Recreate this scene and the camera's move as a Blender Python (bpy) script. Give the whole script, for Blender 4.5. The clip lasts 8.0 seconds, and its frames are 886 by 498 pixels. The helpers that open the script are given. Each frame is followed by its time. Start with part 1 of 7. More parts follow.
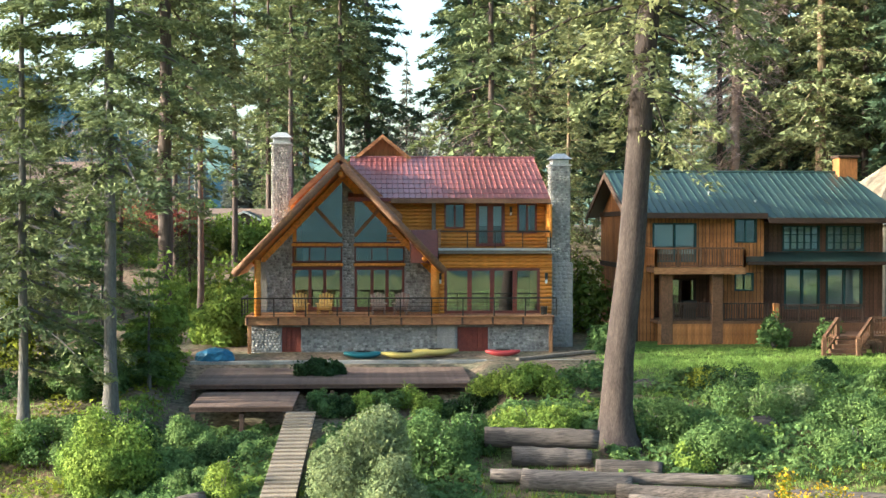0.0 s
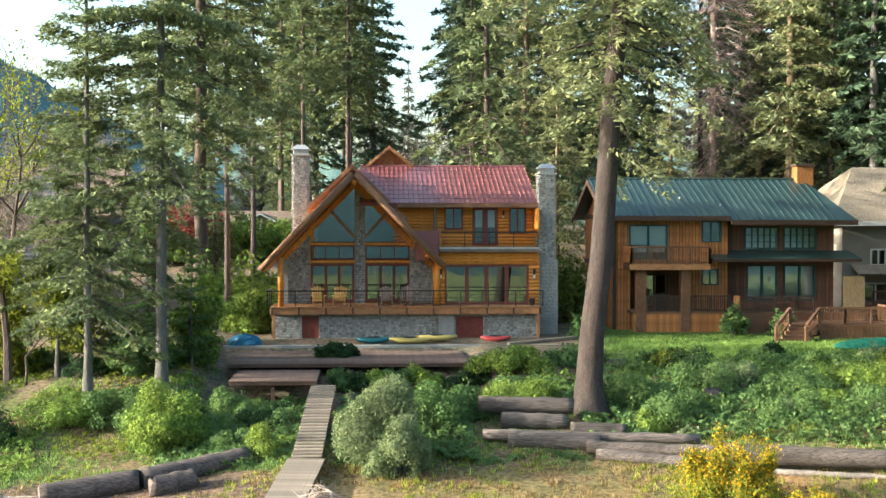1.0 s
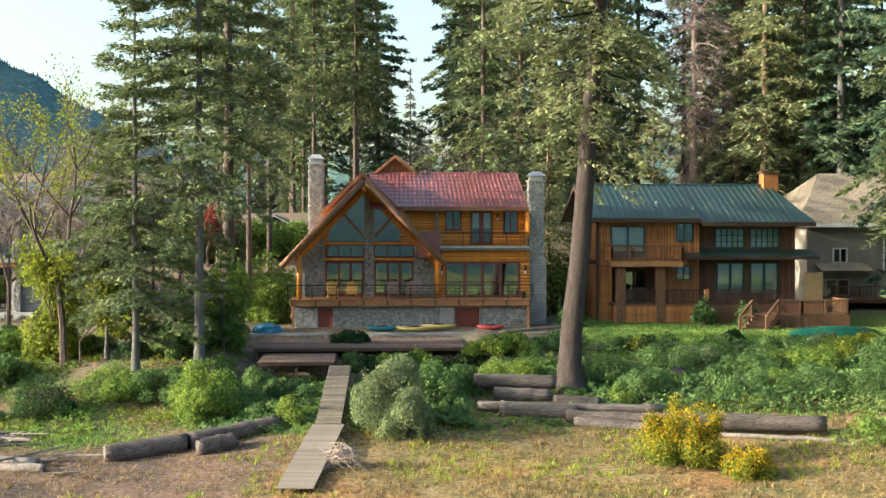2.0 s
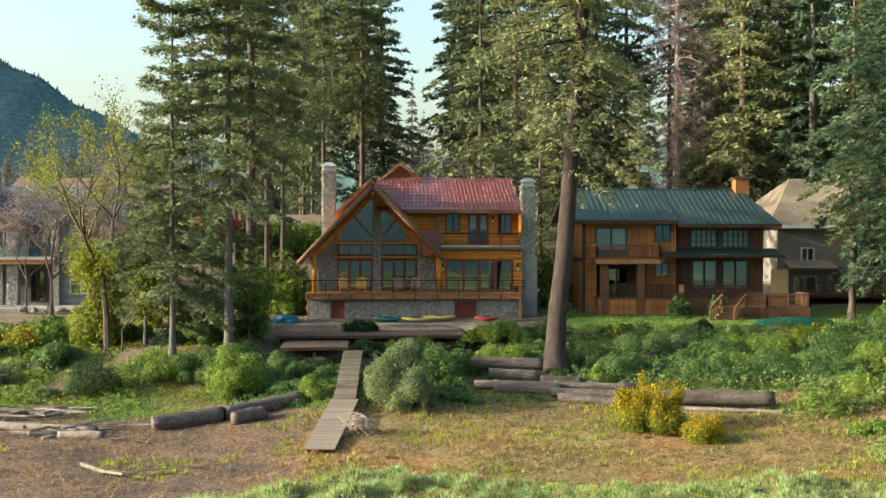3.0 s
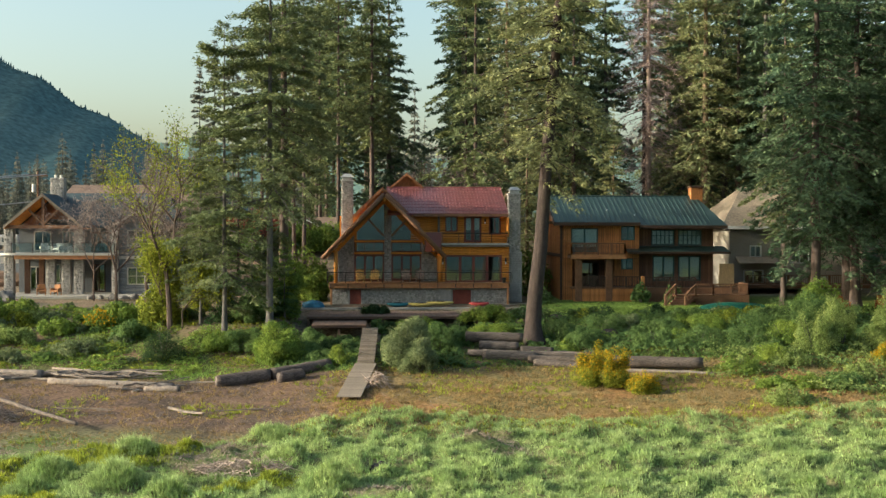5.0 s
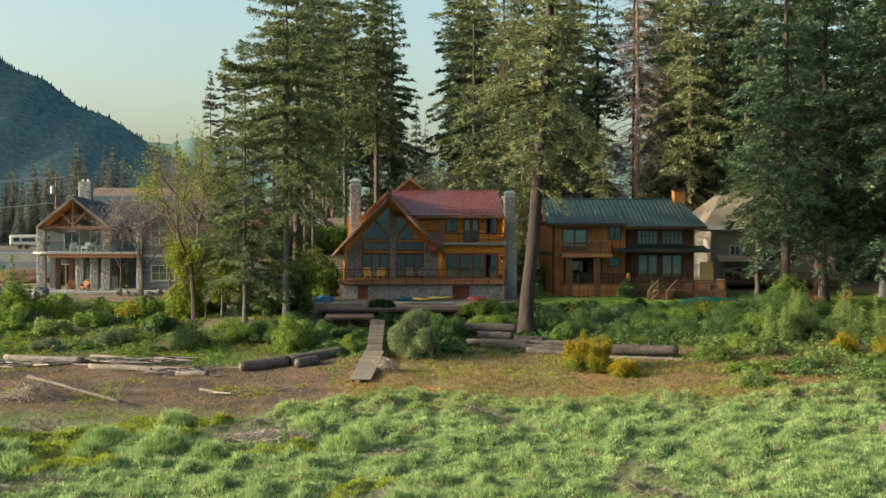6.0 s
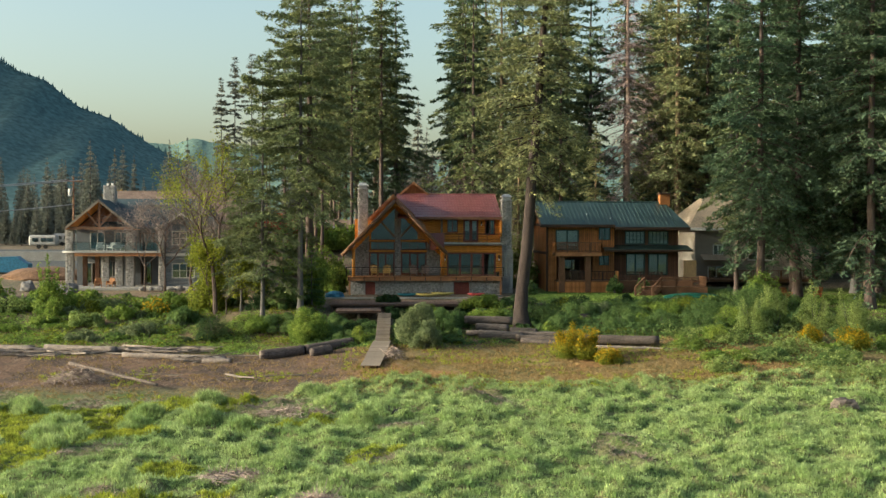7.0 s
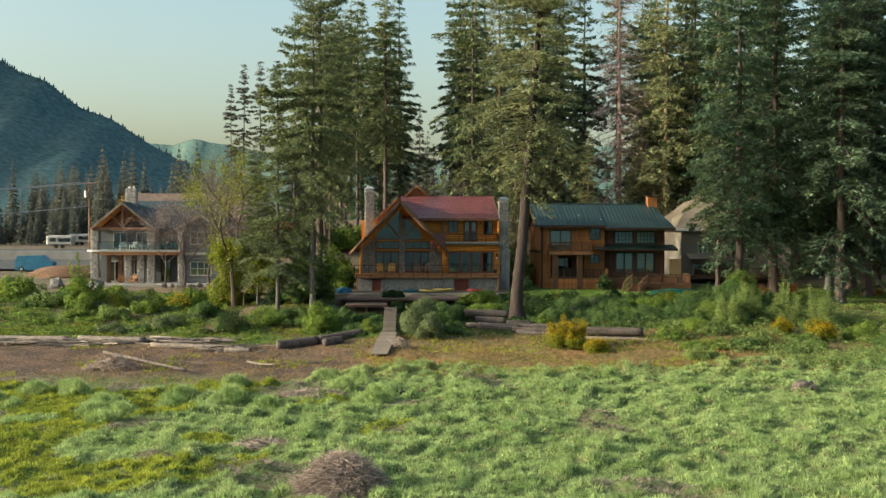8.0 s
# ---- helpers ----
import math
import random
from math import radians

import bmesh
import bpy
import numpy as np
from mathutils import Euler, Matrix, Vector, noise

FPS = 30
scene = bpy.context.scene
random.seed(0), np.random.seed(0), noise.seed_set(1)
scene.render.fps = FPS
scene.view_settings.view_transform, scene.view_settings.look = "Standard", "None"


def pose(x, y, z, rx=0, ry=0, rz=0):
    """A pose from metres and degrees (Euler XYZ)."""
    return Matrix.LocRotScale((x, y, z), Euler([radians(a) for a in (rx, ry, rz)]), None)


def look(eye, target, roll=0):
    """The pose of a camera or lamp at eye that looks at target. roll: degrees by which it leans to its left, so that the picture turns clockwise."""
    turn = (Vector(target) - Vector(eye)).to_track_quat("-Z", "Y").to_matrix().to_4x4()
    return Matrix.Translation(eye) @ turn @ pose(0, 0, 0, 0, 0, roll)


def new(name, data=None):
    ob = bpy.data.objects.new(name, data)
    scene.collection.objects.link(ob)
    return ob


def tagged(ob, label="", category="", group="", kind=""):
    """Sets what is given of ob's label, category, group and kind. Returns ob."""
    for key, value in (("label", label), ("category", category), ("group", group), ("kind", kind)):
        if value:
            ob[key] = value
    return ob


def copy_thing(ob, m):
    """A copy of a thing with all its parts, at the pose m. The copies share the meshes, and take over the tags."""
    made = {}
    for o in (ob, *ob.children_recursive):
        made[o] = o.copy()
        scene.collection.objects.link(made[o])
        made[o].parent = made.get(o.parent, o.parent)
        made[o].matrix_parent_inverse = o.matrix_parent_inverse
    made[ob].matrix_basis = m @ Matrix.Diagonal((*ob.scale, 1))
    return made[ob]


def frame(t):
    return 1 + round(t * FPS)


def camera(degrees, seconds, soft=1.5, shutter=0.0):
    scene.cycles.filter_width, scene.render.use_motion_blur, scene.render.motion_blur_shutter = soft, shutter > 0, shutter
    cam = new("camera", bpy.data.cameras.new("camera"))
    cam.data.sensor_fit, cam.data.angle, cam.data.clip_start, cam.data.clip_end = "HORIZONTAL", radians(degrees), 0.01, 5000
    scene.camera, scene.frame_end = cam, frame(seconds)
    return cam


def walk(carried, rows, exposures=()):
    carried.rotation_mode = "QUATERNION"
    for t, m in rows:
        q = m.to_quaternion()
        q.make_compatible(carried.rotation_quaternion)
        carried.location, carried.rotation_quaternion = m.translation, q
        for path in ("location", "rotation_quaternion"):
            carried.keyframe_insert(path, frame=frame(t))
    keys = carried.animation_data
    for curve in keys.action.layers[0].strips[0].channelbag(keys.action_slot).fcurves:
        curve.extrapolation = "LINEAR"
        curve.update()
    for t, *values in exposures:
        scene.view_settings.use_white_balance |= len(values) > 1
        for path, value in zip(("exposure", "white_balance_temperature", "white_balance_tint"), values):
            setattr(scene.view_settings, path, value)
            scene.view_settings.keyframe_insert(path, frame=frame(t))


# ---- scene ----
cam = camera(39.3, 8.0, soft=1.45)
METRES, EYE, TILT, LEAN, TURN = 70.0, 11.55, 0.0, 0.0, -3.3
ROWS = [
    (0.0, 0.0, 0.0, 0.0, 0.0, -1.12, -0.07),
    (0.5, -0.0003, -0.0614, 0.0006, -0.01, -1.12, -0.08),
    (1.0, -0.0005, -0.1231, 0.0012, -0.01, -1.11, -0.06),
    (1.5, -0.0006, -0.1844, 0.0015, -0.0, -1.09, -0.05),
    (3.0, -0.0021, -0.3699, 0.0027, -0.02, -1.06, -0.09),
    (3.5, -0.0023, -0.432, 0.003, -0.02, -1.05, -0.1),
    (4.0, -0.0022, -0.4943, 0.003, -0.02, -1.04, -0.11),
    (4.5, -0.0019, -0.5573, 0.003, -0.01, -1.03, -0.1),
    (6.0, -0.0037, -0.7469, 0.0039, -0.03, -1.02, -0.12),
    (6.5, -0.0048, -0.8102, 0.0042, -0.03, -1.01, -0.13),
    (7.0, -0.0059, -0.873, 0.0043, -0.03, -0.99, -0.13),
    (7.5, -0.0072, -0.936, 0.0045, -0.04, -0.98, -0.14),
    (8.0, -0.0084, -0.9999, 0.0045, -0.04, -0.97, -0.14),
]
EXPOSURES = ((0.0, 2.18, 5550, 7), (1.5, 1.92, 5650, 7), (3.5, 1.4, 6050, 7), (8.0, 0.98, 6080, 6))
walk(cam, [(t, pose(0, 0, EYE, TILT, LEAN, TURN) @ pose(METRES * x, METRES * y, METRES * z, 90 + pitch, roll, yaw)) for t, x, y, z, yaw, pitch, roll in ROWS], EXPOSURES)

# ---------------------------------------------------------------- world, sun
SUN_AZ, SUN_EL = radians(-97), radians(17)   # azimuth from +y towards +x: the sun stands to the west, hardly in front
sun_dir = Vector((math.sin(SUN_AZ) * math.cos(SUN_EL), math.cos(SUN_AZ) * math.cos(SUN_EL), math.sin(SUN_EL)))
world = bpy.data.worlds.new("sky_world")
scene.world = world
world.use_nodes = True
wn = world.node_tree.nodes
wl = world.node_tree.links
sky = wn.new("ShaderNodeTexSky")
sky.sky_type = 'NISHITA'
sky.sun_disc = False
sky.sun_elevation = SUN_EL
sky.sun_rotation = SUN_AZ
sky.air_density, sky.dust_density, sky.ozone_density = 1.0, 4.0, 1.0
tint = wn.new("ShaderNodeMix")
tint.data_type, tint.blend_type = 'RGBA', 'MULTIPLY'
tint.inputs[0].default_value = 1.0
tint.inputs[7].default_value = (1.0, 0.98, 0.85, 1)
wl.new(sky.outputs[0], tint.inputs[6])
wl.new(tint.outputs[2], wn["Background"].inputs[0])
wn["Background"].inputs[1].default_value = 0.15
sun_data = bpy.data.lights.new("sun", 'SUN')
sun_data.energy, sun_data.angle, sun_data.color = 3.3, radians(0.6), (1.0, 0.87, 0.64)
sun = new("sun", sun_data)
sun.matrix_world = look(sun_dir * 200, (0, 0, 0))

# ---------------------------------------------------------------- materials


def surf(name, c1, c2, scale=1.0, rough=0.8, bump=0.3, grain=20.0, island=0.0, obj=0.0, metal=0.0, stretch=(1, 1, 1), spec=0.3, trans=0.0, grain_amt=0.35):
    """Two colours mixed by a broad noise, a fine grain on top, relief, and brightness that varies from piece to piece."""
    m = bpy.data.materials.new(name)
    m.use_nodes = True
    n, l = m.node_tree.nodes, m.node_tree.links
    b = n["Principled BSDF"]
    b.inputs["Roughness"].default_value = rough
    b.inputs["Metallic"].default_value = metal
    b.inputs["Specular IOR Level"].default_value = spec
    tc = n.new("ShaderNodeTexCoord")
    mp = n.new("ShaderNodeMapping")
    mp.inputs["Scale"].default_value = stretch
    l.new(tc.outputs["Object"], mp.inputs[0])
    big = n.new("ShaderNodeTexNoise")
    big.inputs["Scale"].default_value, big.inputs["Detail"].default_value = scale, 4
    fine = n.new("ShaderNodeTexNoise")
    fine.inputs["Scale"].default_value, fine.inputs["Detail"].default_value = grain, 3
    l.new(mp.outputs[0], big.inputs["Vector"])
    l.new(mp.outputs[0], fine.inputs["Vector"])
    ramp = n.new("ShaderNodeMapRange")
    ramp.inputs[1].default_value, ramp.inputs[2].default_value = 0.32, 0.68
    l.new(big.outputs[0], ramp.inputs[0])
    mix = n.new("ShaderNodeMix")
    mix.data_type = 'RGBA'
    mix.inputs[6].default_value, mix.inputs[7].default_value = (*c1, 1), (*c2, 1)
    l.new(ramp.outputs[0], mix.inputs[0])
    val = n.new("ShaderNodeMapRange")
    val.inputs[1].default_value, val.inputs[2].default_value = 0.25, 0.75
    val.inputs[3].default_value, val.inputs[4].default_value = 1 - grain_amt, 1 + grain_amt
    l.new(fine.outputs[0], val.inputs[0])
    out = val.outputs[0]
    if island or obj:
        if island:
            src = n.new("ShaderNodeNewGeometry").outputs["Random Per Island"]
        else:
            src = n.new("ShaderNodeObjectInfo").outputs["Random"]
        k = island or obj
        rr = n.new("ShaderNodeMapRange")
        rr.inputs[3].default_value, rr.inputs[4].default_value = 1 - k, 1 + k
        l.new(src, rr.inputs[0])
        mul = n.new("ShaderNodeMath")
        mul.operation = 'MULTIPLY'
        l.new(out, mul.inputs[0])
        l.new(rr.outputs[0], mul.inputs[1])
        out = mul.outputs[0]
    hsv = n.new("ShaderNodeHueSaturation")
    l.new(mix.outputs[2], hsv.inputs["Color"])
    l.new(out, hsv.inputs["Value"])
    l.new(hsv.outputs[0], b.inputs["Base Color"])
    if bump:
        bp = n.new("ShaderNodeBump")
        bp.inputs["Strength"].default_value = bump
        bp.inputs["Distance"].default_value = 0.03
        l.new(fine.outputs[0], bp.inputs["Height"])
        l.new(bp.outputs[0], b.inputs["Normal"])
    if trans:
        tl = n.new("ShaderNodeBsdfTranslucent")
        l.new(hsv.outputs[0], tl.inputs[0])
        ms = n.new("ShaderNodeMixShader")
        ms.inputs[0].default_value = trans
        l.new(b.outputs[0], ms.inputs[1])
        l.new(tl.outputs[0], ms.inputs[2])
        l.new(ms.outputs[0], n["Material Output"].inputs[0])
    return m


def leafy(name, c1, c2, scale=0.5, trans=0.45, island=0.45, grain=6.0, amt=0.15):
    return surf(name, c1, c2, scale, 0.7, 0.0, grain, island=island, trans=trans, spec=0.1, grain_amt=amt)


def glass_mat(name, dark=(0.55, 0.62, 0.6), base=0.06):
    """Window glass: clear with a mirror-like share that grows at a slant."""
    m = bpy.data.materials.new(name)
    m.use_nodes = True
    n, l = m.node_tree.nodes, m.node_tree.links
    n.remove(n["Principled BSDF"])
    tr, gl = n.new("ShaderNodeBsdfTransparent"), n.new("ShaderNodeBsdfGlossy")
    tr.inputs[0].default_value = (*dark, 1)
    gl.inputs["Roughness"].default_value = 0.02
    fr = n.new("ShaderNodeFresnel")
    fr.inputs[0].default_value = 1.7
    mr = n.new("ShaderNodeMapRange")
    mr.inputs[3].default_value, mr.inputs[4].default_value = base, 1.0
    l.new(fr.outputs[0], mr.inputs[0])
    ms = n.new("ShaderNodeMixShader")
    l.new(mr.outputs[0], ms.inputs[0])
    l.new(tr.outputs[0], ms.inputs[1])
    l.new(gl.outputs[0], ms.inputs[2])
    l.new(ms.outputs[0], n["Material Output"].inputs[0])
    return m


M = {}
M["log"] = surf("honey_log", (0.6, 0.25, 0.04), (0.5, 0.19, 0.03), 1.2, 0.5, 0.25, 14, obj=0.14, stretch=(0.25, 1, 2.5))
M["soffit"] = surf("pine_soffit", (0.762, 0.325, 0.056), (0.627, 0.246, 0.045), 1.0, 0.55, 0.2, 10, stretch=(1, 0.2, 1))
M["timber"] = surf("stained_timber", (0.260, 0.111, 0.052), (0.169, 0.078, 0.046), 1.5, 0.6, 0.3, 18)
M["fascia"] = surf("weathered_fascia_log", (0.24, 0.13, 0.075), (0.17, 0.085, 0.05), 1.5, 0.7, 0.4, 12)
M["redframe"] = surf("red_brown_frame", (0.192, 0.060, 0.042), (0.144, 0.042, 0.034), 2.0, 0.5, 0.1, 20)
M["reddoor"] = surf("red_door", (0.22, 0.055, 0.035), (0.17, 0.04, 0.03), 2.0, 0.6, 0.1, 20)
M["redroof"] = surf("red_metal_roof", (0.26, 0.085, 0.083), (0.2, 0.074, 0.075), 0.8, 0.36, 0.05, 12, obj=0.14, spec=0.6, grain_amt=0.15)
M["greenroof"] = surf("green_metal_roof", (0.02, 0.045, 0.042), (0.035, 0.062, 0.058), 0.5, 0.42, 0.08, 10, obj=0.15, spec=0.5, grain_amt=0.25)
M["stone"] = surf("grey_field_stone", (0.25, 0.24, 0.228), (0.38, 0.36, 0.34), 3.0, 0.85, 0.5, 25, island=0.4)
M["darkstone"] = surf("dark_rubble_stone", (0.1, 0.098, 0.1), (0.19, 0.18, 0.175), 3.0, 0.9, 0.5, 25, island=0.4)
M["mortar"] = surf("dark_mortar", (0.286, 0.270, 0.260), (0.351, 0.332, 0.312), 2.0, 0.95, 0.5, 30)
M["concrete"] = surf("concrete", (0.34, 0.33, 0.31), (0.26, 0.25, 0.23), 0.8, 0.9, 0.3, 20)
M["deckwood"] = surf("weathered_deck_board", (0.2, 0.13, 0.1), (0.14, 0.095, 0.075), 1.0, 0.8, 0.3, 16, obj=0.3, stretch=(0.3, 1, 1))
M["greywood"] = surf("grey_board", (0.240, 0.200, 0.160), (0.176, 0.144, 0.116), 1.0, 0.85, 0.3, 16, obj=0.2)
M["edgewood"] = surf("deck_edge_beam", (0.36, 0.18, 0.08), (0.28, 0.13, 0.06), 1.2, 0.65, 0.3, 14, stretch=(0.3, 1, 1))
M["darkmetal"] = surf("dark_metal", (0.035, 0.033, 0.032), (0.05, 0.045, 0.04), 3, 0.45, 0.05, 30, metal=0.5)
M["white"] = surf("white_paint", (0.7, 0.7, 0.68), (0.62, 0.62, 0.6), 2, 0.6, 0.05, 20, grain_amt=0.08)
M["flash"] = surf("pale_flashing", (0.5, 0.5, 0.5), (0.4, 0.4, 0.4), 2, 0.4, 0.05, 20, metal=0.3)
M["blind"] = surf("white_blind", (0.75, 0.76, 0.75), (0.68, 0.69, 0.68), 1, 0.8, 0.1, 30, grain_amt=0.08)
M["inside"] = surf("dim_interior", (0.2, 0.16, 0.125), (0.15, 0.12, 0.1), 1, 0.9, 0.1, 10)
M["glass"] = glass_mat("window_glass", (0.9, 0.95, 0.94), 0.15)
M["board"] = surf("orange_vertical_board", (0.41, 0.175, 0.055), (0.29, 0.115, 0.042), 1.2, 0.65, 0.3, 14, obj=0.22, stretch=(1, 1, 0.2))
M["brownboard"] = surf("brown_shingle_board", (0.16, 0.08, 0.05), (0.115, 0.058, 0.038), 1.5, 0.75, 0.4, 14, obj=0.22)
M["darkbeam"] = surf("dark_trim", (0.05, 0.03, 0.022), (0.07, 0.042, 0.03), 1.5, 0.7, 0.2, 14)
M["railwood"] = surf("brown_rail_wood", (0.172, 0.090, 0.051), (0.129, 0.066, 0.037), 1.5, 0.7, 0.3, 14)
M["teal"] = surf("dark_teal_frame", (0.02, 0.07, 0.07), (0.03, 0.08, 0.08), 2, 0.5, 0.05, 20)
M["greyshingle"] = surf("grey_shingle", (0.114, 0.128, 0.146), (0.156, 0.170, 0.190), 1.5, 0.85, 0.5, 9, obj=0.15, stretch=(1, 1, 3))
M["slate"] = surf("dark_slate_roof", (0.03, 0.055, 0.068), (0.045, 0.07, 0.084), 1.0, 0.85, 0.5, 6, obj=0.2)
M["brownroof"] = surf("brown_shingle_roof", (0.17, 0.12, 0.1), (0.22, 0.16, 0.13), 0.8, 0.9, 0.5, 5, obj=0.1)
M["tanroof"] = surf("tan_roof", (0.345, 0.277, 0.203), (0.255, 0.210, 0.158), 0.6, 0.9, 0.4, 6)
M["greywall"] = surf("grey_stucco", (0.150, 0.164, 0.186), (0.119, 0.132, 0.150), 0.8, 0.9, 0.3, 14)
M["bark"] = surf("fir_bark", (0.075, 0.056, 0.05), (0.115, 0.086, 0.076), 1.2, 0.95, 0.8, 4.5, stretch=(3, 3, 0.35), grain_amt=0.38)
# Furrowed bark, darkened: tree shade on the great trunk is in the colour.
M["greatbark"] = surf("shaded_furrowed_bark", (0.038, 0.028, 0.026), (0.066, 0.051, 0.046), 1.6, 0.95, 1.0, 8, stretch=(4, 4, 0.7), grain_amt=0.45)
M["palebark"] = surf("pale_fir_bark", (0.15, 0.11, 0.075), (0.22, 0.16, 0.105), 1.2, 0.95, 0.9, 4.5, stretch=(3, 3, 0.35), grain_amt=0.5)
M["darkbark"] = surf("dark_bark", (0.085, 0.08, 0.077), (0.14, 0.132, 0.126), 1.5, 0.95, 0.9, 9, stretch=(3, 3, 0.5))
M["deadwood"] = surf("bleached_dead_wood", (0.26, 0.19, 0.16), (0.34, 0.26, 0.22), 1.0, 0.9, 0.4, 9)
M["driftlog"] = surf("grey_drift_log", (0.075, 0.062, 0.056), (0.15, 0.122, 0.108), 1.3, 0.95, 1.0, 11, obj=0.3, stretch=(0.12, 2, 2), grain_amt=0.6)
M["fir"] = leafy("fir_needles", (0.125, 0.168, 0.086), (0.2, 0.222, 0.096), 0.3, 0.28, 0.3, grain=1.6, amt=0.4)
# Lighter copy of fir: sun on the crowns is put into the colour.
M["firlight"] = leafy("sunlit_fir_needles", (0.188, 0.224, 0.117), (0.294, 0.299, 0.138), 0.3, 0.28, 0.3, grain=1.6, amt=0.45)
M["firdark"] = leafy("dark_fir_needles", (0.086, 0.144, 0.095), (0.144, 0.192, 0.106), 0.3, 0.28, 0.3, grain=1.6, amt=0.4)
# Shade among the right-hand firs is put into these darker needles.
M["firshade"] = leafy("shaded_fir_needles", (0.090, 0.154, 0.093), (0.136, 0.190, 0.102), 0.3, 0.28, 0.3, grain=1.6, amt=0.4)
M["deadtwig"] = leafy("dead_fir_twigs", (0.384, 0.290, 0.285), (0.451, 0.347, 0.340), 0.4)
M["deadneedle"] = leafy("dead_needles", (0.202, 0.162, 0.155), (0.252, 0.213, 0.200), 0.4)
M["leafbright"] = leafy("bright_leaves", (0.216, 0.281, 0.050), (0.126, 0.204, 0.041), 0.7, 0.3, 0.28, grain=2.5, amt=0.3)
M["leafgreen"] = leafy("green_leaves", (0.085, 0.15, 0.05), (0.135, 0.2, 0.062), 0.7, 0.3, 0.28, grain=2.5, amt=0.3)
M["leafgrey"] = leafy("grey_green_leaves", (0.2, 0.235, 0.115), (0.12, 0.16, 0.072), 0.9, 0.3, 0.28, grain=2.5, amt=0.3)
M["leafdark"] = leafy("dark_leaves", (0.035, 0.075, 0.03), (0.06, 0.1, 0.035), 0.7)
M["leafyellow"] = leafy("yellow_blossom", (0.55, 0.34, 0.012), (0.42, 0.29, 0.018), 1.5)
M["leafspring"] = leafy("yellow_green_leaves", (0.243, 0.263, 0.030), (0.162, 0.202, 0.030), 0.7)
M["leafred"] = leafy("red_leaves", (0.22, 0.06, 0.05), (0.28, 0.1, 0.07), 0.7)
M["grass"] = leafy("meadow_grass", (0.407, 0.500, 0.215), (0.261, 0.365, 0.132), 0.5, 0.4, 0.3, grain=2.6, amt=0.45)
M["grasslawn"] = leafy("lawn_grass", (0.288, 0.400, 0.094), (0.175, 0.275, 0.069), 0.3, 0.4, 0.4, grain=1.5, amt=0.4)
M["grassdry"] = leafy("dry_grass", (0.330, 0.228, 0.103), (0.250, 0.185, 0.077), 0.4, 0.3, 0.4, grain=1.5, amt=0.4)
M["grassyellow"] = leafy("yellow_green_grass", (0.362, 0.388, 0.052), (0.233, 0.290, 0.043), 0.4, 0.4, 0.45, grain=1.8, amt=0.5)
M["twig"] = surf("dry_twig", (0.34, 0.27, 0.215), (0.24, 0.185, 0.145), 1.0, 0.95, 0.3, 9, island=0.4)
M["chairyellow"] = surf("honey_chair_wood", (0.6, 0.36, 0.1), (0.5, 0.28, 0.08), 2, 0.5, 0.1, 20)
M["chairgrey"] = surf("faded_chair_wood", (0.34, 0.24, 0.2), (0.28, 0.19, 0.16), 2, 0.6, 0.1, 20)
M["kayakteal"] = surf("teal_plastic", (0.03, 0.17, 0.2), (0.03, 0.14, 0.17), 2, 0.45, 0.02, 20, grain_amt=0.1)
M["kayakyellow"] = surf("yellow_plastic", (0.45, 0.36, 0.1), (0.38, 0.3, 0.09), 2, 0.45, 0.02, 20, grain_amt=0.1)
M["kayakred"] = surf("red_plastic", (0.36, 0.05, 0.05), (0.3, 0.045, 0.045), 2, 0.35, 0.02, 20, grain_amt=0.1)
M["tarpblue"] = surf("blue_tarp", (0.045, 0.180, 0.300), (0.030, 0.135, 0.240), 1, 0.5, 0.4, 5)
M["tarpgreen"] = surf("green_tarp", (0.02, 0.16, 0.1), (0.02, 0.12, 0.08), 1, 0.5, 0.4, 5)
M["orangewood"] = surf("orange_chair_wood", (0.300, 0.096, 0.024), (0.240, 0.072, 0.018), 1, 0.6, 0.2, 15)
M["asphalt"] = surf("asphalt", (0.055, 0.062, 0.068), (0.085, 0.09, 0.094), 0.3, 0.95, 0.3, 10)
M["dirt"] = surf("bare_dirt", (0.176, 0.104, 0.064), (0.128, 0.080, 0.052), 0.4, 0.95, 0.6, 5)
# Blue-grey of the distant haze is put into the mountain's colour.
M["mountain"] = surf("haze_tinted_mountain", (0.068, 0.119, 0.127), (0.089, 0.140, 0.143), 0.006, 1.0, 0.0, 0.08, spec=0.0, grain_amt=0.35)
# The far hill's haze is only this paler tone in its colour.
M["farhill"] = surf("haze_tinted_hill", (0.12, 0.19, 0.17), (0.15, 0.22, 0.19), 0.01, 1.0, 0.0, 0.1, spec=0.0)
# Haze over the distance is put into these greyer, paler needles.
M["hazetree"] = leafy("haze_tinted_needles", (0.135, 0.16, 0.14), (0.19, 0.18, 0.14), 0.03, 0.3, 0.15)
M["greyframe"] = surf("grey_frame", (0.38, 0.38, 0.37), (0.33, 0.33, 0.32), 2, 0.6, 0.05, 20, grain_amt=0.08)
M["willow"] = leafy("willow_leaves", (0.281, 0.343, 0.110), (0.198, 0.270, 0.085), 0.6)
# Sunlight on the deck's side screen is put into this pale wood.
M["sunboard"] = surf("sunlit_wood_panel", (0.5, 0.36, 0.2), (0.42, 0.3, 0.17), 1.0, 0.7, 0.2, 12)
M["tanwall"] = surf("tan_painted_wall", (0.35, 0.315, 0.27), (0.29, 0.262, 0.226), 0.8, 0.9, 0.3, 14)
M["palelog"] = surf("bleached_drift_wood", (0.260, 0.215, 0.182), (0.169, 0.143, 0.127), 1.5, 0.95, 0.6, 8, island=0.35)
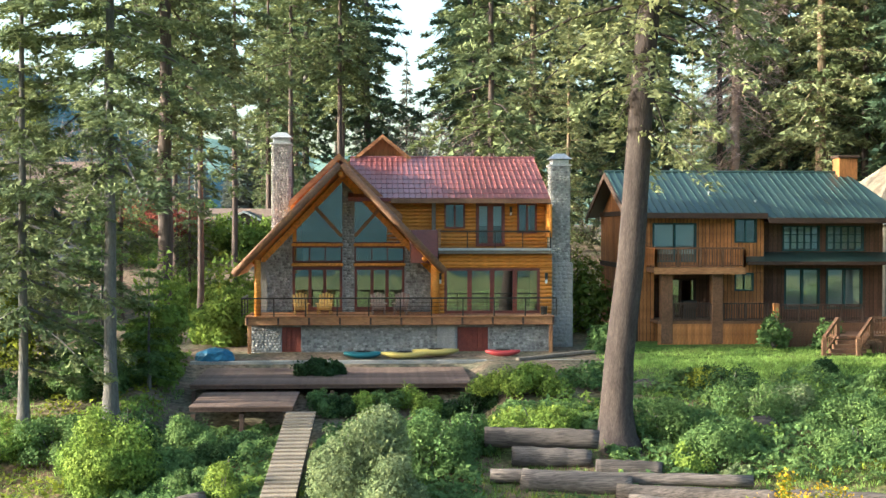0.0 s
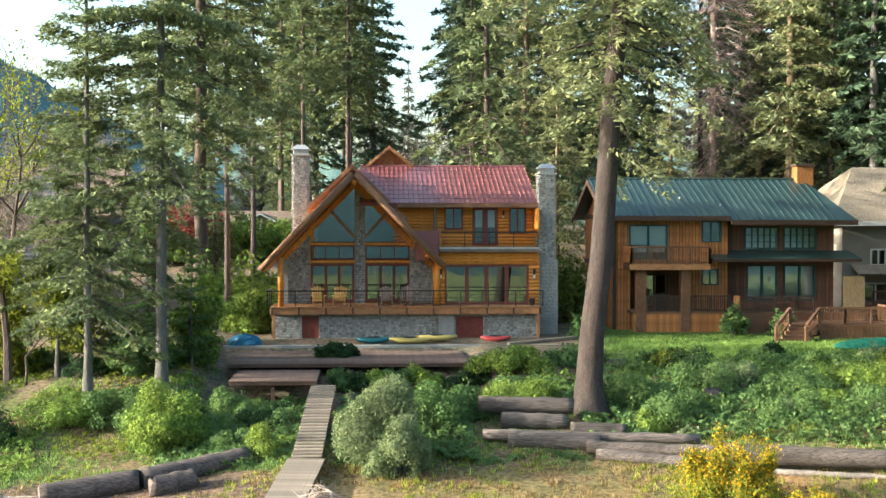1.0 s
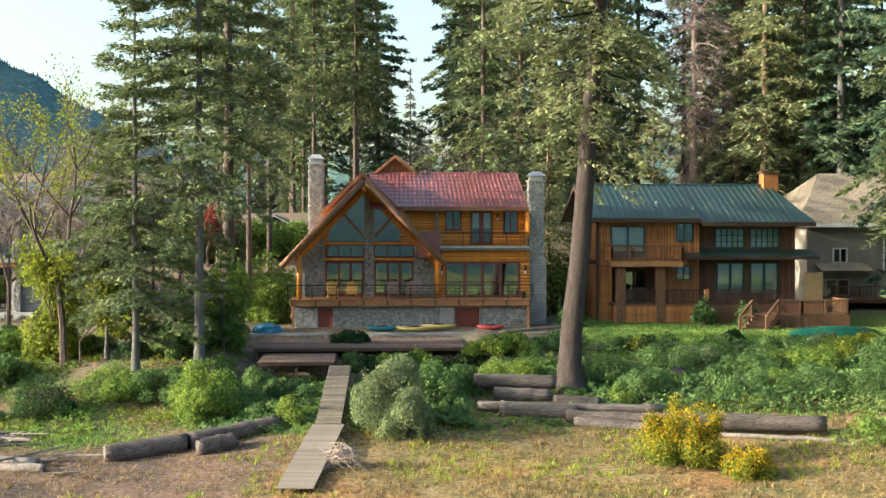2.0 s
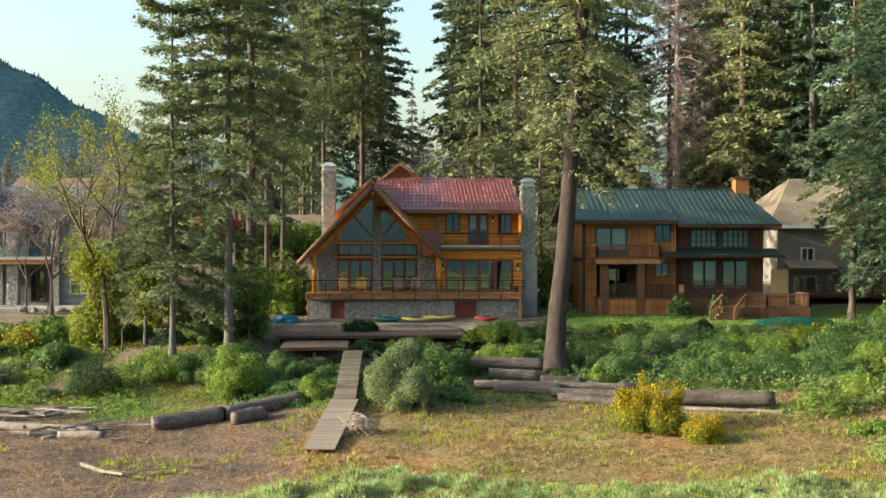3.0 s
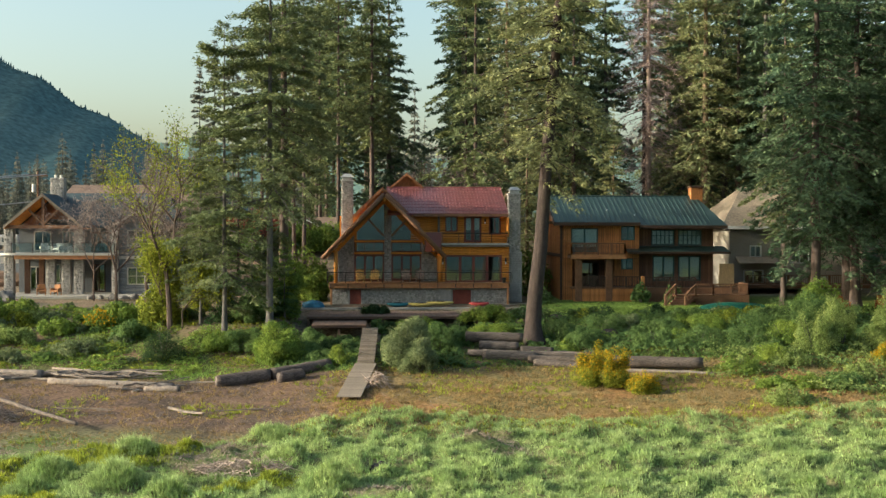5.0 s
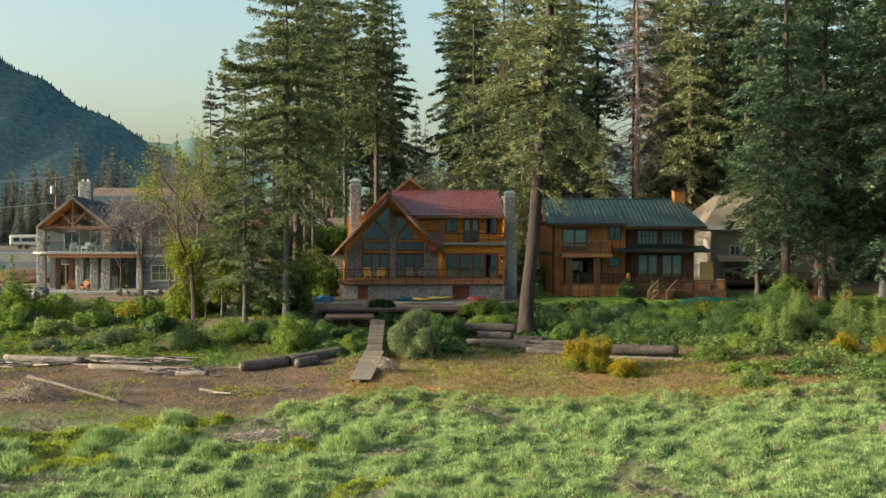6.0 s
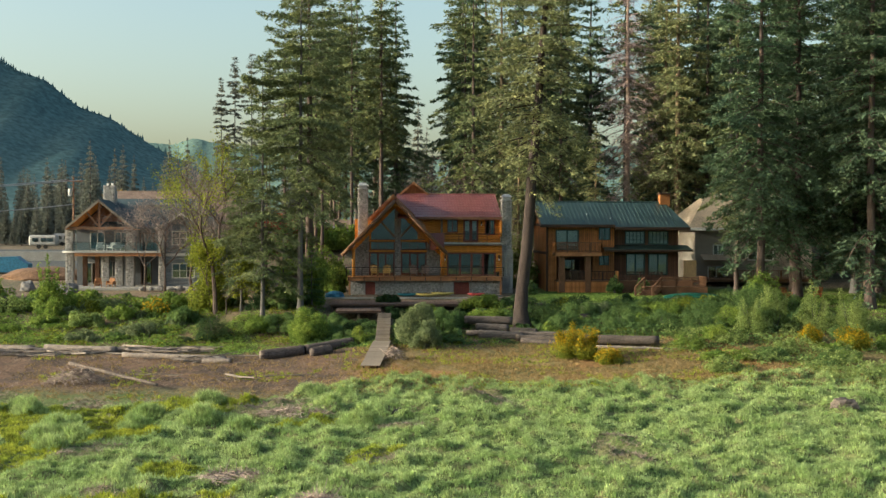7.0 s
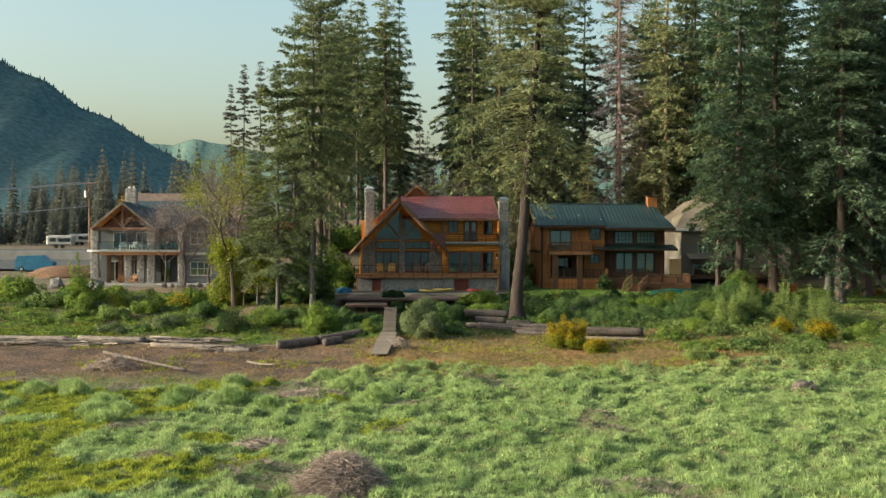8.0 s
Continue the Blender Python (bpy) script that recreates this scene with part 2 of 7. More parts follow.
M["reed"] = surf("bleached_reed", (0.4, 0.32, 0.275), (0.3, 0.235, 0.2), 1.0, 0.95, 0.3, 9, island=0.5)
M["darklog"] = surf("dark_rotten_log", (0.06, 0.048, 0.045), (0.12, 0.096, 0.088), 1.5, 0.95, 1.0, 9, obj=0.2, stretch=(0.2, 2, 2), grain_amt=0.6)
M["blacktyre"] = surf("black_rubber", (0.02, 0.02, 0.02), (0.03, 0.03, 0.03), 2, 0.8, 0.1, 20)

# ---------------------------------------------------------------- mesh helpers


class G:
    """Gathers vertices and faces for one mesh, in world metres."""

    def __init__(self):
        self.v, self.f = [], []

    def add(self, vs, fs):
        o = len(self.v)
        self.v.extend(tuple(p) for p in vs)
        self.f.extend(tuple(i + o for i in q) for q in fs)
        return self

    def box(self, x0, x1, y0, y1, z0, z1, c=0.0):
        if c <= 0:
            vs = [(x, y, z) for z in (z0, z1) for y in (y0, y1) for x in (x0, x1)]
            return self.add(vs, [(0, 2, 3, 1), (4, 5, 7, 6), (0, 1, 5, 4), (1, 3, 7, 5), (3, 2, 6, 7), (2, 0, 4, 6)])
        vs, ids = [], {}
        for i, x in enumerate((x0, x1)):
            for j, y in enumerate((y0, y1)):
                for k, z in enumerate((z0, z1)):
                    sx, sy, sz = (c, -c)[i], (c, -c)[j], (c, -c)[k]
                    for a, p in enumerate(((x, y + sy, z + sz), (x + sx, y, z + sz), (x + sx, y + sy, z))):
                        ids[i, j, k, a] = len(vs)
                        vs.append(p)
        fs = []
        for a in range(3):
            for s in range(2):
                q = []
                for u, w in ((0, 0), (1, 0), (1, 1), (0, 1)):
                    key = [u, w]
                    key.insert(a, s)
                    q.append(ids[key[0], key[1], key[2], a])
                fs.append(tuple(q))
        for a in range(3):
            b1, b2 = [b for b in range(3) if b != a]
            for s in range(2):
                for r in range(2):
                    k0, k1 = [0, 0, 0], [0, 0, 0]
                    k0[a], k1[a] = 0, 1
                    k0[b1] = k1[b1] = s
                    k0[b2] = k1[b2] = r
                    fs.append((ids[(*k0, b1)], ids[(*k1, b1)], ids[(*k1, b2)], ids[(*k0, b2)]))
        for i in range(2):
            for j in range(2):
                for k in range(2):
                    fs.append((ids[i, j, k, 0], ids[i, j, k, 1], ids[i, j, k, 2]))
        return self.add(vs, fs)

    def beam(self, p, q, w, h, up=(0, 0, 1)):
        """A square beam from p to q, w wide and h high."""
        p, q, up = Vector(p), Vector(q), Vector(up)
        d = (q - p).normalized()
        s = d.cross(up).normalized() * w / 2
        u = s.cross(d).normalized() * h / 2
        vs = [e + a * s + b * u for e in (p, q) for a, b in ((-1, -1), (1, -1), (1, 1), (-1, 1))]
        return self.add(vs, [(3, 2, 1, 0), (4, 5, 6, 7), (0, 1, 5, 4), (1, 2, 6, 5), (2, 3, 7, 6), (3, 0, 4, 7)])

    def tube(self, pts, radii, n=8, caps=True):
        pts = [Vector(p) for p in pts]
        rings = []
        for i, p in enumerate(pts):
            d = (pts[min(i + 1, len(pts) - 1)] - pts[max(i - 1, 0)]).normalized()
            a = d.cross(Vector((0, 1, 0)) if abs(d.y) < 0.9 else Vector((1, 0, 0))).normalized()
            b = d.cross(a)
            rings.append([p + (a * math.cos(2 * math.pi * k / n) + b * math.sin(2 * math.pi * k / n)) * radii[i] for k in range(n)])
        vs = [p for r in rings for p in r]
        fs = [(i * n + k, i * n + (k + 1) % n, (i + 1) * n + (k + 1) % n, (i + 1) * n + k) for i in range(len(pts) - 1) for k in range(n)]
        if caps:
            fs += [tuple(range(n))[::-1], tuple(range((len(pts) - 1) * n, len(pts) * n))]
        return self.add(vs, fs)

    def prism(self, poly, y0, y1):
        """An outline in x and z, pushed from y0 to y1."""
        n = len(poly)
        vs = [(x, y0, z) for x, z in poly] + [(x, y1, z) for x, z in poly]
        fs = [tuple(range(n)), tuple(range(2 * n - 1, n - 1, -1))] + [(i, i + n, (i + 1) % n + n, (i + 1) % n) for i in range(n)]
        return self.add(vs, fs)

    def slab(self, a, b, c, d, t):
        """A sheet with corners a b c d and thickness t, downwards."""
        top = [Vector(p) for p in (a, b, c, d)]
        n = (top[1] - top[0]).cross(top[3] - top[0]).normalized()
        if n.z < 0:
            n = -n
        vs = top + [p - n * t for p in top]
        return self.add(vs, [(0, 1, 2, 3), (7, 6, 5, 4), (0, 4, 5, 1), (1, 5, 6, 2), (2, 6, 7, 3), (3, 7, 4, 0)])

    def mesh(self, name, material, origin=(0, 0, 0), smooth=False):
        me = bpy.data.meshes.new(name)
        o = Vector(origin)
        me.from_pydata([(p[0] - o.x, p[1] - o.y, p[2] - o.z) for p in self.v], [], self.f)
        fix = bmesh.new()
        fix.from_mesh(me)
        bmesh.ops.recalc_face_normals(fix, faces=fix.faces)
        fix.to_mesh(me)
        fix.free()
        if smooth:
            me.polygons.foreach_set("use_smooth", [True] * len(me.polygons))
        me.materials.append(material)
        return me


def quads(name, vs, material):
    """A mesh of loose leaves, with three or four corners each, out of an array (n, corners, 3)."""
    vs = np.asarray(vs, dtype=np.float32)
    n, k = vs.shape[:2]
    me = bpy.data.meshes.new(name)
    me.vertices.add(n * k)
    me.vertices.foreach_set("co", vs.reshape(-1))
    me.loops.add(n * k)
    me.loops.foreach_set("vertex_index", np.arange(n * k, dtype=np.int32))
    me.polygons.add(n)
    me.polygons.foreach_set("loop_start", np.arange(0, n * k, k, dtype=np.int32))
    me.update(calc_edges=True)
    me.materials.append(material)
    return me


def thing(name, loc, label, category, group="", kind=""):
    ob = new(name)
    ob.location = loc
    ob.empty_display_size = 0.3
    return tagged(ob, label, category, group, kind)


def place(ob, parent):
    """Hangs ob, made in world metres, under parent."""
    ob.parent = parent
    p, off = parent, Vector((0, 0, 0))
    while p is not None:
        off += p.location
        p = p.parent
    ob.location = -off if ob.location.length == 0 else ob.location - off
    return ob


def part(name, g, material, parent, label="", smooth=False, kind=""):
    me = g.mesh(name, M[material], smooth=smooth) if isinstance(g, G) else g
    return tagged(place(new(name, me), parent), label, kind=kind)


def pieces(name, me, parent, spots):
    """Alike pieces on one mesh: spots are world matrices."""
    off, p = Vector((0, 0, 0)), parent
    while p is not None:
        off += p.location
        p = p.parent
    for m in spots:
        ob = new(name, me)
        ob.parent = parent
        ob.matrix_basis = Matrix.Translation(-off) @ m


def solid(name, g, material, label, category, kind="", smooth=False, group=""):
    """A thing of one mesh, with its origin at its base."""
    c = np.array(g.v)
    o = Vector((float(c[:, 0].mean()), float(c[:, 1].mean()), float(c[:, 2].min())))
    ob = new(name, g.mesh(name, M[material], o, smooth))
    ob.location = o
    return tagged(ob, label, category, group, kind)


def rects(x0, x1, z0, z1, holes):
    """The parts of a wall that are left round its openings (x0, x1, z0, z1)."""
    xs = sorted({x0, x1, *[min(max(v, x0), x1) for h in holes for v in h[:2]]})
    zs = sorted({z0, z1, *[min(max(v, z0), z1) for h in holes for v in h[2:]]})
    out = []
    for a, b in zip(zs, zs[1:]):
        run = None
        for c, d in zip(xs, xs[1:]):
            mx, mz = (c + d) / 2, (a + b) / 2
            if any(h[0] < mx < h[1] and h[2] < mz < h[3] for h in holes):
                if run:
                    out.append((*run, a, b))
                run = None
            else:
                run = (run[0], d) if run else (c, d)
        if run:
            out.append((*run, a, b))
    return out


def lattice(xs, zs, filled, y0, y1):
    """One connected sheet of cells between y0 and y1; filled(i, j) tells which cells are solid."""
    g, ids = G(), {}

    def vid(i, j, k):
        if (i, j, k) not in ids:
            ids[i, j, k] = len(g.v)
            g.v.append((xs[i], (y0, y1)[k], zs[j]))
        return ids[i, j, k]

    nx, nz = len(xs) - 1, len(zs) - 1
    ok = [[filled(i, j) for j in range(nz)] for i in range(nx)]
    at = lambda i, j: 0 <= i < nx and 0 <= j < nz and ok[i][j]
    for i in range(nx):
        for j in range(nz):
            if not ok[i][j]:
                continue
            for k in (0, 1):
                g.f.append((vid(i, j, k), vid(i + 1, j, k), vid(i + 1, j + 1, k), vid(i, j + 1, k)))
            for di, dj, a, b in ((-1, 0, (i, j), (i, j + 1)), (1, 0, (i + 1, j), (i + 1, j + 1)), (0, -1, (i, j), (i + 1, j)), (0, 1, (i, j + 1), (i + 1, j + 1))):
                if not at(i + di, j + dj):
                    g.f.append((vid(*a, 0), vid(*b, 0), vid(*b, 1), vid(*a, 1)))
    return g


def wall(parent, x0, x1, z0, z1, y, holes, material, t=0.25, name="wall", label=""):
    xs = sorted({x0, x1, *[min(max(v, x0), x1) for h in holes for v in h[:2]]})
    zs = sorted({z0, z1, *[min(max(v, z0), z1) for h in holes for v in h[2:]]})

    def filled(i, j):
        mx, mz = (xs[i] + xs[i + 1]) / 2, (zs[j] + zs[j + 1]) / 2
        return not any(h[0] < mx < h[1] and h[2] < mz < h[3] for h in holes)

    return part(name, lattice(xs, zs, filled, y, y + t), material, parent, label)


def courses(parent, x0, x1, z0, z1, y, holes, h, material, name="log_course"):
    """Rounded horizontal siding, one piece a course and stretch."""
    n = max(1, round((z1 - z0) / h))
    h = (z1 - z0) / n
    cache = {}
    for i in range(n):
        a, b = z0 + i * h, z0 + (i + 1) * h
        for c, d, e, f in rects(x0, x1, a, b, holes):
            if f - e < 0.5 * h or d - c < 0.05:
                continue
            key = (round(d - c, 2), round(f - e, 3))
            if key not in cache:
                g = G()
                k = 6
                prof = [(-0.06 * math.sin(math.pi * j / (k - 1)), (f - e) * j / (k - 1)) for j in range(k)]
                vs = [(xx, yy, zz) for xx in (0, d - c) for yy, zz in prof]
                fs = [(j, j + 1, j + 1 + k, j + k) for j in range(k - 1)] + [tuple(range(k)), tuple(range(2 * k - 1, k - 1, -1)), (0, k, 2 * k - 1, k - 1)]
                g.add(vs, fs)
                cache[key] = g.mesh(name, M[material])
            pieces(name, cache[key], parent, [Matrix.Translation((c, y, e))])


def uprights(parent, x0, x1, z0, z1, y, holes, w, material, name="siding_board", depth=0.03):
    """Vertical boards with open joints, cut round openings."""
    n = max(1, round((x1 - x0) / w))
    w = (x1 - x0) / n
    cache = {}
    for i in range(n):
        a = x0 + i * w
        for c, d, e, f in rects(a, a + w, z0, z1, holes):
            if d - c < 0.3 * w or f - e < 0.05:
                continue
            key = (round(d - c, 3), round(f - e, 2))
            if key not in cache:
                cache[key] = G().box(0.016, d - c - 0.016, -depth, 0, 0, f - e, 0.008).mesh(name, M[material])
            pieces(name, cache[key], parent, [Matrix.Translation((c, y, e))])


def window(parent, x0, x1, z0, z1, y, nx=1, nz=1, frame_mat="redframe", fw=0.1, bar=0.06, name="window", blind=0.0, depth=0.14):
    """A framed window whose front stands a little before the wall face at y; each pane is a sub-part."""
    a, b = y - 0.07, y + depth
    xs = np.linspace(x0 + fw, x1 - fw, nx + 1)
    zs = np.linspace(z0 + fw, z1 - fw, nz + 1)
    ex = [x0, x0 + fw] + [v for x in xs[1:-1] for v in (x - bar / 2, x + bar / 2)] + [x1 - fw, x1]
    ez = [z0, z0 + fw] + [v for z in zs[1:-1] for v in (z - bar / 2, z + bar / 2)] + [z1 - fw, z1]
    g = lattice(ex, ez, lambda i, j: i % 2 == 0 or j % 2 == 0, a, b)
    f = part(name, g, frame_mat, parent)
    for i in range(nx):
        for j in range(nz):
            p = part("pane", G().box(xs[i] + 0.003, xs[i + 1] - 0.003, y + 0.05, y + 0.062, zs[j] + 0.003, zs[j + 1] - 0.003), "glass", f)
            p.visible_shadow = False
    if blind:
        part("blind", G().box(x0 + fw, x1 - fw, y + depth + 0.06, y + depth + 0.075, z1 - fw - blind * (z1 - z0), z1 - fw), "blind", f, "white roller blind")
    return f


def railing(parent, p, q, h, material, posts, n_bars=0, slats=0, post=0.06, top=0.07, name="railing", low=0.1):
    """Posts, top rail, and wires or slats between two floor points; every post and rail is its own part."""
    p, q = Vector(p), Vector(q)
    up = Vector((0, 0, 1))
    r = part(name, G().beam(p + up * (h - top / 2), q + up * (h - top / 2), top * 1.3, top), material, parent)
    for i in range(posts):
        e = p.lerp(q, i / max(1, posts - 1))
        part("post", G().box(e.x - post / 2, e.x + post / 2, e.y - post / 2, e.y + post / 2, e.z, e.z + h - top, 0.006), material, r)
    if n_bars:
        for k in range(n_bars):
            z = low + (h - top - low) * k / n_bars
            part("rail_wire", G().beam(p + up * z, q + up * z, 0.018, 0.018), material, r)
    if slats:
        part("bottom_rail", G().beam(p + up * low, q + up * low, 0.06, 0.06), material, r)
        d = (q - p).normalized()
        me = G().box(-0.022, 0.022, -0.022, 0.022, 0, h - top - low).mesh("slat", M[material])
        pieces("slat", me, r, [Matrix.Translation(p.lerp(q, (k + 0.5) / slats) + up * low) for k in range(slats)])
    return r


def cobbles(g, rng, face, size=0.2, keep=None):
    """Round field stones laid on a rectangle: face = (origin, along, up, outward)."""
    o, a, u, n = (Vector(v) for v in face)
    la, lu = a.length, u.length
    a, u, n = a.normalized(), u.normalized(), n.normalized()
    rows = max(1, int(lu / (size * 0.82)))
    for i in range(rows):
        z = (i + 0.5) * lu / rows
        x = rng.random() * size * 0.5
        while x < la - size * 0.25:
            w = size * (0.7 + 0.75 * rng.random())
            h = lu / rows * (0.85 + 0.3 * rng.random())
            c = o + a * (x + w / 2) + u * (z + (rng.random() - 0.5) * size * 0.25)
            x += w
            if keep and not keep(c):
                continue
            if x > la + 0.02:
                break
            k = 6
            ph = rng.random() * 6
            vs = []
            for s, dpt in ((0.5, 0.0), (0.42, 0.025), (0.22, 0.038)):
                for j in range(k):
                    t = ph + 2 * math.pi * j / k
                    vs.append(c + a * (math.cos(t) * w * s) + u * (math.sin(t) * h * s) + n * dpt * (0.8 + 0.4 * rng.random()))
            fs = [(r * k + j, r * k + (j + 1) % k, (r + 1) * k + (j + 1) % k, (r + 1) * k + j) for r in range(2) for j in range(k)] + [tuple(range(2 * k, 3 * k))]
            g.add(vs, fs)
    return g


# ---------------------------------------------------------------- ground


def smooth(a, b, x):
    t = min(max((x - a) / (b - a), 0.0), 1.0)
    return t * t * (3 - 2 * t)


PROFILE = ((-400, -1.0), (-120, -0.2), (-40, 0.0), (-10, 0.15), (10, 0.5), (20, 0.85), (28, 1.35), (35, 1.9), (39, 2.4), (43, 3.2), (47, 4.0), (51, 4.6), (56, 5.05), (62, 5.2), (75, 5.5), (95, 6.5), (130, 8.0), (300, 9.0), (5000, 12.0))


def ground_z(x, y):
    yy = y - max(7.0 * smooth(-8, -24, x) * smooth(75, 50, y), 7.5 * smooth(-1.5, -12, x) * smooth(53, 43, y)) + 4.0 * smooth(9, 26, x) * smooth(75, 45, y)
    dip = (1.0 - 0.45 * smooth(51, 53, y)) * smooth(-9.5, -8.2, x) * smooth(5.6, 4.4, x) * smooth(44, 48, y) * smooth(58.6, 57.6, y)
    dip -= 3.4 * smooth(-30, -19, x) * smooth(86, 101, y) * smooth(320, 160, y)
    for (a, za), (b, zb) in zip(PROFILE, PROFILE[1:]):
        if yy <= b:
            t = (yy - a) / (b - a)
            return za + (zb - za) * t - dip
    return PROFILE[-1][1]


def meadow_edge(x):
    return 25.5 + 3 * noise.noise((x * 0.12, 1.7, 0)) + 3 * smooth(14, 30, x) - 6.0 * smooth(-5, -16, x) + 4.5 * smooth(-22, -36, x)


def mound(x, y):
    """Humps of tussock grass on the meadow."""
    if y > 30:
        return 0.0
    a = max(0.0, noise.noise((x * 0.3, y * 0.22, 5)) + 0.12) ** 0.8 * 0.36
    b = max(0.0, noise.noise((x * 1.05, y * 0.7, 15)) + 0.12) * 0.6
    return (a + b) * smooth(meadow_edge(x) + 0.3, meadow_edge(x) - 2.5, y) * (1 - 0.5 * smooth(-10, -24, x))


def bumpy_z(x, y):
    k = smooth(62, 45, y)
    return ground_z(x, y) + k * (0.12 * noise.noise((x * 0.25, y * 0.25, 0)) + 0.05 * noise.noise((x * 0.9, y * 0.9, 3))) + mound(x, y)


def ground_material():
    m = bpy.data.materials.new("shore_ground")
    m.use_nodes = True
    n, l = m.node_tree.nodes, m.node_tree.links
    b = n["Principled BSDF"]
    b.inputs["Roughness"].default_value = 0.95
    b.inputs["Specular IOR Level"].default_value = 0.1
    tc = n.new("ShaderNodeTexCoord")
    sep = n.new("ShaderNodeSeparateXYZ")
    l.new(tc.outputs["Object"], sep.inputs[0])

    def nz(scale, detail=4):
        t = n.new("ShaderNodeTexNoise")
        t.inputs["Scale"].default_value, t.inputs["Detail"].default_value = scale, detail
        l.new(tc.outputs["Object"], t.inputs["Vector"])
        return t.outputs[0]

    def math_(op, a, c):
        t = n.new("ShaderNodeMath")
        t.operation = op
        for i, v in enumerate((a, c)):
            if isinstance(v, (int, float)):
                t.inputs[i].default_value = v
            else:
                l.new(v, t.inputs[i])
        return t.outputs[0]

    def step(v, a, c):
        t = n.new("ShaderNodeMapRange")
        t.interpolation_type = 'SMOOTHSTEP'
        t.inputs[1].default_value, t.inputs[2].default_value = a, c
        l.new(v, t.inputs[0])
        return t.outputs[0]

    def mix(fac, a, c):
        t = n.new("ShaderNodeMix")
        t.data_type = 'RGBA'
        l.new(fac, t.inputs[0])
        for i, v in ((6, a), (7, c)):
            if isinstance(v, tuple):
                t.inputs[i].default_value = (*v, 1)
            else:
                l.new(v, t.inputs[i])
        return t.outputs[2]

    wob = math_('MULTIPLY', math_('SUBTRACT', nz(0.12), 0.5), 16.0)
    y = math_('ADD', sep.outputs[1], wob)
    x = math_('ADD', sep.outputs[0], wob)
    patch = nz(0.45)
    fine = nz(5.0, 8)
    soil = mix(step(patch, 0.4, 0.6), (0.12, 0.16, 0.055), (0.16, 0.16, 0.075))
    dry = mix(step(patch, 0.4, 0.62), (0.235, 0.17, 0.078), (0.145, 0.128, 0.054))
    dry = mix(step(nz(0.22, 4), 0.5, 0.66), dry, (0.3, 0.165, 0.072))
    beach = mix(step(patch, 0.4, 0.62), (0.165, 0.108, 0.076), (0.1, 0.074, 0.06))
    bank = mix(step(patch, 0.4, 0.6), (0.1, 0.11, 0.04), (0.17, 0.115, 0.07))
    lawn = mix(step(patch, 0.35, 0.65), (0.1, 0.16, 0.03), (0.14, 0.17, 0.045))
    needle = mix(step(patch, 0.4, 0.6), (0.21, 0.155, 0.11), (0.14, 0.125, 0.085))
    shore = mix(step(x, -8.0, 0.0), beach, dry)
    c = mix(step(y, 20.0, 27.0), soil, shore)
    far_y = math_('SUBTRACT', y, math_('MULTIPLY', step(math_('MULTIPLY', sep.outputs[0], -1.0), 12.0, 26.0), 3.0))
    c = mix(step(far_y, 35.0, 40.0), c, bank)
    up = mix(step(sep.outputs[0], 10.0, 14.0), needle, lawn)
    c = mix(step(far_y, 48.0, 53.0), c, up)
    c = mix(step(sep.outputs[1], 66.0, 74.0), c, needle)
    var = n.new("ShaderNodeMapRange")
    var.inputs[1].default_value, var.inputs[2].default_value = 0.3, 0.7
    var.inputs[3].default_value, var.inputs[4].default_value = 0.4, 1.55
    l.new(fine, var.inputs[0])
    hsv = n.new("ShaderNodeHueSaturation")
    l.new(c, hsv.inputs["Color"])
    l.new(var.outputs[0], hsv.inputs["Value"])
    l.new(hsv.outputs[0], b.inputs["Base Color"])
    bp = n.new("ShaderNodeBump")
    bp.inputs["Strength"].default_value, bp.inputs["Distance"].default_value = 0.6, 0.08
    l.new(fine, bp.inputs["Height"])
    l.new(bp.outputs[0], b.inputs["Normal"])
    return m


def build_ground():
    xs = [-4500, -2500, -1200, -600, -300, -180, -120, -90] + [float(v) for v in range(-70, -46)] + [v * 0.5 for v in range(-92, 102)] + [float(v) for v in range(51, 71)] + [85, 110, 150, 220, 400, 900, 2000, 4500]
    ys = [-1500, -700, -350, -200, -120, -100] + [float(v) for v in range(-90, -26)] + [v * 0.5 for v in range(-52, 60)] + [float(v) for v in range(30, 81)] + [86, 94, 104, 118, 135, 160, 200, 280, 400, 700, 1300, 2500, 4800]
    vs = [(x, y, bumpy_z(x, y)) for y in ys for x in xs]
    w = len(xs)
    fs = [(j * w + i, j * w + i + 1, (j + 1) * w + i + 1, (j + 1) * w + i) for j in range(len(ys) - 1) for i in range(w - 1)]
    me = bpy.data.meshes.new("ground")
    me.from_pydata(vs, [], fs)
    me.polygons.foreach_set("use_smooth", [True] * len(fs))
    me.materials.append(ground_material())
    tagged(new("ground", me), "grassy lake shore rising to a bank with bare dirt", "ground", kind="structure")


build_ground()


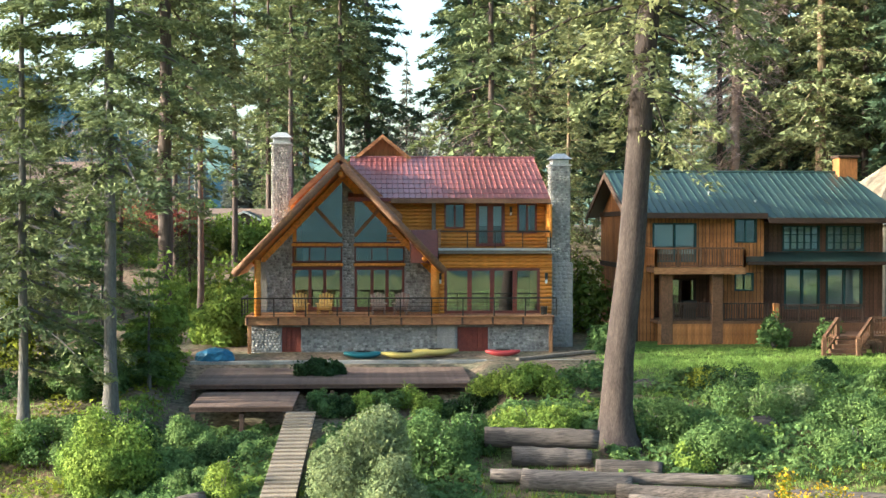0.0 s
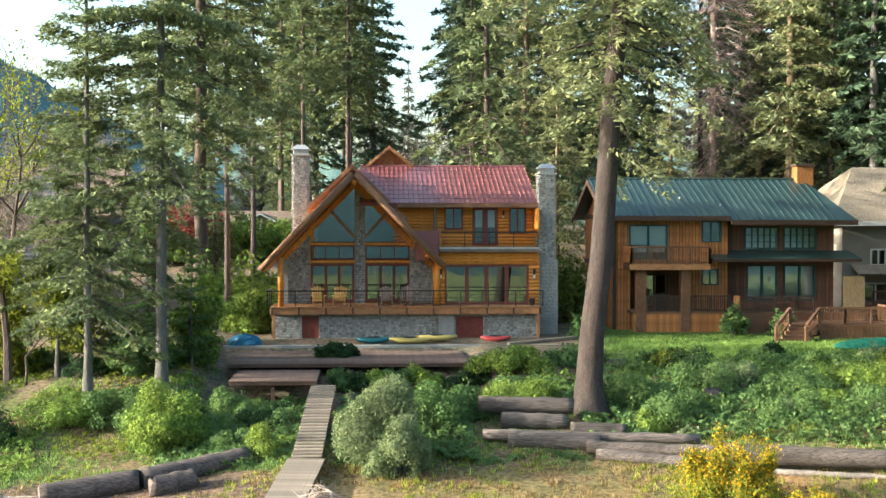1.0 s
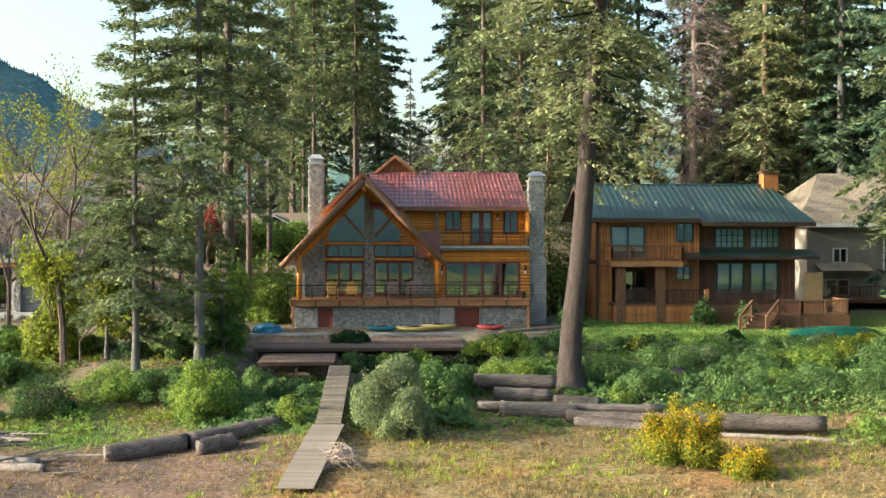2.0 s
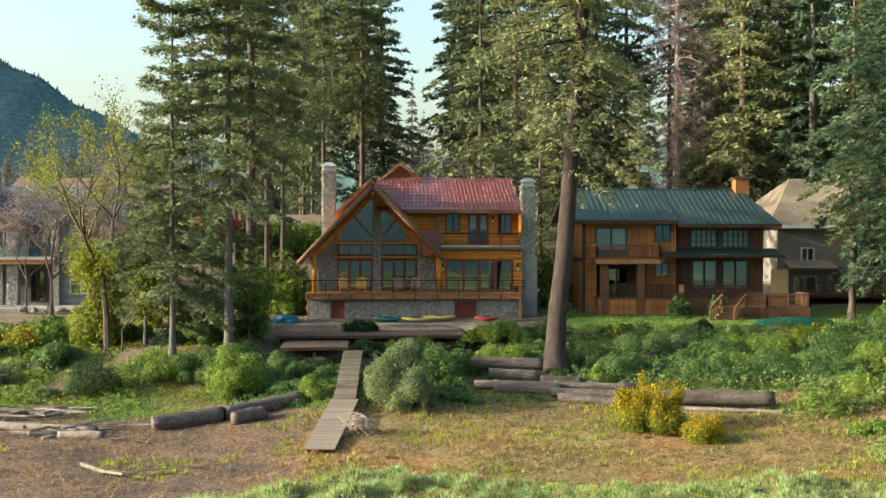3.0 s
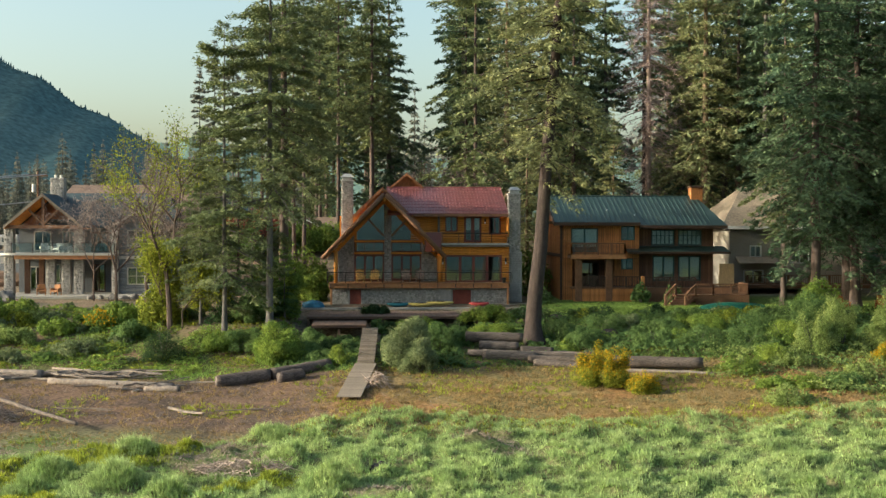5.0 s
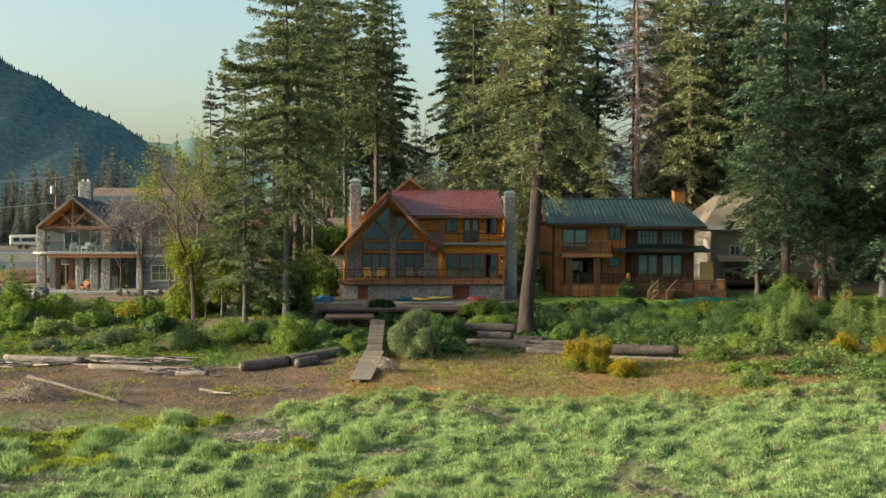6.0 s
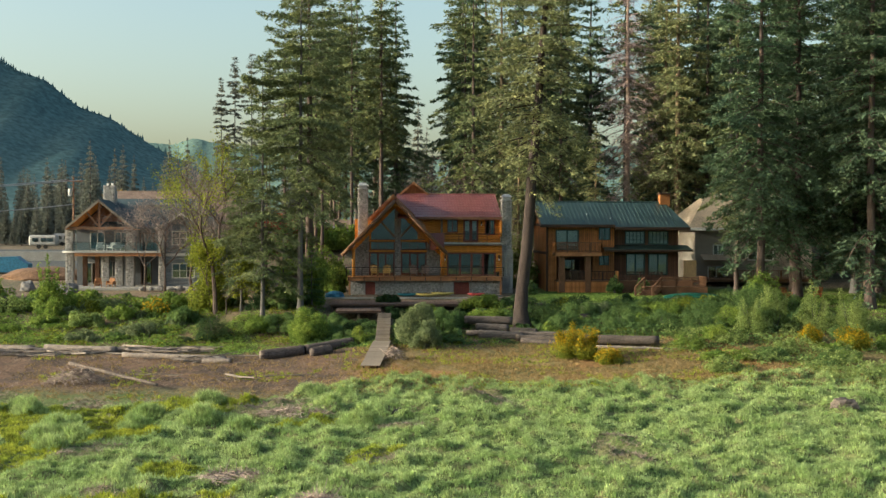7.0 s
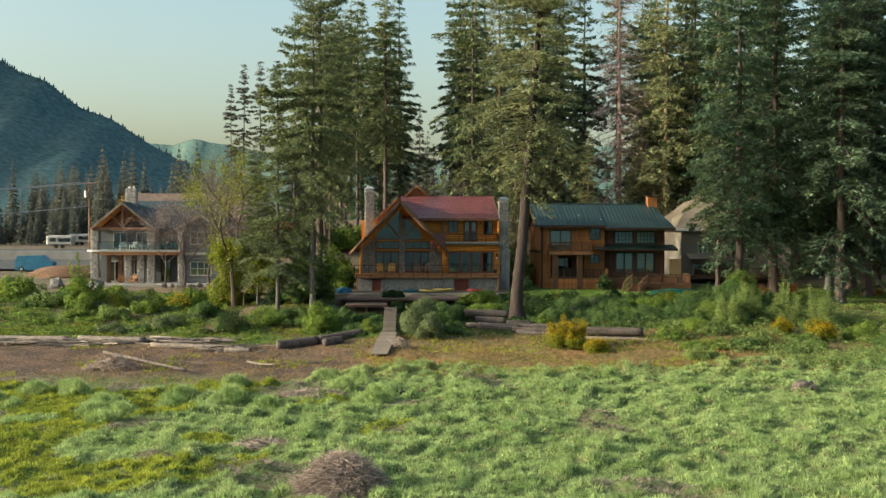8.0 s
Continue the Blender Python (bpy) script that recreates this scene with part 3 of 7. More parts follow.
def ridge_backdrop(name, crest, y, depth, material, label, jag, seed):
    """A far wooded ridge: a sloping sheet under an uneven crest line."""
    rng = np.random.default_rng(seed)
    x0, x1 = crest[0][0], crest[-1][0]
    n = 900
    vs, fs = [], []
    cx, cz = [c[0] for c in crest], [c[1] for c in crest]
    for i in range(n + 1):
        x = x0 + (x1 - x0) * i / n
        z = float(np.interp(x, cx, cz)) + 14 * noise.noise((x * 0.012, seed, 0))
        vs.append((x, y, z + jag * (rng.random() ** 2) * (i % 2)))
        for u in (0.015, 0.15, 0.35, 0.6, 0.8, 1.0):
            vs.append((x, y - depth * u, z * (1 - u) - 10 * u + 20 * u * (1 - u) * noise.noise((x * 0.008, u * 4, seed))))
    for i in range(n):
        for k in range(6):
            a = i * 7 + k
            fs.append((a, a + 7, a + 8, a + 1))
    me = bpy.data.meshes.new(name)
    me.from_pydata(vs, [], fs)
    me.materials.append(M[material])
    tagged(new(name, me), label, "mountain", kind="structure")


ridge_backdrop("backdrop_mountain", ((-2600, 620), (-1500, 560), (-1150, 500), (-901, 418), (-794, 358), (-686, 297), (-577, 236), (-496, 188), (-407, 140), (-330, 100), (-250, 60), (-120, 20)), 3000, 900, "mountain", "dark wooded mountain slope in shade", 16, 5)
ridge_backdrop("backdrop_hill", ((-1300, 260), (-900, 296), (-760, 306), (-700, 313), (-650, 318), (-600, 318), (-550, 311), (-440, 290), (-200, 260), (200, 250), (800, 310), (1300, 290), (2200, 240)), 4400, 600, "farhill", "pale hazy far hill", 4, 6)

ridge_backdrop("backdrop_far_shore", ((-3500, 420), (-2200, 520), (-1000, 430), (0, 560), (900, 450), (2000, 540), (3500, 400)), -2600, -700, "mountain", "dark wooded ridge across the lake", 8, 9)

lake = bpy.data.meshes.new("water")
lake.from_pydata([(-1500, -2500, -0.12), (1500, -2500, -0.12), (1500, -150, -0.12), (-1500, -150, -0.12)], [], [(0, 1, 2, 3)])
lake.materials.append(surf("lake_water", (0.02, 0.05, 0.05), (0.025, 0.06, 0.06), 0.02, 0.08, 0.15, 0.8, spec=0.5))
tagged(new("water", lake), "calm lake beyond the meadow", "water", kind="structure")

# ---------------------------------------------------------------- the log house with the red roof
RNG = random.Random(7)


def gable_z(x):
    return 14.72 - abs(x + 1.5) * 1.047


def build_lodge():
    h = thing("house", (1.5, 70, 5.1), "log and stone lodge with red metal roof and tall gable", "house")
    stones_left, stones_front, stones_gable = G(), G(), G()
    # basement
    holes = [(-4.45, -3.5, 5.1, 6.45), (4.3, 5.85, 5.1, 6.42)]
    wall(h, -6.0, 9.0, 4.6, 6.6, 61.95, holes, "mortar", 0.4, "basement_wall", "grey field-stone basement wall")
    for a, b, c, d in rects(-6.0, 9.0, 5.0, 6.6, holes):
        cobbles(stones_front, RNG, ((a, 61.95, c), (b - a, 0, 0), (0, 0, d - c), (0, -1, 0)), 0.17)
    part("stone_facing", stones_front, "stone", h, "grey round field stones", kind="stuff")
    for a, b in ((-4.45, -3.5), (4.3, 5.85)):
        d = part("door", G().box(a, b, 62.05, 62.12, 5.1, 6.44, 0.01), "reddoor", h, "plain red-brown basement door")
        n = max(2, round((b - a) / 0.25))
        for i in range(n):
            w = (b - a) / n
            part("plank", G().box(a + i * w + 0.01, a + (i + 1) * w - 0.01, 62.02, 62.05, 5.12, 6.42, 0.008), "reddoor", d)
    part("pilaster", G().box(3.25, 4.2, 61.75, 61.95, 5.0, 6.6, 0.02), "mortar", h, "dark stone pier")
    # deck
    part("deck_frame", G().box(-6.05, 8.95, 61.6, 64.1, 6.6, 6.8), "edgewood", h)
    part("fascia", G().box(-6.2, 9.1, 61.38, 61.6, 6.58, 6.97, 0.02), "edgewood", h, "orange-brown deck edge beam")
    me = G().box(0, 15.3, 0.004, 0.176, 0, 0.05, 0.008).mesh("deck_board", M["edgewood"])
    pieces("deck_board", me, h, [Matrix.Translation((-6.2, 61.3 + 0.18 * i, 6.97)) for i in range(17)])
    for x in (-6.0, 8.95):
        part("deck_post", G().box(x - 0.09, x + 0.09, 61.45, 61.63, 5.0, 6.58, 0.015), "edgewood", h)
    for i in range(11):
        x = -6.1 + i * 1.515
        part("joist_end", G().box(x - 0.05, x + 0.05, 61.33, 61.38, 6.6, 6.95, 0.01), "darkbeam", h)
    railing(h, (-6.35, 61.36, 7.02), (9.2, 61.36, 7.02), 0.93, "darkmetal", 11, n_bars=4)
    railing(h, (-6.35, 61.36, 7.02), (-6.35, 64.1, 7.02), 0.93, "darkmetal", 3, n_bars=4)
    # stone gable wall, windows through it
    yw = 64.9
    wl_, wr = (-4.1, -1.52), (-0.88, 1.72)
    soff = lambda x: gable_z(x) - 0.5
    for a, b in ((-5.7, -4.1), (-1.52, -0.88), (1.72, 3.1)):
        mid = [(-1.5, soff(-1.5))] if a < -1.5 < b else []
        part("stone_wall", G().prism([(a, 7.0), (b, 7.0), (b, soff(b))] + mid + [(a, soff(a))], yw, yw + 0.35), "mortar", h, "grey stone gable wall")
    for a, b in (wl_, wr):
        for y0, y1, z0, z1 in ((yw, yw + 0.35, 6.99, 7.12), (yw + 0.05, yw + 0.3, 9.32, 9.6), (yw + 0.05, yw + 0.3, 10.42, 10.55)):
            part("lintel", G().box(a, b, y0, y1, z0, z1), "timber", h)
    for a, b in ((-5.7, -4.1), (-1.52, -0.88), (1.72, 3.1)):
        cobbles(stones_gable, RNG, ((a, yw, 7.0), (b - a, 0, 0), (0, 0, 6.9), (0, -1, 0)), 0.18, keep=lambda c: c.z < soff(c.x) - 0.15)
    part("stone_facing", stones_gable, "stone", h, "grey round field stones", kind="stuff")
    for a, b in (wl_, wr):
        window(h, a, b, 7.12, 9.32, yw, 3, 1, "redframe", 0.13, 0.16, "glass_door")
        window(h, a, b, 9.6, 10.42, yw, 3, 1, "redframe", 0.07, 0.06)
        for z in (9.46, 10.5):
            part("cross_beam", G().box(a - 0.05, b + 0.05, yw - 0.12, yw + 0.04, z - 0.075, z + 0.075, 0.02), "soffit", h, "orange timber beam")
        # sloping upper glazing
        top = lambda x: soff(x) - 0.05
        f = part("window", G().box(a, b, yw, yw + 0.15, 10.55, 10.64), "redframe", h)
        for c, d in ((a, b),):
            p = part("pane", G().prism([(c, 10.64), (d, 10.64), (d, top(d)), (c, top(c))], yw + 0.06, yw + 0.075), "glass", f)
            p.visible_shadow = False
    for s, xe in ((-1, -5.7), (1, 3.1)):
        part("inner_rafter", G().prism([(-1.5, soff(-1.5)), (xe, soff(xe)), (xe, soff(xe) - 0.42), (-1.5, soff(-1.5) - 0.42)], yw - 0.16, yw - 0.02), "soffit", h, "orange rafter along the gable wall")
    part("ridge_beam", G().tube([(-1.5, 61.4, soff(-1.5) - 0.16), (-1.5, yw, soff(-1.5) - 0.16)], [0.16, 0.16], 10), "soffit", h, smooth=True)
    # truss braces under the overhang
    for s, x in ((-1, -1.56), (1, -0.86)):
        part("brace", G().beam((x, yw - 0.2, 10.95), (x + s * 1.35, yw - 0.2, 12.45), 0.17, 0.17), "edgewood", h, "diagonal timber brace")
    # front gable roof
    ap = -1.5
    for s, xe in ((-1, -6.71), (1, 3.57)):
        ze = gable_z(xe)
        part("roof", G().slab((ap, 61.3, 14.72), (xe, 61.3, ze), (xe, 66.5, ze), (ap, 66.5, 14.72), 0.16), "redroof", h, "steep red metal roof slope")
        part("soffit", G().slab((ap, 61.35, 14.5), (xe + s * -0.06, 61.35, ze - 0.2), (xe + s * -0.06, 66.4, ze - 0.2), (ap, 66.4, 14.5), 0.1), "soffit", h, "orange pine soffit")
        part("barge_log", G().tube([(ap + s * 0.05, 61.3, 14.5), (xe + s * 0.05, 61.3, ze - 0.18)], [0.19, 0.18], 12), "fascia", h, "thick weathered barge log", smooth=True)
        part("purlin", G().tube([(xe - s * 0.9, 62.3, ze + 0.4), (xe - s * 0.9, 64.2, ze + 0.4)], [0.12, 0.12], 10), "soffit", h, smooth=True)
        n = 12
        me = G().beam((0, 0, 0), (0, 5.2, 0), 0.05, 0.05).mesh("roof_rib", M["redroof"])
        pieces("roof_rib", me, h, [Matrix.Translation((ap + (xe - ap) * (k + 0.5) / n, 61.3, 14.74 + (ze - 14.72) * (k + 0.5) / n)) for k in range(n)])
    for k, (x, y) in enumerate(((-5.62, 61.7), (3.25, 63.2))):
        r = 0.17 if k == 0 else 0.24
        part("log_post", G().tube([(x, y, 7.02), (x, y, 9.75)], [r, r * 0.92], 12), "log", h, "honey-coloured round log post", smooth=True)
    # higher gable behind
    ax, az = -1.68, 15.24
    for s, xe in ((-1, -4.25), (1, 1.6)):
        ze = az - abs(xe - ax) * 0.97
        part("roof", G().slab((ax, 64.3, az), (xe, 64.3, ze), (xe, 77, ze), (ax, 77, az), 0.2), "redroof", h)
        part("barge_board", G().prism([(ax, az - 0.02), (xe, ze - 0.02), (xe, ze - 0.34), (ax, az - 0.34)], 64.24, 64.34), "edgewood", h, "orange-brown barge board")
    for xe in (-4.2, 1.5):
        part("wall", G().prism([(xe, gable_z(xe) - 0.3), (ax, gable_z(ax) - 0.3), (ax, az - 0.2), (xe, az - 0.2 - abs(xe - ax) * 0.97)], 64.75, 64.95), "soffit", h, "orange boarded gable")
    # dormer on the ridge
    dx, dz = 0.63, 16.72
    for s in (-1, 1):
        xe = dx + s * 1.95
        ze = dz - 1.95 * 0.82
        part("dormer_roof", G().slab((dx, 70.9, dz), (xe, 70.9, ze), (xe, 77, ze), (dx, 77, dz), 0.14), "redroof", h)
        part("barge_board", G().prism([(dx, dz - 0.02), (xe, ze - 0.02), (xe, ze - 0.26), (dx, dz - 0.26)], 70.82, 70.92), "edgewood", h, "orange-brown barge board")
    part("dormer_wall", G().prism([(dx - 1.75, 14.6), (dx + 1.75, 14.6), (dx + 1.75, dz - 1.6), (dx, dz - 0.2), (dx - 1.75, dz - 1.6)], 71.3, 71.5), "board", h, "brown boarded dormer gable")
    # lower right front: log siding round the wide window
    yl = 63.3
    hole = [(3.72, 8.63, 7.02, 9.33)]
    wall(h, 3.45, 9.25, 6.97, 10.05, yl, hole, "log", 0.25)
    courses(h, 3.45, 9.25, 6.97, 10.05, yl - 0.01, hole, 0.2, "log")
    window(h, 3.72, 8.63, 7.02, 9.33, yl, 4, 1, "redframe", 0.13, 0.22)
    part("window_rail", G().beam((3.9, 63.32, 8.02), (8.5, 63.32, 8.02), 0.04, 0.05), "darkmetal", h)
    for x in (3.5, 8.95):
        lamp = part("wall_lamp", G().box(x - 0.07, x + 0.07, yl - 0.2, yl - 0.07, 8.75, 9.1, 0.02), "darkmetal", h, "small black wall lantern")
        part("lamp_glass", G().box(x - 0.055, x + 0.055, yl - 0.185, yl - 0.085, 8.55, 8.75, 0.01), "blind", lamp)
    # balcony
    part("balcony_floor", G().box(3.4, 9.15, 62.85, 65.0, 10.08, 10.3), "greywood", h)
    part("flashing", G().box(3.38, 9.17, 62.8, 62.85, 10.24, 10.36, 0.01), "flash", h, "pale metal flashing")
    railing(h, (3.45, 62.9, 10.3), (9.12, 62.9, 10.3), 0.95, "darkmetal", 5, n_bars=3, post=0.05)
    part("balcony_end", G().box(2.0, 3.38, 63.02, 65.0, 9.6, 11.28, 0.02), "redroof", h, "red sheet-metal balcony end")
    part("corner_post", G().box(3.38, 3.52, 62.86, 63.0, 10.36, 11.35, 0.01), "edgewood", h)
    part("privacy_wall", G().box(9.12, 9.22, 63.0, 65.0, 10.9, 12.6, 0.01), "log", h, "sunlit log end wall")
    # upper right front
    yu = 65.0
    holes = [(3.81, 4.91, 11.35, 12.69), (5.47, 7.0, 10.42, 12.69), (7.65, 8.7, 11.1, 12.69)]
    wall(h, 0.8, 9.25, 10.3, 12.95, yu, holes, "log", 0.25)
    courses(h, 0.8, 9.25, 10.3, 12.95, yu - 0.01, holes, 0.19, "log")
    window(h, *holes[0], yu, 2, 1, "redframe", 0.1, 0.08)
    window(h, *holes[1], yu, 2, 1, "redframe", 0.17, 0.3, "french_door", blind=0.45)
    window(h, *holes[2], yu, 2, 1, "redframe", 0.1, 0.08)
    lamp = part("wall_lamp", G().box(7.25, 7.37, yu - 0.2, yu - 0.07, 12.2, 12.5, 0.02), "darkmetal", h, "small black wall lantern")
    part("lamp_glass", G().box(7.26, 7.36, yu - 0.19, yu - 0.08, 12.05, 12.2, 0.01), "blind", lamp)
    # main roof, sheet panels in stepped rows
    ex, ez, ey, ry, rz = (-1.2, 9.3), 12.9, 64.1, 71.0, 15.35
    part("roof", G().slab((ex[0], ey, ez), (ex[1], ey, ez), (ex[1], ry, rz), (ex[0], ry, rz), 0.15), "redroof", h, "red metal roof slope with ribs")
    part("roof", G().slab((ex[0], ry, rz), (ex[1], ry, rz), (ex[1], 78.2, 12.9), (ex[0], 78.2, 12.9), 0.15), "redroof", h)
    part("ridge_cap", G().tube([(ex[0], ry, rz + 0.03), (ex[1] + 0.05, ry, rz + 0.03)], [0.09, 0.09], 8), "redroof", h)
    part("eave_fascia", G().box(1.0, 9.3, 64.0, 64.1, 12.66, 12.9, 0.01), "fascia", h, "brown eave board")
    part("eave_soffit", G().box(0.9, 9.25, 64.1, 65.0, 12.68, 12.74), "soffit", h)
    run = math.hypot(ry - ey, rz - ez)
    slope = math.atan2(rz - ez, ry - ey)
    nx, nz = 36, 9
    pw, pl = (ex[1] + 1.2) / nx, run / nz
    g = G()
    g.add([(0, -0.03, 0.05), (pw * 0.84, -0.03, 0.05), (pw * 0.84, pl, 0.025), (0, pl, 0.025), (pw * 0.92, -0.03, 0.1), (pw * 0.92, pl, 0.065), (pw, -0.03, 0.05), (pw, pl, 0.025),
           (0, -0.03, 0), (pw, -0.03, 0)], [(0, 1, 2, 3), (1, 4, 5, 2), (4, 6, 7, 5), (8, 9, 6, 4, 1, 0)])
    me = g.mesh("roof_panel", M["redroof"])
    pieces("roof_panel", me, h, [Matrix.Translation((-1.2 + i * pw, ey, ez)) @ Matrix.Rotation(slope, 4, 'X') @ Matrix.Translation((0, j * pl, 0)) for j in range(nz) for i in range(nx)])
    # body that closes the house
    part("side_wall", G().box(-5.7, -5.4, 64.55, 78, 5.0, 9.6), "mortar", h)
    part("side_wall", G().box(-4.2, -3.9, 64.95, 77, 9.0, 12.7), "soffit", h)
    part("side_wall", G().prism([(9.0, 5.0), (9.25, 5.0), (9.25, 12.8), (9.0, 12.8)], 65.25, 78), "log", h)
    part("gable_wall", G().add([(9.2, 65.2, 12.8), (9.2, 77.8, 12.8), (9.2, 71, 15.2), (9.0, 65.2, 12.8), (9.0, 77.8, 12.8), (9.0, 71, 15.2)], [(0, 1, 2), (3, 5, 4), (0, 2, 5, 3), (1, 4, 5, 2), (0, 3, 4, 1)]), "log", h)
    part("back_wall", G().box(-5.7, 9.25, 77.8, 78.0, 5.0, 12.8), "log", h)
    part("roof", G().slab((-4.1, 66.4, 10.6), (-6.3, 66.4, 9.6), (-6.3, 78.2, 9.6), (-4.1, 78.2, 10.6), 0.15), "redroof", h)
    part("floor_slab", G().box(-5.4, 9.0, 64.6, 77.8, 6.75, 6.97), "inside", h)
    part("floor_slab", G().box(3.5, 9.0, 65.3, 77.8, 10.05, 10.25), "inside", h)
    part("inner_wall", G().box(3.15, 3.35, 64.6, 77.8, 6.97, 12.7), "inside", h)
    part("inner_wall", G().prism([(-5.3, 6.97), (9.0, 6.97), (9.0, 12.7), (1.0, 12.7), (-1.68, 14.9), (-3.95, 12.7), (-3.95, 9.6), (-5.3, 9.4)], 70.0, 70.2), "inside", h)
    # chimneys
    for x0, x1, y0, y1, zb, zt in ((-5.22, -4.25, 65.6, 66.7, 5.0, 15.75), (9.3, 10.28, 63.9, 65.1, 5.0, 14.6)):
        c = part("chimney", G().box(x0, x1, y0, y1, zb, zt), "mortar", h, "tall field-stone chimney")
        s = G()
        cobbles(s, RNG, ((x0, y0, zb), (x1 - x0, 0, 0), (0, 0, zt - zb), (0, -1, 0)), 0.155)
        cobbles(s, RNG, ((x0, y1, zb), (0, y0 - y1, 0), (0, 0, zt - zb), (-1, 0, 0)), 0.155)
        cobbles(s, RNG, ((x1, y0, zb), (0, y1 - y0, 0), (0, 0, zt - zb), (1, 0, 0)), 0.155)
        part("stone_facing", s, "stone", c, "pale round stones in dark mortar", kind="stuff")
        part("cap", G().box(x0 - 0.08, x1 + 0.08, y0 - 0.08, y1 + 0.08, zt, zt + 0.1, 0.02).box(x0 + 0.06, x1 - 0.06, y0 + 0.06, y1 - 0.06, zt + 0.1, zt + 0.36, 0.02), "flash", c, "pale metal chimney cap")
        cx, cy = (x0 + x1) / 2, (y0 + y1) / 2
        part("hood", G().add([(x0 - 0.1, y0 - 0.1, zt + 0.37), (x1 + 0.1, y0 - 0.1, zt + 0.37), (x1 + 0.1, y1 + 0.1, zt + 0.37), (x0 - 0.1, y1 + 0.1, zt + 0.37), (cx - 0.25, cy - 0.25, zt + 0.66), (cx + 0.25, cy - 0.25, zt + 0.66), (cx + 0.25, cy + 0.25, zt + 0.66), (cx - 0.25, cy + 0.25, zt + 0.66)], [(3, 2, 1, 0), (0, 1, 5, 4), (1, 2, 6, 5), (2, 3, 7, 6), (3, 0, 4, 7), (4, 5, 6, 7)]), "flash", c, "flared pale metal hood")
    base = part("chimney_base", G().box(9.26, 10.42, 63.72, 65.2, 4.8, 9.6, 0.03), "mortar", h, "grey stone chimney base")
    s = G()
    cobbles(s, RNG, ((9.28, 63.72, 4.9), (1.12, 0, 0), (0, 0, 4.65), (0, -1, 0)), 0.24)
    part("stone_facing", s, "mortar", base, "flat grey stones", kind="stuff")
    return h


build_lodge()

# ---------------------------------------------------------------- the green-roofed timber house


def build_cabin():
    h = thing("house", (21, 70, 5.3), "orange timber house with green metal roof and balconies", "house")
    yl, yr = 66.0, 66.8
    holes = [(15.1, 17.48, 9.55, 11.66), (19.58, 20.77, 10.6, 11.88), (19.6, 20.63, 8.0, 8.98), (15.2, 18.9, 6.5, 8.95)]
    wall(h, 14.2, 21.2, 5.2, 12.1, yl, holes, "darkbeam", 0.2)
    uprights(h, 14.2, 21.2, 5.2, 12.1, yl, holes, 0.2, "board")
    window(h, *holes[0], yl, 2, 1, "teal", 0.09, 0.1, "sliding_door", blind=0.75)
    window(h, *holes[1], yl, 2, 1, "teal", 0.07, 0.05)
    window(h, *holes[2], yl, 2, 1, "teal", 0.07, 0.05)
    # Porch boards take the darker brown, so its shade is in their colour.
    back = [(16.2, 17.9, 6.5, 8.6)]
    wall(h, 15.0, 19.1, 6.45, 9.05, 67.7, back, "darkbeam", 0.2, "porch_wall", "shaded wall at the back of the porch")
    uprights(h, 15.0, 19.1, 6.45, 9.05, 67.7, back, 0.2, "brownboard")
    window(h, *back[0], 67.7, 2, 1, "darkbeam", 0.09, 0.1, "glass_door")
    for x in (15.0, 18.95):
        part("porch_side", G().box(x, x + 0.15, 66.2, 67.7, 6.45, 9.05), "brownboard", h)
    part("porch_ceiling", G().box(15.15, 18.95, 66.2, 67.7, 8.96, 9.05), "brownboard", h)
    rh = [(22.49, 24.55, 10.12, 11.52), (24.92, 27.02, 10.12, 11.52), (22.6, 24.57, 6.95, 9.19), (24.94, 26.97, 6.95, 9.19)]
    wall(h, 21.2, 28.1, 5.3, 11.9, yr, rh, "darkbeam", 0.2)
    uprights(h, 21.2, 28.1, 5.3, 11.9, yr, rh, 0.25, "brownboard", "shingle_board")
    for q in rh[:2]:
        window(h, *q, yr, 5, 3, "teal", 0.07, 0.035, blind=0.85)
    for q in rh[2:]:
        window(h, *q, yr, 2, 1, "teal", 0.09, 0.12, "glass_door", blind=0.9)
    # gable end that the sun reaches
    gw = [(14.2, y, z) for y, z in ((66.0, 5.2), (76, 5.2), (76, 12.1), (71, 14.45), (66.0, 12.1))]
    n = len(gw)
    part("gable_wall", G().add(gw + [(x + 0.2, y, z) for x, y, z in gw], [tuple(range(n)), tuple(range(2 * n - 1, n - 1, -1))] + [(i, (i + 1) % n, (i + 1) % n + n, i + n) for i in range(n)]), "board", h, "sunlit orange gable end")
    me = {}
    for i in range(50):
        y = 66.02 + i * 0.2
        zt = 12.1 + (2.35 * (1 - abs(y + 0.1 - 71) / 5))
        part("siding_board", G().box(14.17, 14.2, y, y + 0.185, 5.3, zt - 0.1), "board", h)
    for z in (9.1, 12.05):
        part("band_board", G().box(14.08, 14.17, 65.9, 76, z, z + 0.28, 0.01), "darkbeam", h)
    part("corner_board", G().box(14.1, 14.3, 65.85, 65.99, 5.2, 12.1, 0.01), "darkbeam", h)
    part("end_wall", G().prism([(27.9, 5.3), (28.1, 5.3), (28.1, 11.9), (27.9, 11.9)], 67.0, 76), "brownboard", h)
    part("back_wall", G().box(14.4, 27.9, 75.8, 76, 5.2, 12.1), "brownboard", h)
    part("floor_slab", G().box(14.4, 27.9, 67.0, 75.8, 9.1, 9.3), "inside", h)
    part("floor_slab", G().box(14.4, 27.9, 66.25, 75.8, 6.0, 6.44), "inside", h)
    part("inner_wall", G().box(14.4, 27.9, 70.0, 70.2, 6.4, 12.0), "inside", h)
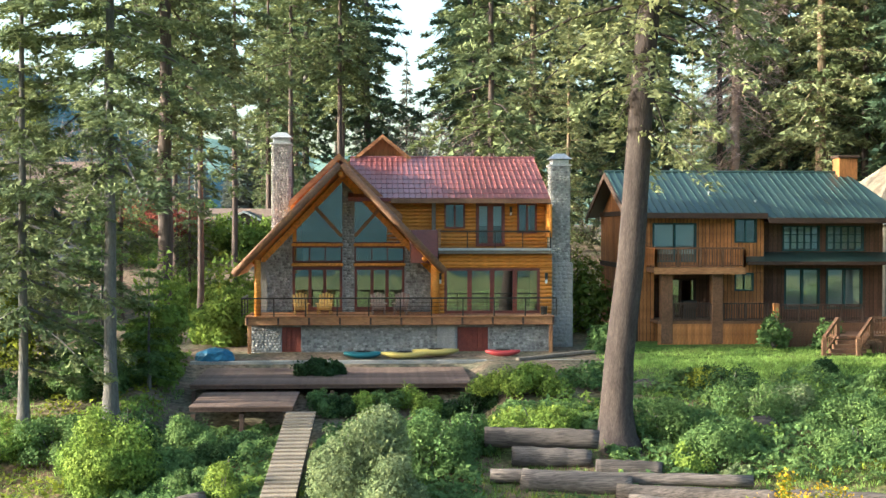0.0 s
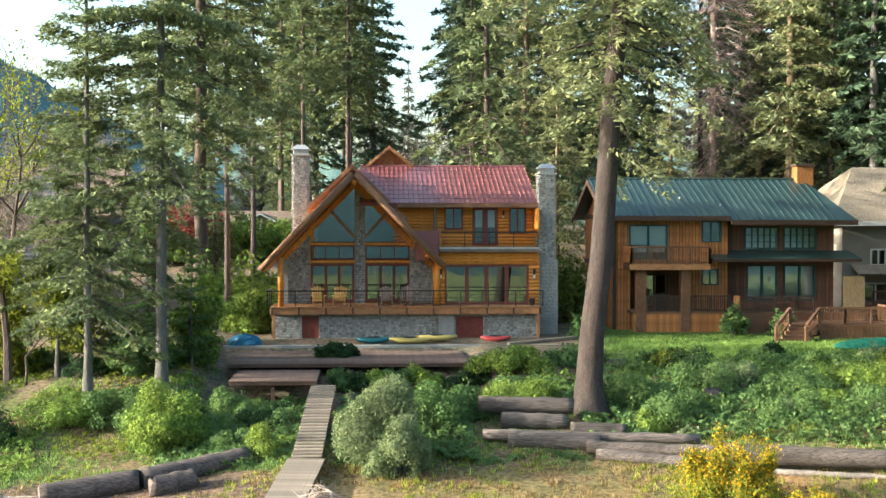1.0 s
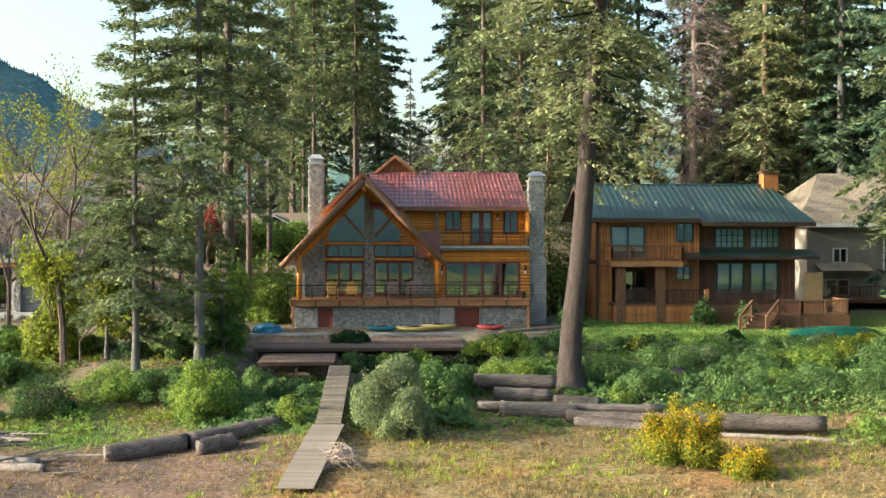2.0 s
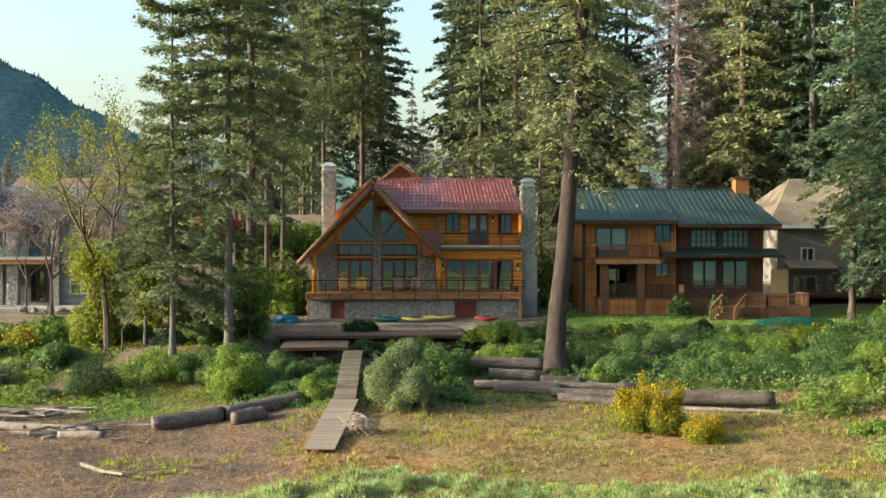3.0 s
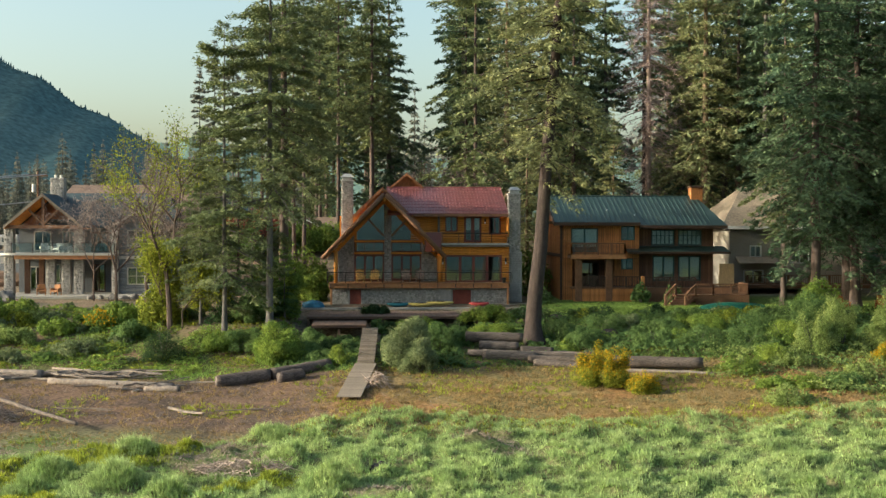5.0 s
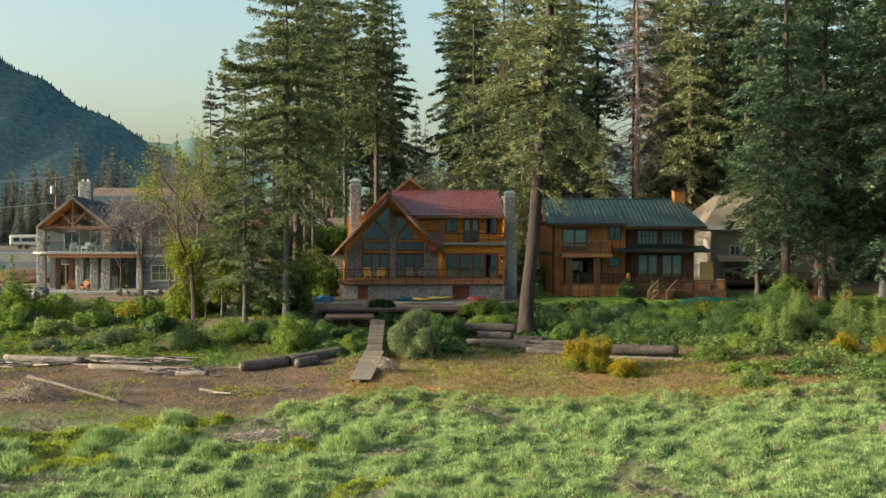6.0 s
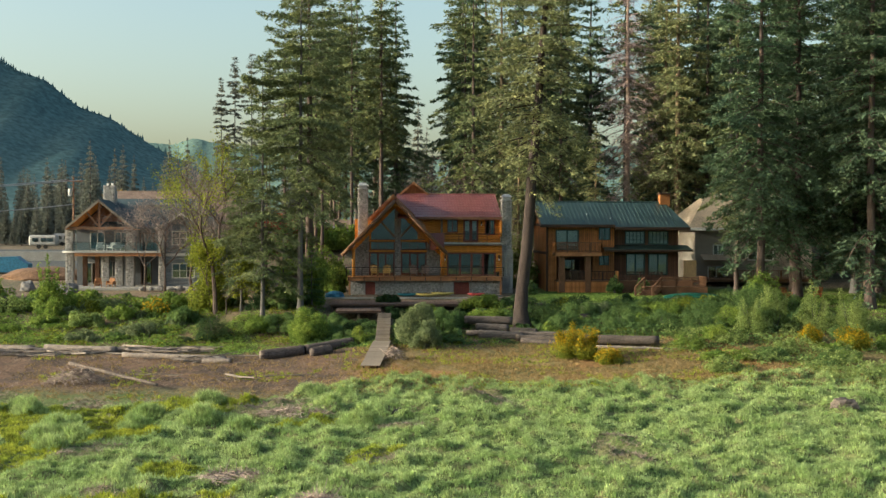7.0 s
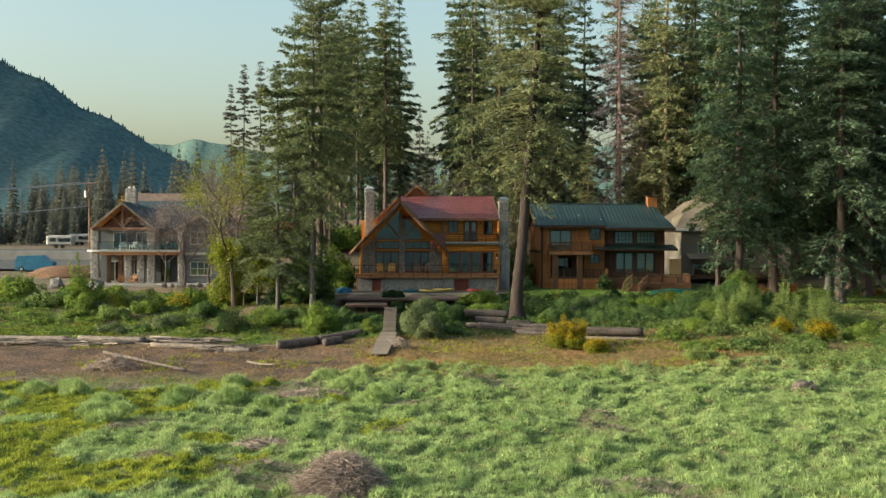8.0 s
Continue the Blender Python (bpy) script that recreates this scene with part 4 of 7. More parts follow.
    # roof
    for (xa, xb, xr, ey, ez) in ((13.45, 21.1, 21.1, 65.1, 12.2), (21.1, 28.9, 27.6, 65.0, 11.95)):
        ra = 13.45 if xa < 14 else 21.1
        part("roof", G().slab((xa, ey, ez), (xb, ey, ez), (xr, 71, 14.6), (ra, 71, 14.6), 0.14), "greenroof", h, "green standing-seam metal roof slope")
        part("roof", G().slab((ra, 71, 14.6), (xr, 71, 14.6), (xb, 77, 12.1), (xa, 77, 12.1), 0.14), "greenroof", h)
        part("fascia", G().box(xa, xb, ey - 0.08, ey, ez - 0.3, ez - 0.01, 0.01), "darkbeam", h, "dark eave board")
        part("eave_soffit", G().box(xa + 0.1, xb - 0.1, ey, 66.0 if xa < 14 else 66.8, ez - 0.28, ez - 0.2), "darkbeam", h)
        run, sl = math.hypot(71 - ey, 14.6 - ez), math.atan2(14.6 - ez, 71 - ey)
        cnt = int((xb - xa) / 0.42)
        mm = G().box(-0.022, 0.022, 0, run - 0.05, 0, 0.06).mesh("roof_seam", M["greenroof"])
        pieces("roof_seam", mm, h, [Matrix.Translation((xa + 0.1 + i * 0.42, ey, ez)) @ Matrix.Rotation(sl, 4, 'X') for i in range(cnt) if xa + 0.1 + i * 0.42 < xr])
    part("hip_end", G().add([(27.6, 71, 14.58), (28.9, 65.0, 11.94), (28.9, 77, 12.1)], [(0, 1, 2)]), "greenroof", h)
    part("ridge_cap", G().tube([(13.4, 71, 14.63), (27.6, 71, 14.63)], [0.08, 0.08], 8), "greenroof", h)
    for s in (0, 1):
        a, b = ((65.0, 12.2), (77.0, 12.1))[s]
        part("barge_board", G().beam((13.42, a, b - 0.16), (13.42, 71, 14.42), 0.08, 0.32, (0, 0, 1)), "darkbeam", h, "dark barge board")
    part("roof_vent", G().tube([(18.6, 67.6, 13.2), (18.6, 67.6, 13.4)], [0.06, 0.06], 8), "flash", h)
    part("roof_vent", G().tube([(20.9, 66.6, 12.75), (20.9, 66.6, 12.92)], [0.06, 0.06], 8), "flash", h)
    c = part("chimney", G().box(27.0, 28.1, 70.4, 71.4, 13.2, 15.45, 0.02), "board", h, "timber-clad chimney")
    part("cap", G().box(26.9, 28.2, 70.3, 71.5, 15.45, 15.6, 0.02), "darkbeam", c)
    # skirt roof between the floors
    part("skirt_roof", G().slab((20.0, 65.1, 9.62), (29.2, 65.1, 9.62), (29.0, 66.8, 10.08), (20.0, 66.8, 10.08), 0.1), "greenroof", h, "narrow green metal skirt roof")
    part("skirt_fascia", G().box(20.0, 29.2, 65.02, 65.1, 9.42, 9.6, 0.01), "darkbeam", h)
    # left balcony on posts
    part("balcony_floor", G().box(14.75, 19.5, 63.9, 65.96, 9.05, 9.3, 0.01), "railwood", h)
    part("rim_beam", G().box(14.7, 19.55, 63.82, 63.9, 8.98, 9.34, 0.01), "edgewood", h)
    railing(h, (14.8, 63.9, 9.34), (19.5, 63.9, 9.34), 1.05, "railwood", 5, slats=34, post=0.12, top=0.1)
    railing(h, (14.8, 63.9, 9.34), (14.8, 65.9, 9.34), 1.05, "board", 2, slats=12, post=0.12, top=0.1)
    railing(h, (19.5, 63.9, 9.34), (19.5, 65.9, 9.34), 1.05, "board", 2, slats=12, post=0.12, top=0.1)
    for x in (15.5, 18.18):
        part("porch_post", G().box(x - 0.3, x + 0.3, 64.25, 64.8, 5.3, 9.0, 0.03), "railwood", h, "thick boarded porch post")
    # porch and front deck
    part("porch_floor", G().box(15.0, 21.0, 64.3, 66.0, 6.35, 6.5), "railwood", h)
    sk = G().box(0.006, 0.194, 0, 0.04, 0, 1.15, 0.006).mesh("skirt_board", M["board"])
    pieces("skirt_board", sk, h, [Matrix.Translation((15.0 + i * 0.2, 64.3, 5.22)) for i in range(30)])
    sk2 = G().box(0.006, 0.194, 0, 0.04, 0, 1.15, 0.006).mesh("skirt_board", M["railwood"])
    pieces("skirt_board", sk2, h, [Matrix.Translation((21.0 + i * 0.2, 63.0, 5.22)) for i in range(38)])
    railing(h, (15.85, 64.35, 6.5), (17.85, 64.35, 6.5), 0.95, "darkbeam", 2, slats=16, post=0.08)
    railing(h, (18.5, 64.35, 6.5), (20.9, 64.35, 6.5), 0.95, "darkbeam", 3, slats=18, post=0.1)
    part("front_deck", G().box(21.0, 30.0, 63.0, 66.8, 6.35, 6.5), "railwood", h)
    railing(h, (21.0, 63.05, 6.5), (25.5, 63.05, 6.5), 0.95, "darkbeam", 5, slats=34, post=0.1)
    part("newel_post", G().box(20.75, 21.05, 62.9, 63.2, 5.3, 7.5, 0.02), "board", h)
    part("side_screen", G().box(28.55, 29.9, 66.3, 66.42, 6.5, 8.5, 0.01), "sunboard", h, "pale sunlit wooden side screen")
    part("bench", G().box(22.0, 25.0, 64.6, 65.1, 6.9, 7.0, 0.01), "railwood", h)
    return h


build_cabin()


def build_low_deck():
    d = thing("deck", (27.0, 61.5, 5.4), "low brown timber deck with steps and curved rail", "deck")
    part("platform", G().box(23.1, 29.4, 60.2, 62.98, 5.9, 6.05, 0.02), "railwood", d)
    sk = G().box(0.012, 0.188, 0, 0.04, 0, 0.75, 0.006).mesh("skirt_board", M["railwood"])
    pieces("skirt_board", sk, d, [Matrix.Translation((24.8 + i * 0.2, 60.16, 5.15)) for i in range(23)])
    railing(d, (26.3, 60.25, 6.05), (29.35, 60.25, 6.05), 0.95, "railwood", 3, slats=22, post=0.12, top=0.1)
    railing(d, (29.35, 60.25, 6.05), (29.35, 62.9, 6.05), 0.95, "railwood", 3, slats=16, post=0.12, top=0.1)
    railing(d, (23.1, 60.25, 6.05), (21.9, 58.9, 5.2), 0.95, "railwood", 2, slats=7, post=0.18, top=0.12)
    railing(d, (24.8, 60.25, 6.05), (23.6, 58.9, 5.2), 0.95, "railwood", 2, slats=7, post=0.18, top=0.12)
    railing(d, (24.8, 60.25, 6.05), (26.3, 60.25, 6.05), 0.95, "railwood", 2, slats=10, post=0.12, top=0.1)
    for k in range(4):
        part("step", G().box(22.1 + 0.28 * k, 23.9 + 0.28 * k, 59.0 + 0.28 * k, 59.32 + 0.28 * k, 5.1 + 0.19 * k, 5.3 + 0.19 * k, 0.01), "railwood", d)
    return d


build_low_deck()

# ---------------------------------------------------------------- grey house beyond, with balcony and timber gable


def build_grey_house():
    h = thing("house", (-29, 76, 5.6), "grey shingled house with stone pillars and dark roof", "house")
    y = 72.0
    # porch wing with open timber gable
    wall(h, -35.6, -29.3, 5.5, 11.8, 75.0, [(-34.6, -33.4, 5.6, 8.0), (-32.4, -31.2, 6.4, 8.2), (-34.2, -32.6, 9.4, 11.3), (-31.6, -30.2, 9.4, 11.3)], "greywall", 0.25)
    for q in ((-34.6, -33.4, 5.6, 8.0), (-32.4, -31.2, 6.4, 8.2), (-34.2, -32.6, 9.4, 11.3), (-31.6, -30.2, 9.4, 11.3)):
        window(h, *q, 75.0, 2, 1, "greyframe", 0.1, 0.08)
    for x in (-35.7, -29.4):
        g = G().box(x - 0.42, x + 0.42, y, y + 0.8, 5.5, 11.7, 0.02)
        p = part("pillar", g, "mortar", h, "square stone pillar")
        s = G()
        cobbles(s, RNG, ((x - 0.42, y, 5.5), (0.84, 0, 0), (0, 0, 6.2), (0, -1, 0)), 0.26)
        part("stone_facing", s, "stone", p, kind="stuff")
    for x in (-34.3, -33.0):
        part("pillar", G().box(x - 0.22, x + 0.22, y + 0.9, y + 1.3, 5.5, 9.0, 0.02), "fascia", h, "brown timber pillar")
    for x in (-32.0, -30.6):
        p = part("pillar", G().box(x - 0.4, x + 0.4, y + 0.2, y + 0.9, 5.5, 8.8, 0.02), "mortar", h, "square stone pillar")
        s = G()
        cobbles(s, RNG, ((x - 0.4, y + 0.2, 5.5), (0.8, 0, 0), (0, 0, 3.3), (0, -1, 0)), 0.26)
        part("stone_facing", s, "stone", p, kind="stuff")
    ap, az, el, er, ez = -32.5, 14.75, -36.0, -28.9, 11.8
    for xe in (el, er):
        part("roof", G().slab((ap, 71.4, az), (xe, 71.4, ez), (xe, 82, ez), (ap, 82, az), 0.2), "slate", h, "dark slate roof slope")
        part("soffit", G().slab((ap, 71.5, az - 0.24), (xe, 71.5, ez - 0.24), (xe, 75, ez - 0.24), (ap, 75, az - 0.24), 0.06), "soffit", h)
        part("barge_board", G().prism([(ap, az), (xe, ez), (xe, ez - 0.3), (ap, az - 0.3)], 71.32, 71.42), "greywood", h)
    part("gable_wall", G().prism([(el + 0.6, ez), (er - 0.6, ez), (ap, az - 0.5)], 74.9, 75.1), "timber", h, "brown boarded gable in shade")
    part("tie_beam", G().box(-36.0, -29.2, 71.6, 71.9, 11.55, 11.85, 0.02), "fascia", h)
    part("king_post", G().box(ap - 0.12, ap + 0.12, 71.6, 71.85, 11.85, 14.3), "fascia", h)
    for s in (-1, 1):
        part("strut", G().beam((ap + s * 0.1, 71.72, 12.0), (ap + s * 1.3, 71.72, 13.3), 0.18, 0.18), "fascia", h)
    # balcony with a rounded end
    g = G()
    poly = [(-36.6 + 1.6 - 1.6 * math.cos(a), 71.2 + 1.6 - 1.6 * math.sin(a)) for a in np.linspace(0, math.pi / 2, 7)] + [(-26.0, 71.2), (-26.0, 75.0), (-36.6, 75.0)]
    n = len(poly)
    g.add([(a, b, z) for z in (9.1, 9.3) for a, b in poly], [tuple(range(n))[::-1], tuple(range(n, 2 * n))] + [(i, (i + 1) % n, (i + 1) % n + n, i + n) for i in range(n)])
    part("balcony_floor", g, "greyframe", h, "pale rounded balcony slab")
    part("rim_beam", G().box(-35.0, -26.0, 71.3, 71.5, 8.75, 9.1), "edgewood", h)
    rail = part("balcony_rail", G().beam((-35.2, 71.25, 10.25), (-26.0, 71.25, 10.25), 0.06, 0.05), "darkmetal", h)
    for k in range(6):
        x = -35.2 + k * 1.84
        part("post", G().box(x - 0.03, x + 0.03, 71.22, 71.28, 9.3, 10.23), "darkmetal", rail)
        if k < 5:
            p = part("pane", G().box(x + 0.06, x + 1.78, 71.24, 71.255, 9.38, 10.2), "glass", rail, "clear glass rail panel")
            p.visible_shadow = False
    # recessed middle
    wall(h, -29.3, -26.0, 5.5, 11.6, 75.0, [(-28.8, -27.6, 5.6, 8.2), (-28.9, -26.6, 9.35, 11.2)], "greywall", 0.25)
    window(h, -28.8, -27.6, 5.6, 8.2, 75.0, 2, 1, "darkbeam", 0.1, 0.08, "glass_door")
    window(h, -28.9, -26.6, 9.35, 11.2, 75.0, 3, 1, "darkbeam", 0.1, 0.08)
    # shingled right wing
    hol = [(-25.0, -22.6, 9.9, 11.4), (-25.0, -22.6, 6.4, 8.0)]
    wall(h, -26.0, -21.2, 5.5, 11.7, 72.0, hol, "greyshingle", 0.25)
    courses(h, -26.0, -21.2, 5.5, 11.7, 71.99, hol, 0.31, "greyshingle", "shingle_course")
    for q in hol:
        window(h, *q, 72.0, 3, 2, "greyframe", 0.1, 0.06)
    ap2 = -23.9
    for xe in (-26.6, -21.0):
        part("roof", G().slab((ap2, 71.5, 13.35), (xe, 71.5, 11.75), (xe, 82, 11.75), (ap2, 82, 13.35), 0.18), "slate", h)
        part("barge_board", G().prism([(ap2, 13.35), (xe, 11.75), (xe, 11.5), (ap2, 13.1)], 71.42, 71.52), "greyframe", h)
    part("gable_wall", G().prism([(-26.1, 11.7), (-21.4, 11.7), (ap2, 13.2)], 72.0, 72.2), "greyshingle", h)
    quoin = part("pillar", G().box(-26.35, -25.75, 71.7, 72.3, 5.5, 11.6, 0.02), "mortar", h, "pale stone corner pier")
    s = G()
    cobbles(s, RNG, ((-26.35, 71.7, 5.5), (0.6, 0, 0), (0, 0, 6.1), (0, -1, 0)), 0.24)
    part("stone_facing", s, "stone", quoin, kind="stuff")
    part("band_board", G().box(-25.7, -21.1, 71.86, 71.93, 8.75, 9.05, 0.01), "greyframe", h, "pale board between the storeys")
    part("side_wall", G().box(-21.45, -21.2, 72.25, 84, 5.5, 11.7), "greyshingle", h)
    part("side_wall", G().box(-35.6, -35.35, 75.25, 84, 5.5, 11.7), "greyshingle", h)
    # main roof
    part("roof", G().slab((-33.5, 73.6, 11.75), (-20.4, 73.6, 11.75), (-22.4, 80.0, 15.0), (-33.5, 80.0, 15.0), 0.2), "slate", h, "broad dark slate roof")
    part("roof", G().slab((-33.5, 80.0, 15.0), (-22.4, 80.0, 15.0), (-20.6, 86, 11.7), (-33.5, 86, 11.7), 0.2), "slate", h)
    part("back_wall", G().box(-35.6, -21.2, 84, 84.3, 5.5, 12.5), "greyshingle", h)
    c = part("chimney", G().box(-33.2, -31.9, 77.0, 78.0, 13.0, 16.4, 0.03), "mortar", h, "square stone chimney")
    s = G()
    cobbles(s, RNG, ((-33.2, 77.0, 13.0), (1.3, 0, 0), (0, 0, 3.4), (0, -1, 0)), 0.26)
    part("stone_facing", s, "stone", c, kind="stuff")
    for x in (-32.8, -32.3):
        part("flue", G().tube([(x, 77.5, 16.4), (x, 77.5, 16.65)], [0.13, 0.13], 8), "white", c)
    part("floor_slab", G().box(-35.4, -21.4, 75.2, 84, 8.95, 9.2), "inside", h)
    part("terrace", G().box(-37.0, -20.5, 68.5, 75.0, 5.2, 5.55, 0.03), "concrete", h, "grey concrete terrace")
    return h


build_grey_house()


def balcony_chair(x, y, z, ang, material, label):
    ob = thing("armchair", (0, 0, 0), label, "chair", "chairs on the far balcony")
    part("seat", G().box(-0.33, 0.33, -0.33, 0.33, 0.3, 0.45, 0.03), material, ob)
    part("backrest", G().box(-0.33, 0.33, 0.25, 0.38, 0.45, 0.95, 0.03), material, ob)
    for s in (-0.36, 0.36):
        part("armrest", G().box(s - 0.05, s + 0.05, -0.33, 0.33, 0.3, 0.62, 0.02), material, ob)
        for t in (-0.28, 0.28):
            part("leg", G().box(s - 0.03, s + 0.03, t - 0.03, t + 0.03, 0, 0.3), material, ob)
    ob.matrix_basis = pose(x, y, z, 0, 0, ang)


for x, y, a in ((-32.6, 72.6, 20), (-31.4, 72.4, -25), (-30.6, 73.2, 60)):
    balcony_chair(x, y, 9.3, a, "blind", "white armchair on the far balcony")
balcony_chair(-32.4, 70.6, 5.55, 10, "edgewood", "brown wooden chair on the terrace")
balcony_chair(-31.0, 70.2, 5.55, -20, "edgewood", "brown wooden chair on the terrace")


def build_brown_roof_house():
    h = thing("house", (-29, 98, 6.6), "house with broad brown shingle roof among bare trees", "house")
    wall(h, -37, -21.5, 6.0, 12.6, 93.0, [(-34, -32, 9.5, 11.5), (-27, -25, 9.5, 11.5)], "greywall", 0.3)
    window(h, -34, -32, 9.5, 11.5, 93.0, 2, 2, "white", 0.12, 0.07)
    window(h, -27, -25, 9.5, 11.5, 93.0, 2, 2, "white", 0.12, 0.07)
    part("roof", G().slab((-38, 92, 12.4), (-20.5, 92, 12.4), (-21.2, 98, 16.4), (-36, 98, 16.4), 0.25), "brownroof", h, "broad brown shingle roof")
    part("roof", G().slab((-36, 98, 16.4), (-21.2, 98, 16.4), (-20.5, 104, 12.4), (-38, 104, 12.4), 0.25), "brownroof", h)
    for x in (-37, -21.8):
        part("side_wall", G().box(x, x + 0.3, 93.3, 103, 6.0, 12.6), "greywall", h)
    part("back_wall", G().box(-37, -21.5, 103, 103.3, 6.0, 12.6), "greywall", h)


build_brown_roof_house()


def build_tan_house():
    h = thing("house", (38, 80, 5.6), "grey house with broad tan roof among firs", "house")
    hol = [(34.6, 35.8, 8.8, 10.0), (38.6, 41.6, 8.2, 11.4), (34.0, 36.0, 6.2, 7.6)]
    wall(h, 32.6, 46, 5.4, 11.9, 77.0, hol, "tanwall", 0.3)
    window(h, *hol[0], 77.0, 2, 1, "white", 0.12, 0.08)
    window(h, *hol[1], 77.0, 3, 2, "white", 0.12, 0.08)
    window(h, *hol[2], 77.0, 2, 1, "white", 0.12, 0.08)
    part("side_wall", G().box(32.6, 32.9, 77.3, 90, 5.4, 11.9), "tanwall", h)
    part("roof", G().slab((31.6, 76.2, 11.9), (46.8, 76.2, 11.9), (44, 83, 16.0), (35.6, 83, 16.0), 0.2), "tanroof", h, "broad sunlit tan roof")
    part("roof", G().add([(31.6, 76.2, 11.9), (35.6, 83, 16.0), (31.6, 90, 11.9), (31.6, 76.2, 11.7), (35.6, 83, 15.8), (31.6, 90, 11.7)], [(0, 1, 2), (3, 5, 4), (0, 2, 5, 3), (0, 3, 4, 1), (1, 4, 5, 2)]), "tanroof", h)
    part("roof", G().add([(46.8, 76.2, 11.9), (44, 83, 16.0), (46.8, 90, 11.9), (46.8, 76.2, 11.7), (44, 83, 15.8), (46.8, 90, 11.7)], [(0, 1, 2), (3, 5, 4), (0, 2, 5, 3), (0, 3, 4, 1), (1, 4, 5, 2)]), "tanroof", h)
    part("roof", G().slab((35.6, 83, 16.0), (44, 83, 16.0), (46.8, 90, 11.9), (31.6, 90, 11.9), 0.2), "tanroof", h)
    part("fascia", G().box(31.6, 46.8, 76.1, 76.2, 11.6, 11.9), "white", h)
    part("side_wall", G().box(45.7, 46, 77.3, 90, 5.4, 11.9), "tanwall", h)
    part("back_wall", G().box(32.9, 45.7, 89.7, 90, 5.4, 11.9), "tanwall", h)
    part("door_hood", G().slab((33.2, 75.4, 8.3), (37.2, 75.4, 8.3), (37.2, 77, 8.9), (33.2, 77, 8.9), 0.12), "tanroof", h)
    part("deck", G().box(33, 45, 72.5, 77, 6.0, 6.3), "railwood", h)
    railing(h, (33, 72.6, 6.3), (45, 72.6, 6.3), 0.95, "railwood", 7, slats=60, post=0.1)
    return h


build_tan_house()


def build_bungalow():
    h = thing("house", (-11, 104, 9.0), "low grey bungalow with white trim", "house")
    hol = [(-13.2, -12.3, 10.6, 11.5), (-7.6, -6.8, 10.6, 11.5)]
    wall(h, -15.5, -5.5, 8.4, 11.8, 101.5, hol, "greywall", 0.25)
    for q in hol:
        window(h, *q, 101.5, 1, 2, "white", 0.12, 0.08)
    part("roof", G().slab((-16, 100.8, 11.75), (-5, 100.8, 11.75), (-5, 105.5, 12.9), (-16, 105.5, 12.9), 0.15), "brownroof", h)
    part("roof", G().slab((-16, 105.5, 12.9), (-5, 105.5, 12.9), (-5, 110, 11.75), (-16, 110, 11.75), 0.15), "brownroof", h)
    part("porch", G().box(-11.4, -8.8, 100.9, 101.5, 8.6, 11.7), "brownroof", h, "brown porch front")
    for x in (-11.4, -10.1, -8.8):
        part("porch_post", G().box(x - 0.08, x + 0.08, 99.6, 99.78, 9.0, 11.7, 0.01), "white", h)
    for xe in (-11.9, -8.3):
        part("porch_roof", G().slab((-10.1, 99.3, 12.65), (xe, 99.3, 11.75), (xe, 104, 11.75), (-10.1, 104, 12.65), 0.12), "slate", h)
        part("barge_board", G().prism([(-10.1, 12.65), (xe, 11.75), (xe, 11.58), (-10.1, 12.48)], 99.22, 99.32), "white", h)
    part("porch_gable", G().prism([(-11.5, 11.72), (-8.7, 11.72), (-10.1, 12.45)], 99.6, 99.8), "brownroof", h)
    for x in (-15.5, -5.75):
        part("side_wall", G().box(x, x + 0.25, 101.75, 109.6, 8.4, 11.8), "greywall", h)
    part("back_wall", G().box(-15.5, -5.5, 109.6, 109.85, 8.4, 11.8), "greywall", h)
    return h


build_bungalow()

# ---------------------------------------------------------------- decks, boardwalk, logs, boats


def build_patio():
    solid("patio", G().box(-8.5, 10.8, 58.6, 61.9, 4.7, 5.12, 0.02), "concrete", "pale concrete strip along the basement wall", "patio", kind="structure")


build_patio()
solid("plank_edging", G().beam((6.9, 58.3, 5.2), (11.6, 61.4, 5.3), 0.28, 0.12), "greywood", "pale plank edging along the patio path", "plank")


def plank_deck(x0, x1, y0, y1, z, label, n):
    d = thing("deck", ((x0 + x1) / 2, (y0 + y1) / 2, z - 0.6), label, "deck")
    part("deck_frame", G().box(x0 + 0.03, x1 - 0.03, y0 + 0.03, y1 - 0.03, z - 0.2, z - 0.05), "darkbeam", d, "dark deck frame")
    w = (y1 - y0) / n
    me = G().box(0, x1 - x0, 0.006, w - 0.006, -0.05, 0, 0.008).mesh("plank", M["deckwood"])
    pieces("plank", me, d, [Matrix.Translation((x0, y0 + i * w, z)) for i in range(n)])
    for x in (x0 + 0.15, (x0 + x1) / 2, x1 - 0.15):
        part("post", G().box(x - 0.08, x + 0.08, y0 + 0.1, y0 + 0.26, z - 1.5, z - 0.3), "darkbeam", d)
    return d


plank_deck(-7.6, 4.3, 52.3, 58.5, 4.85, "wide weathered red-brown plank deck on the bank", 40)
plank_deck(-7.0, -3.0, 47.9, 52.2, 4.55, "low weathered plank platform below the deck", 28)


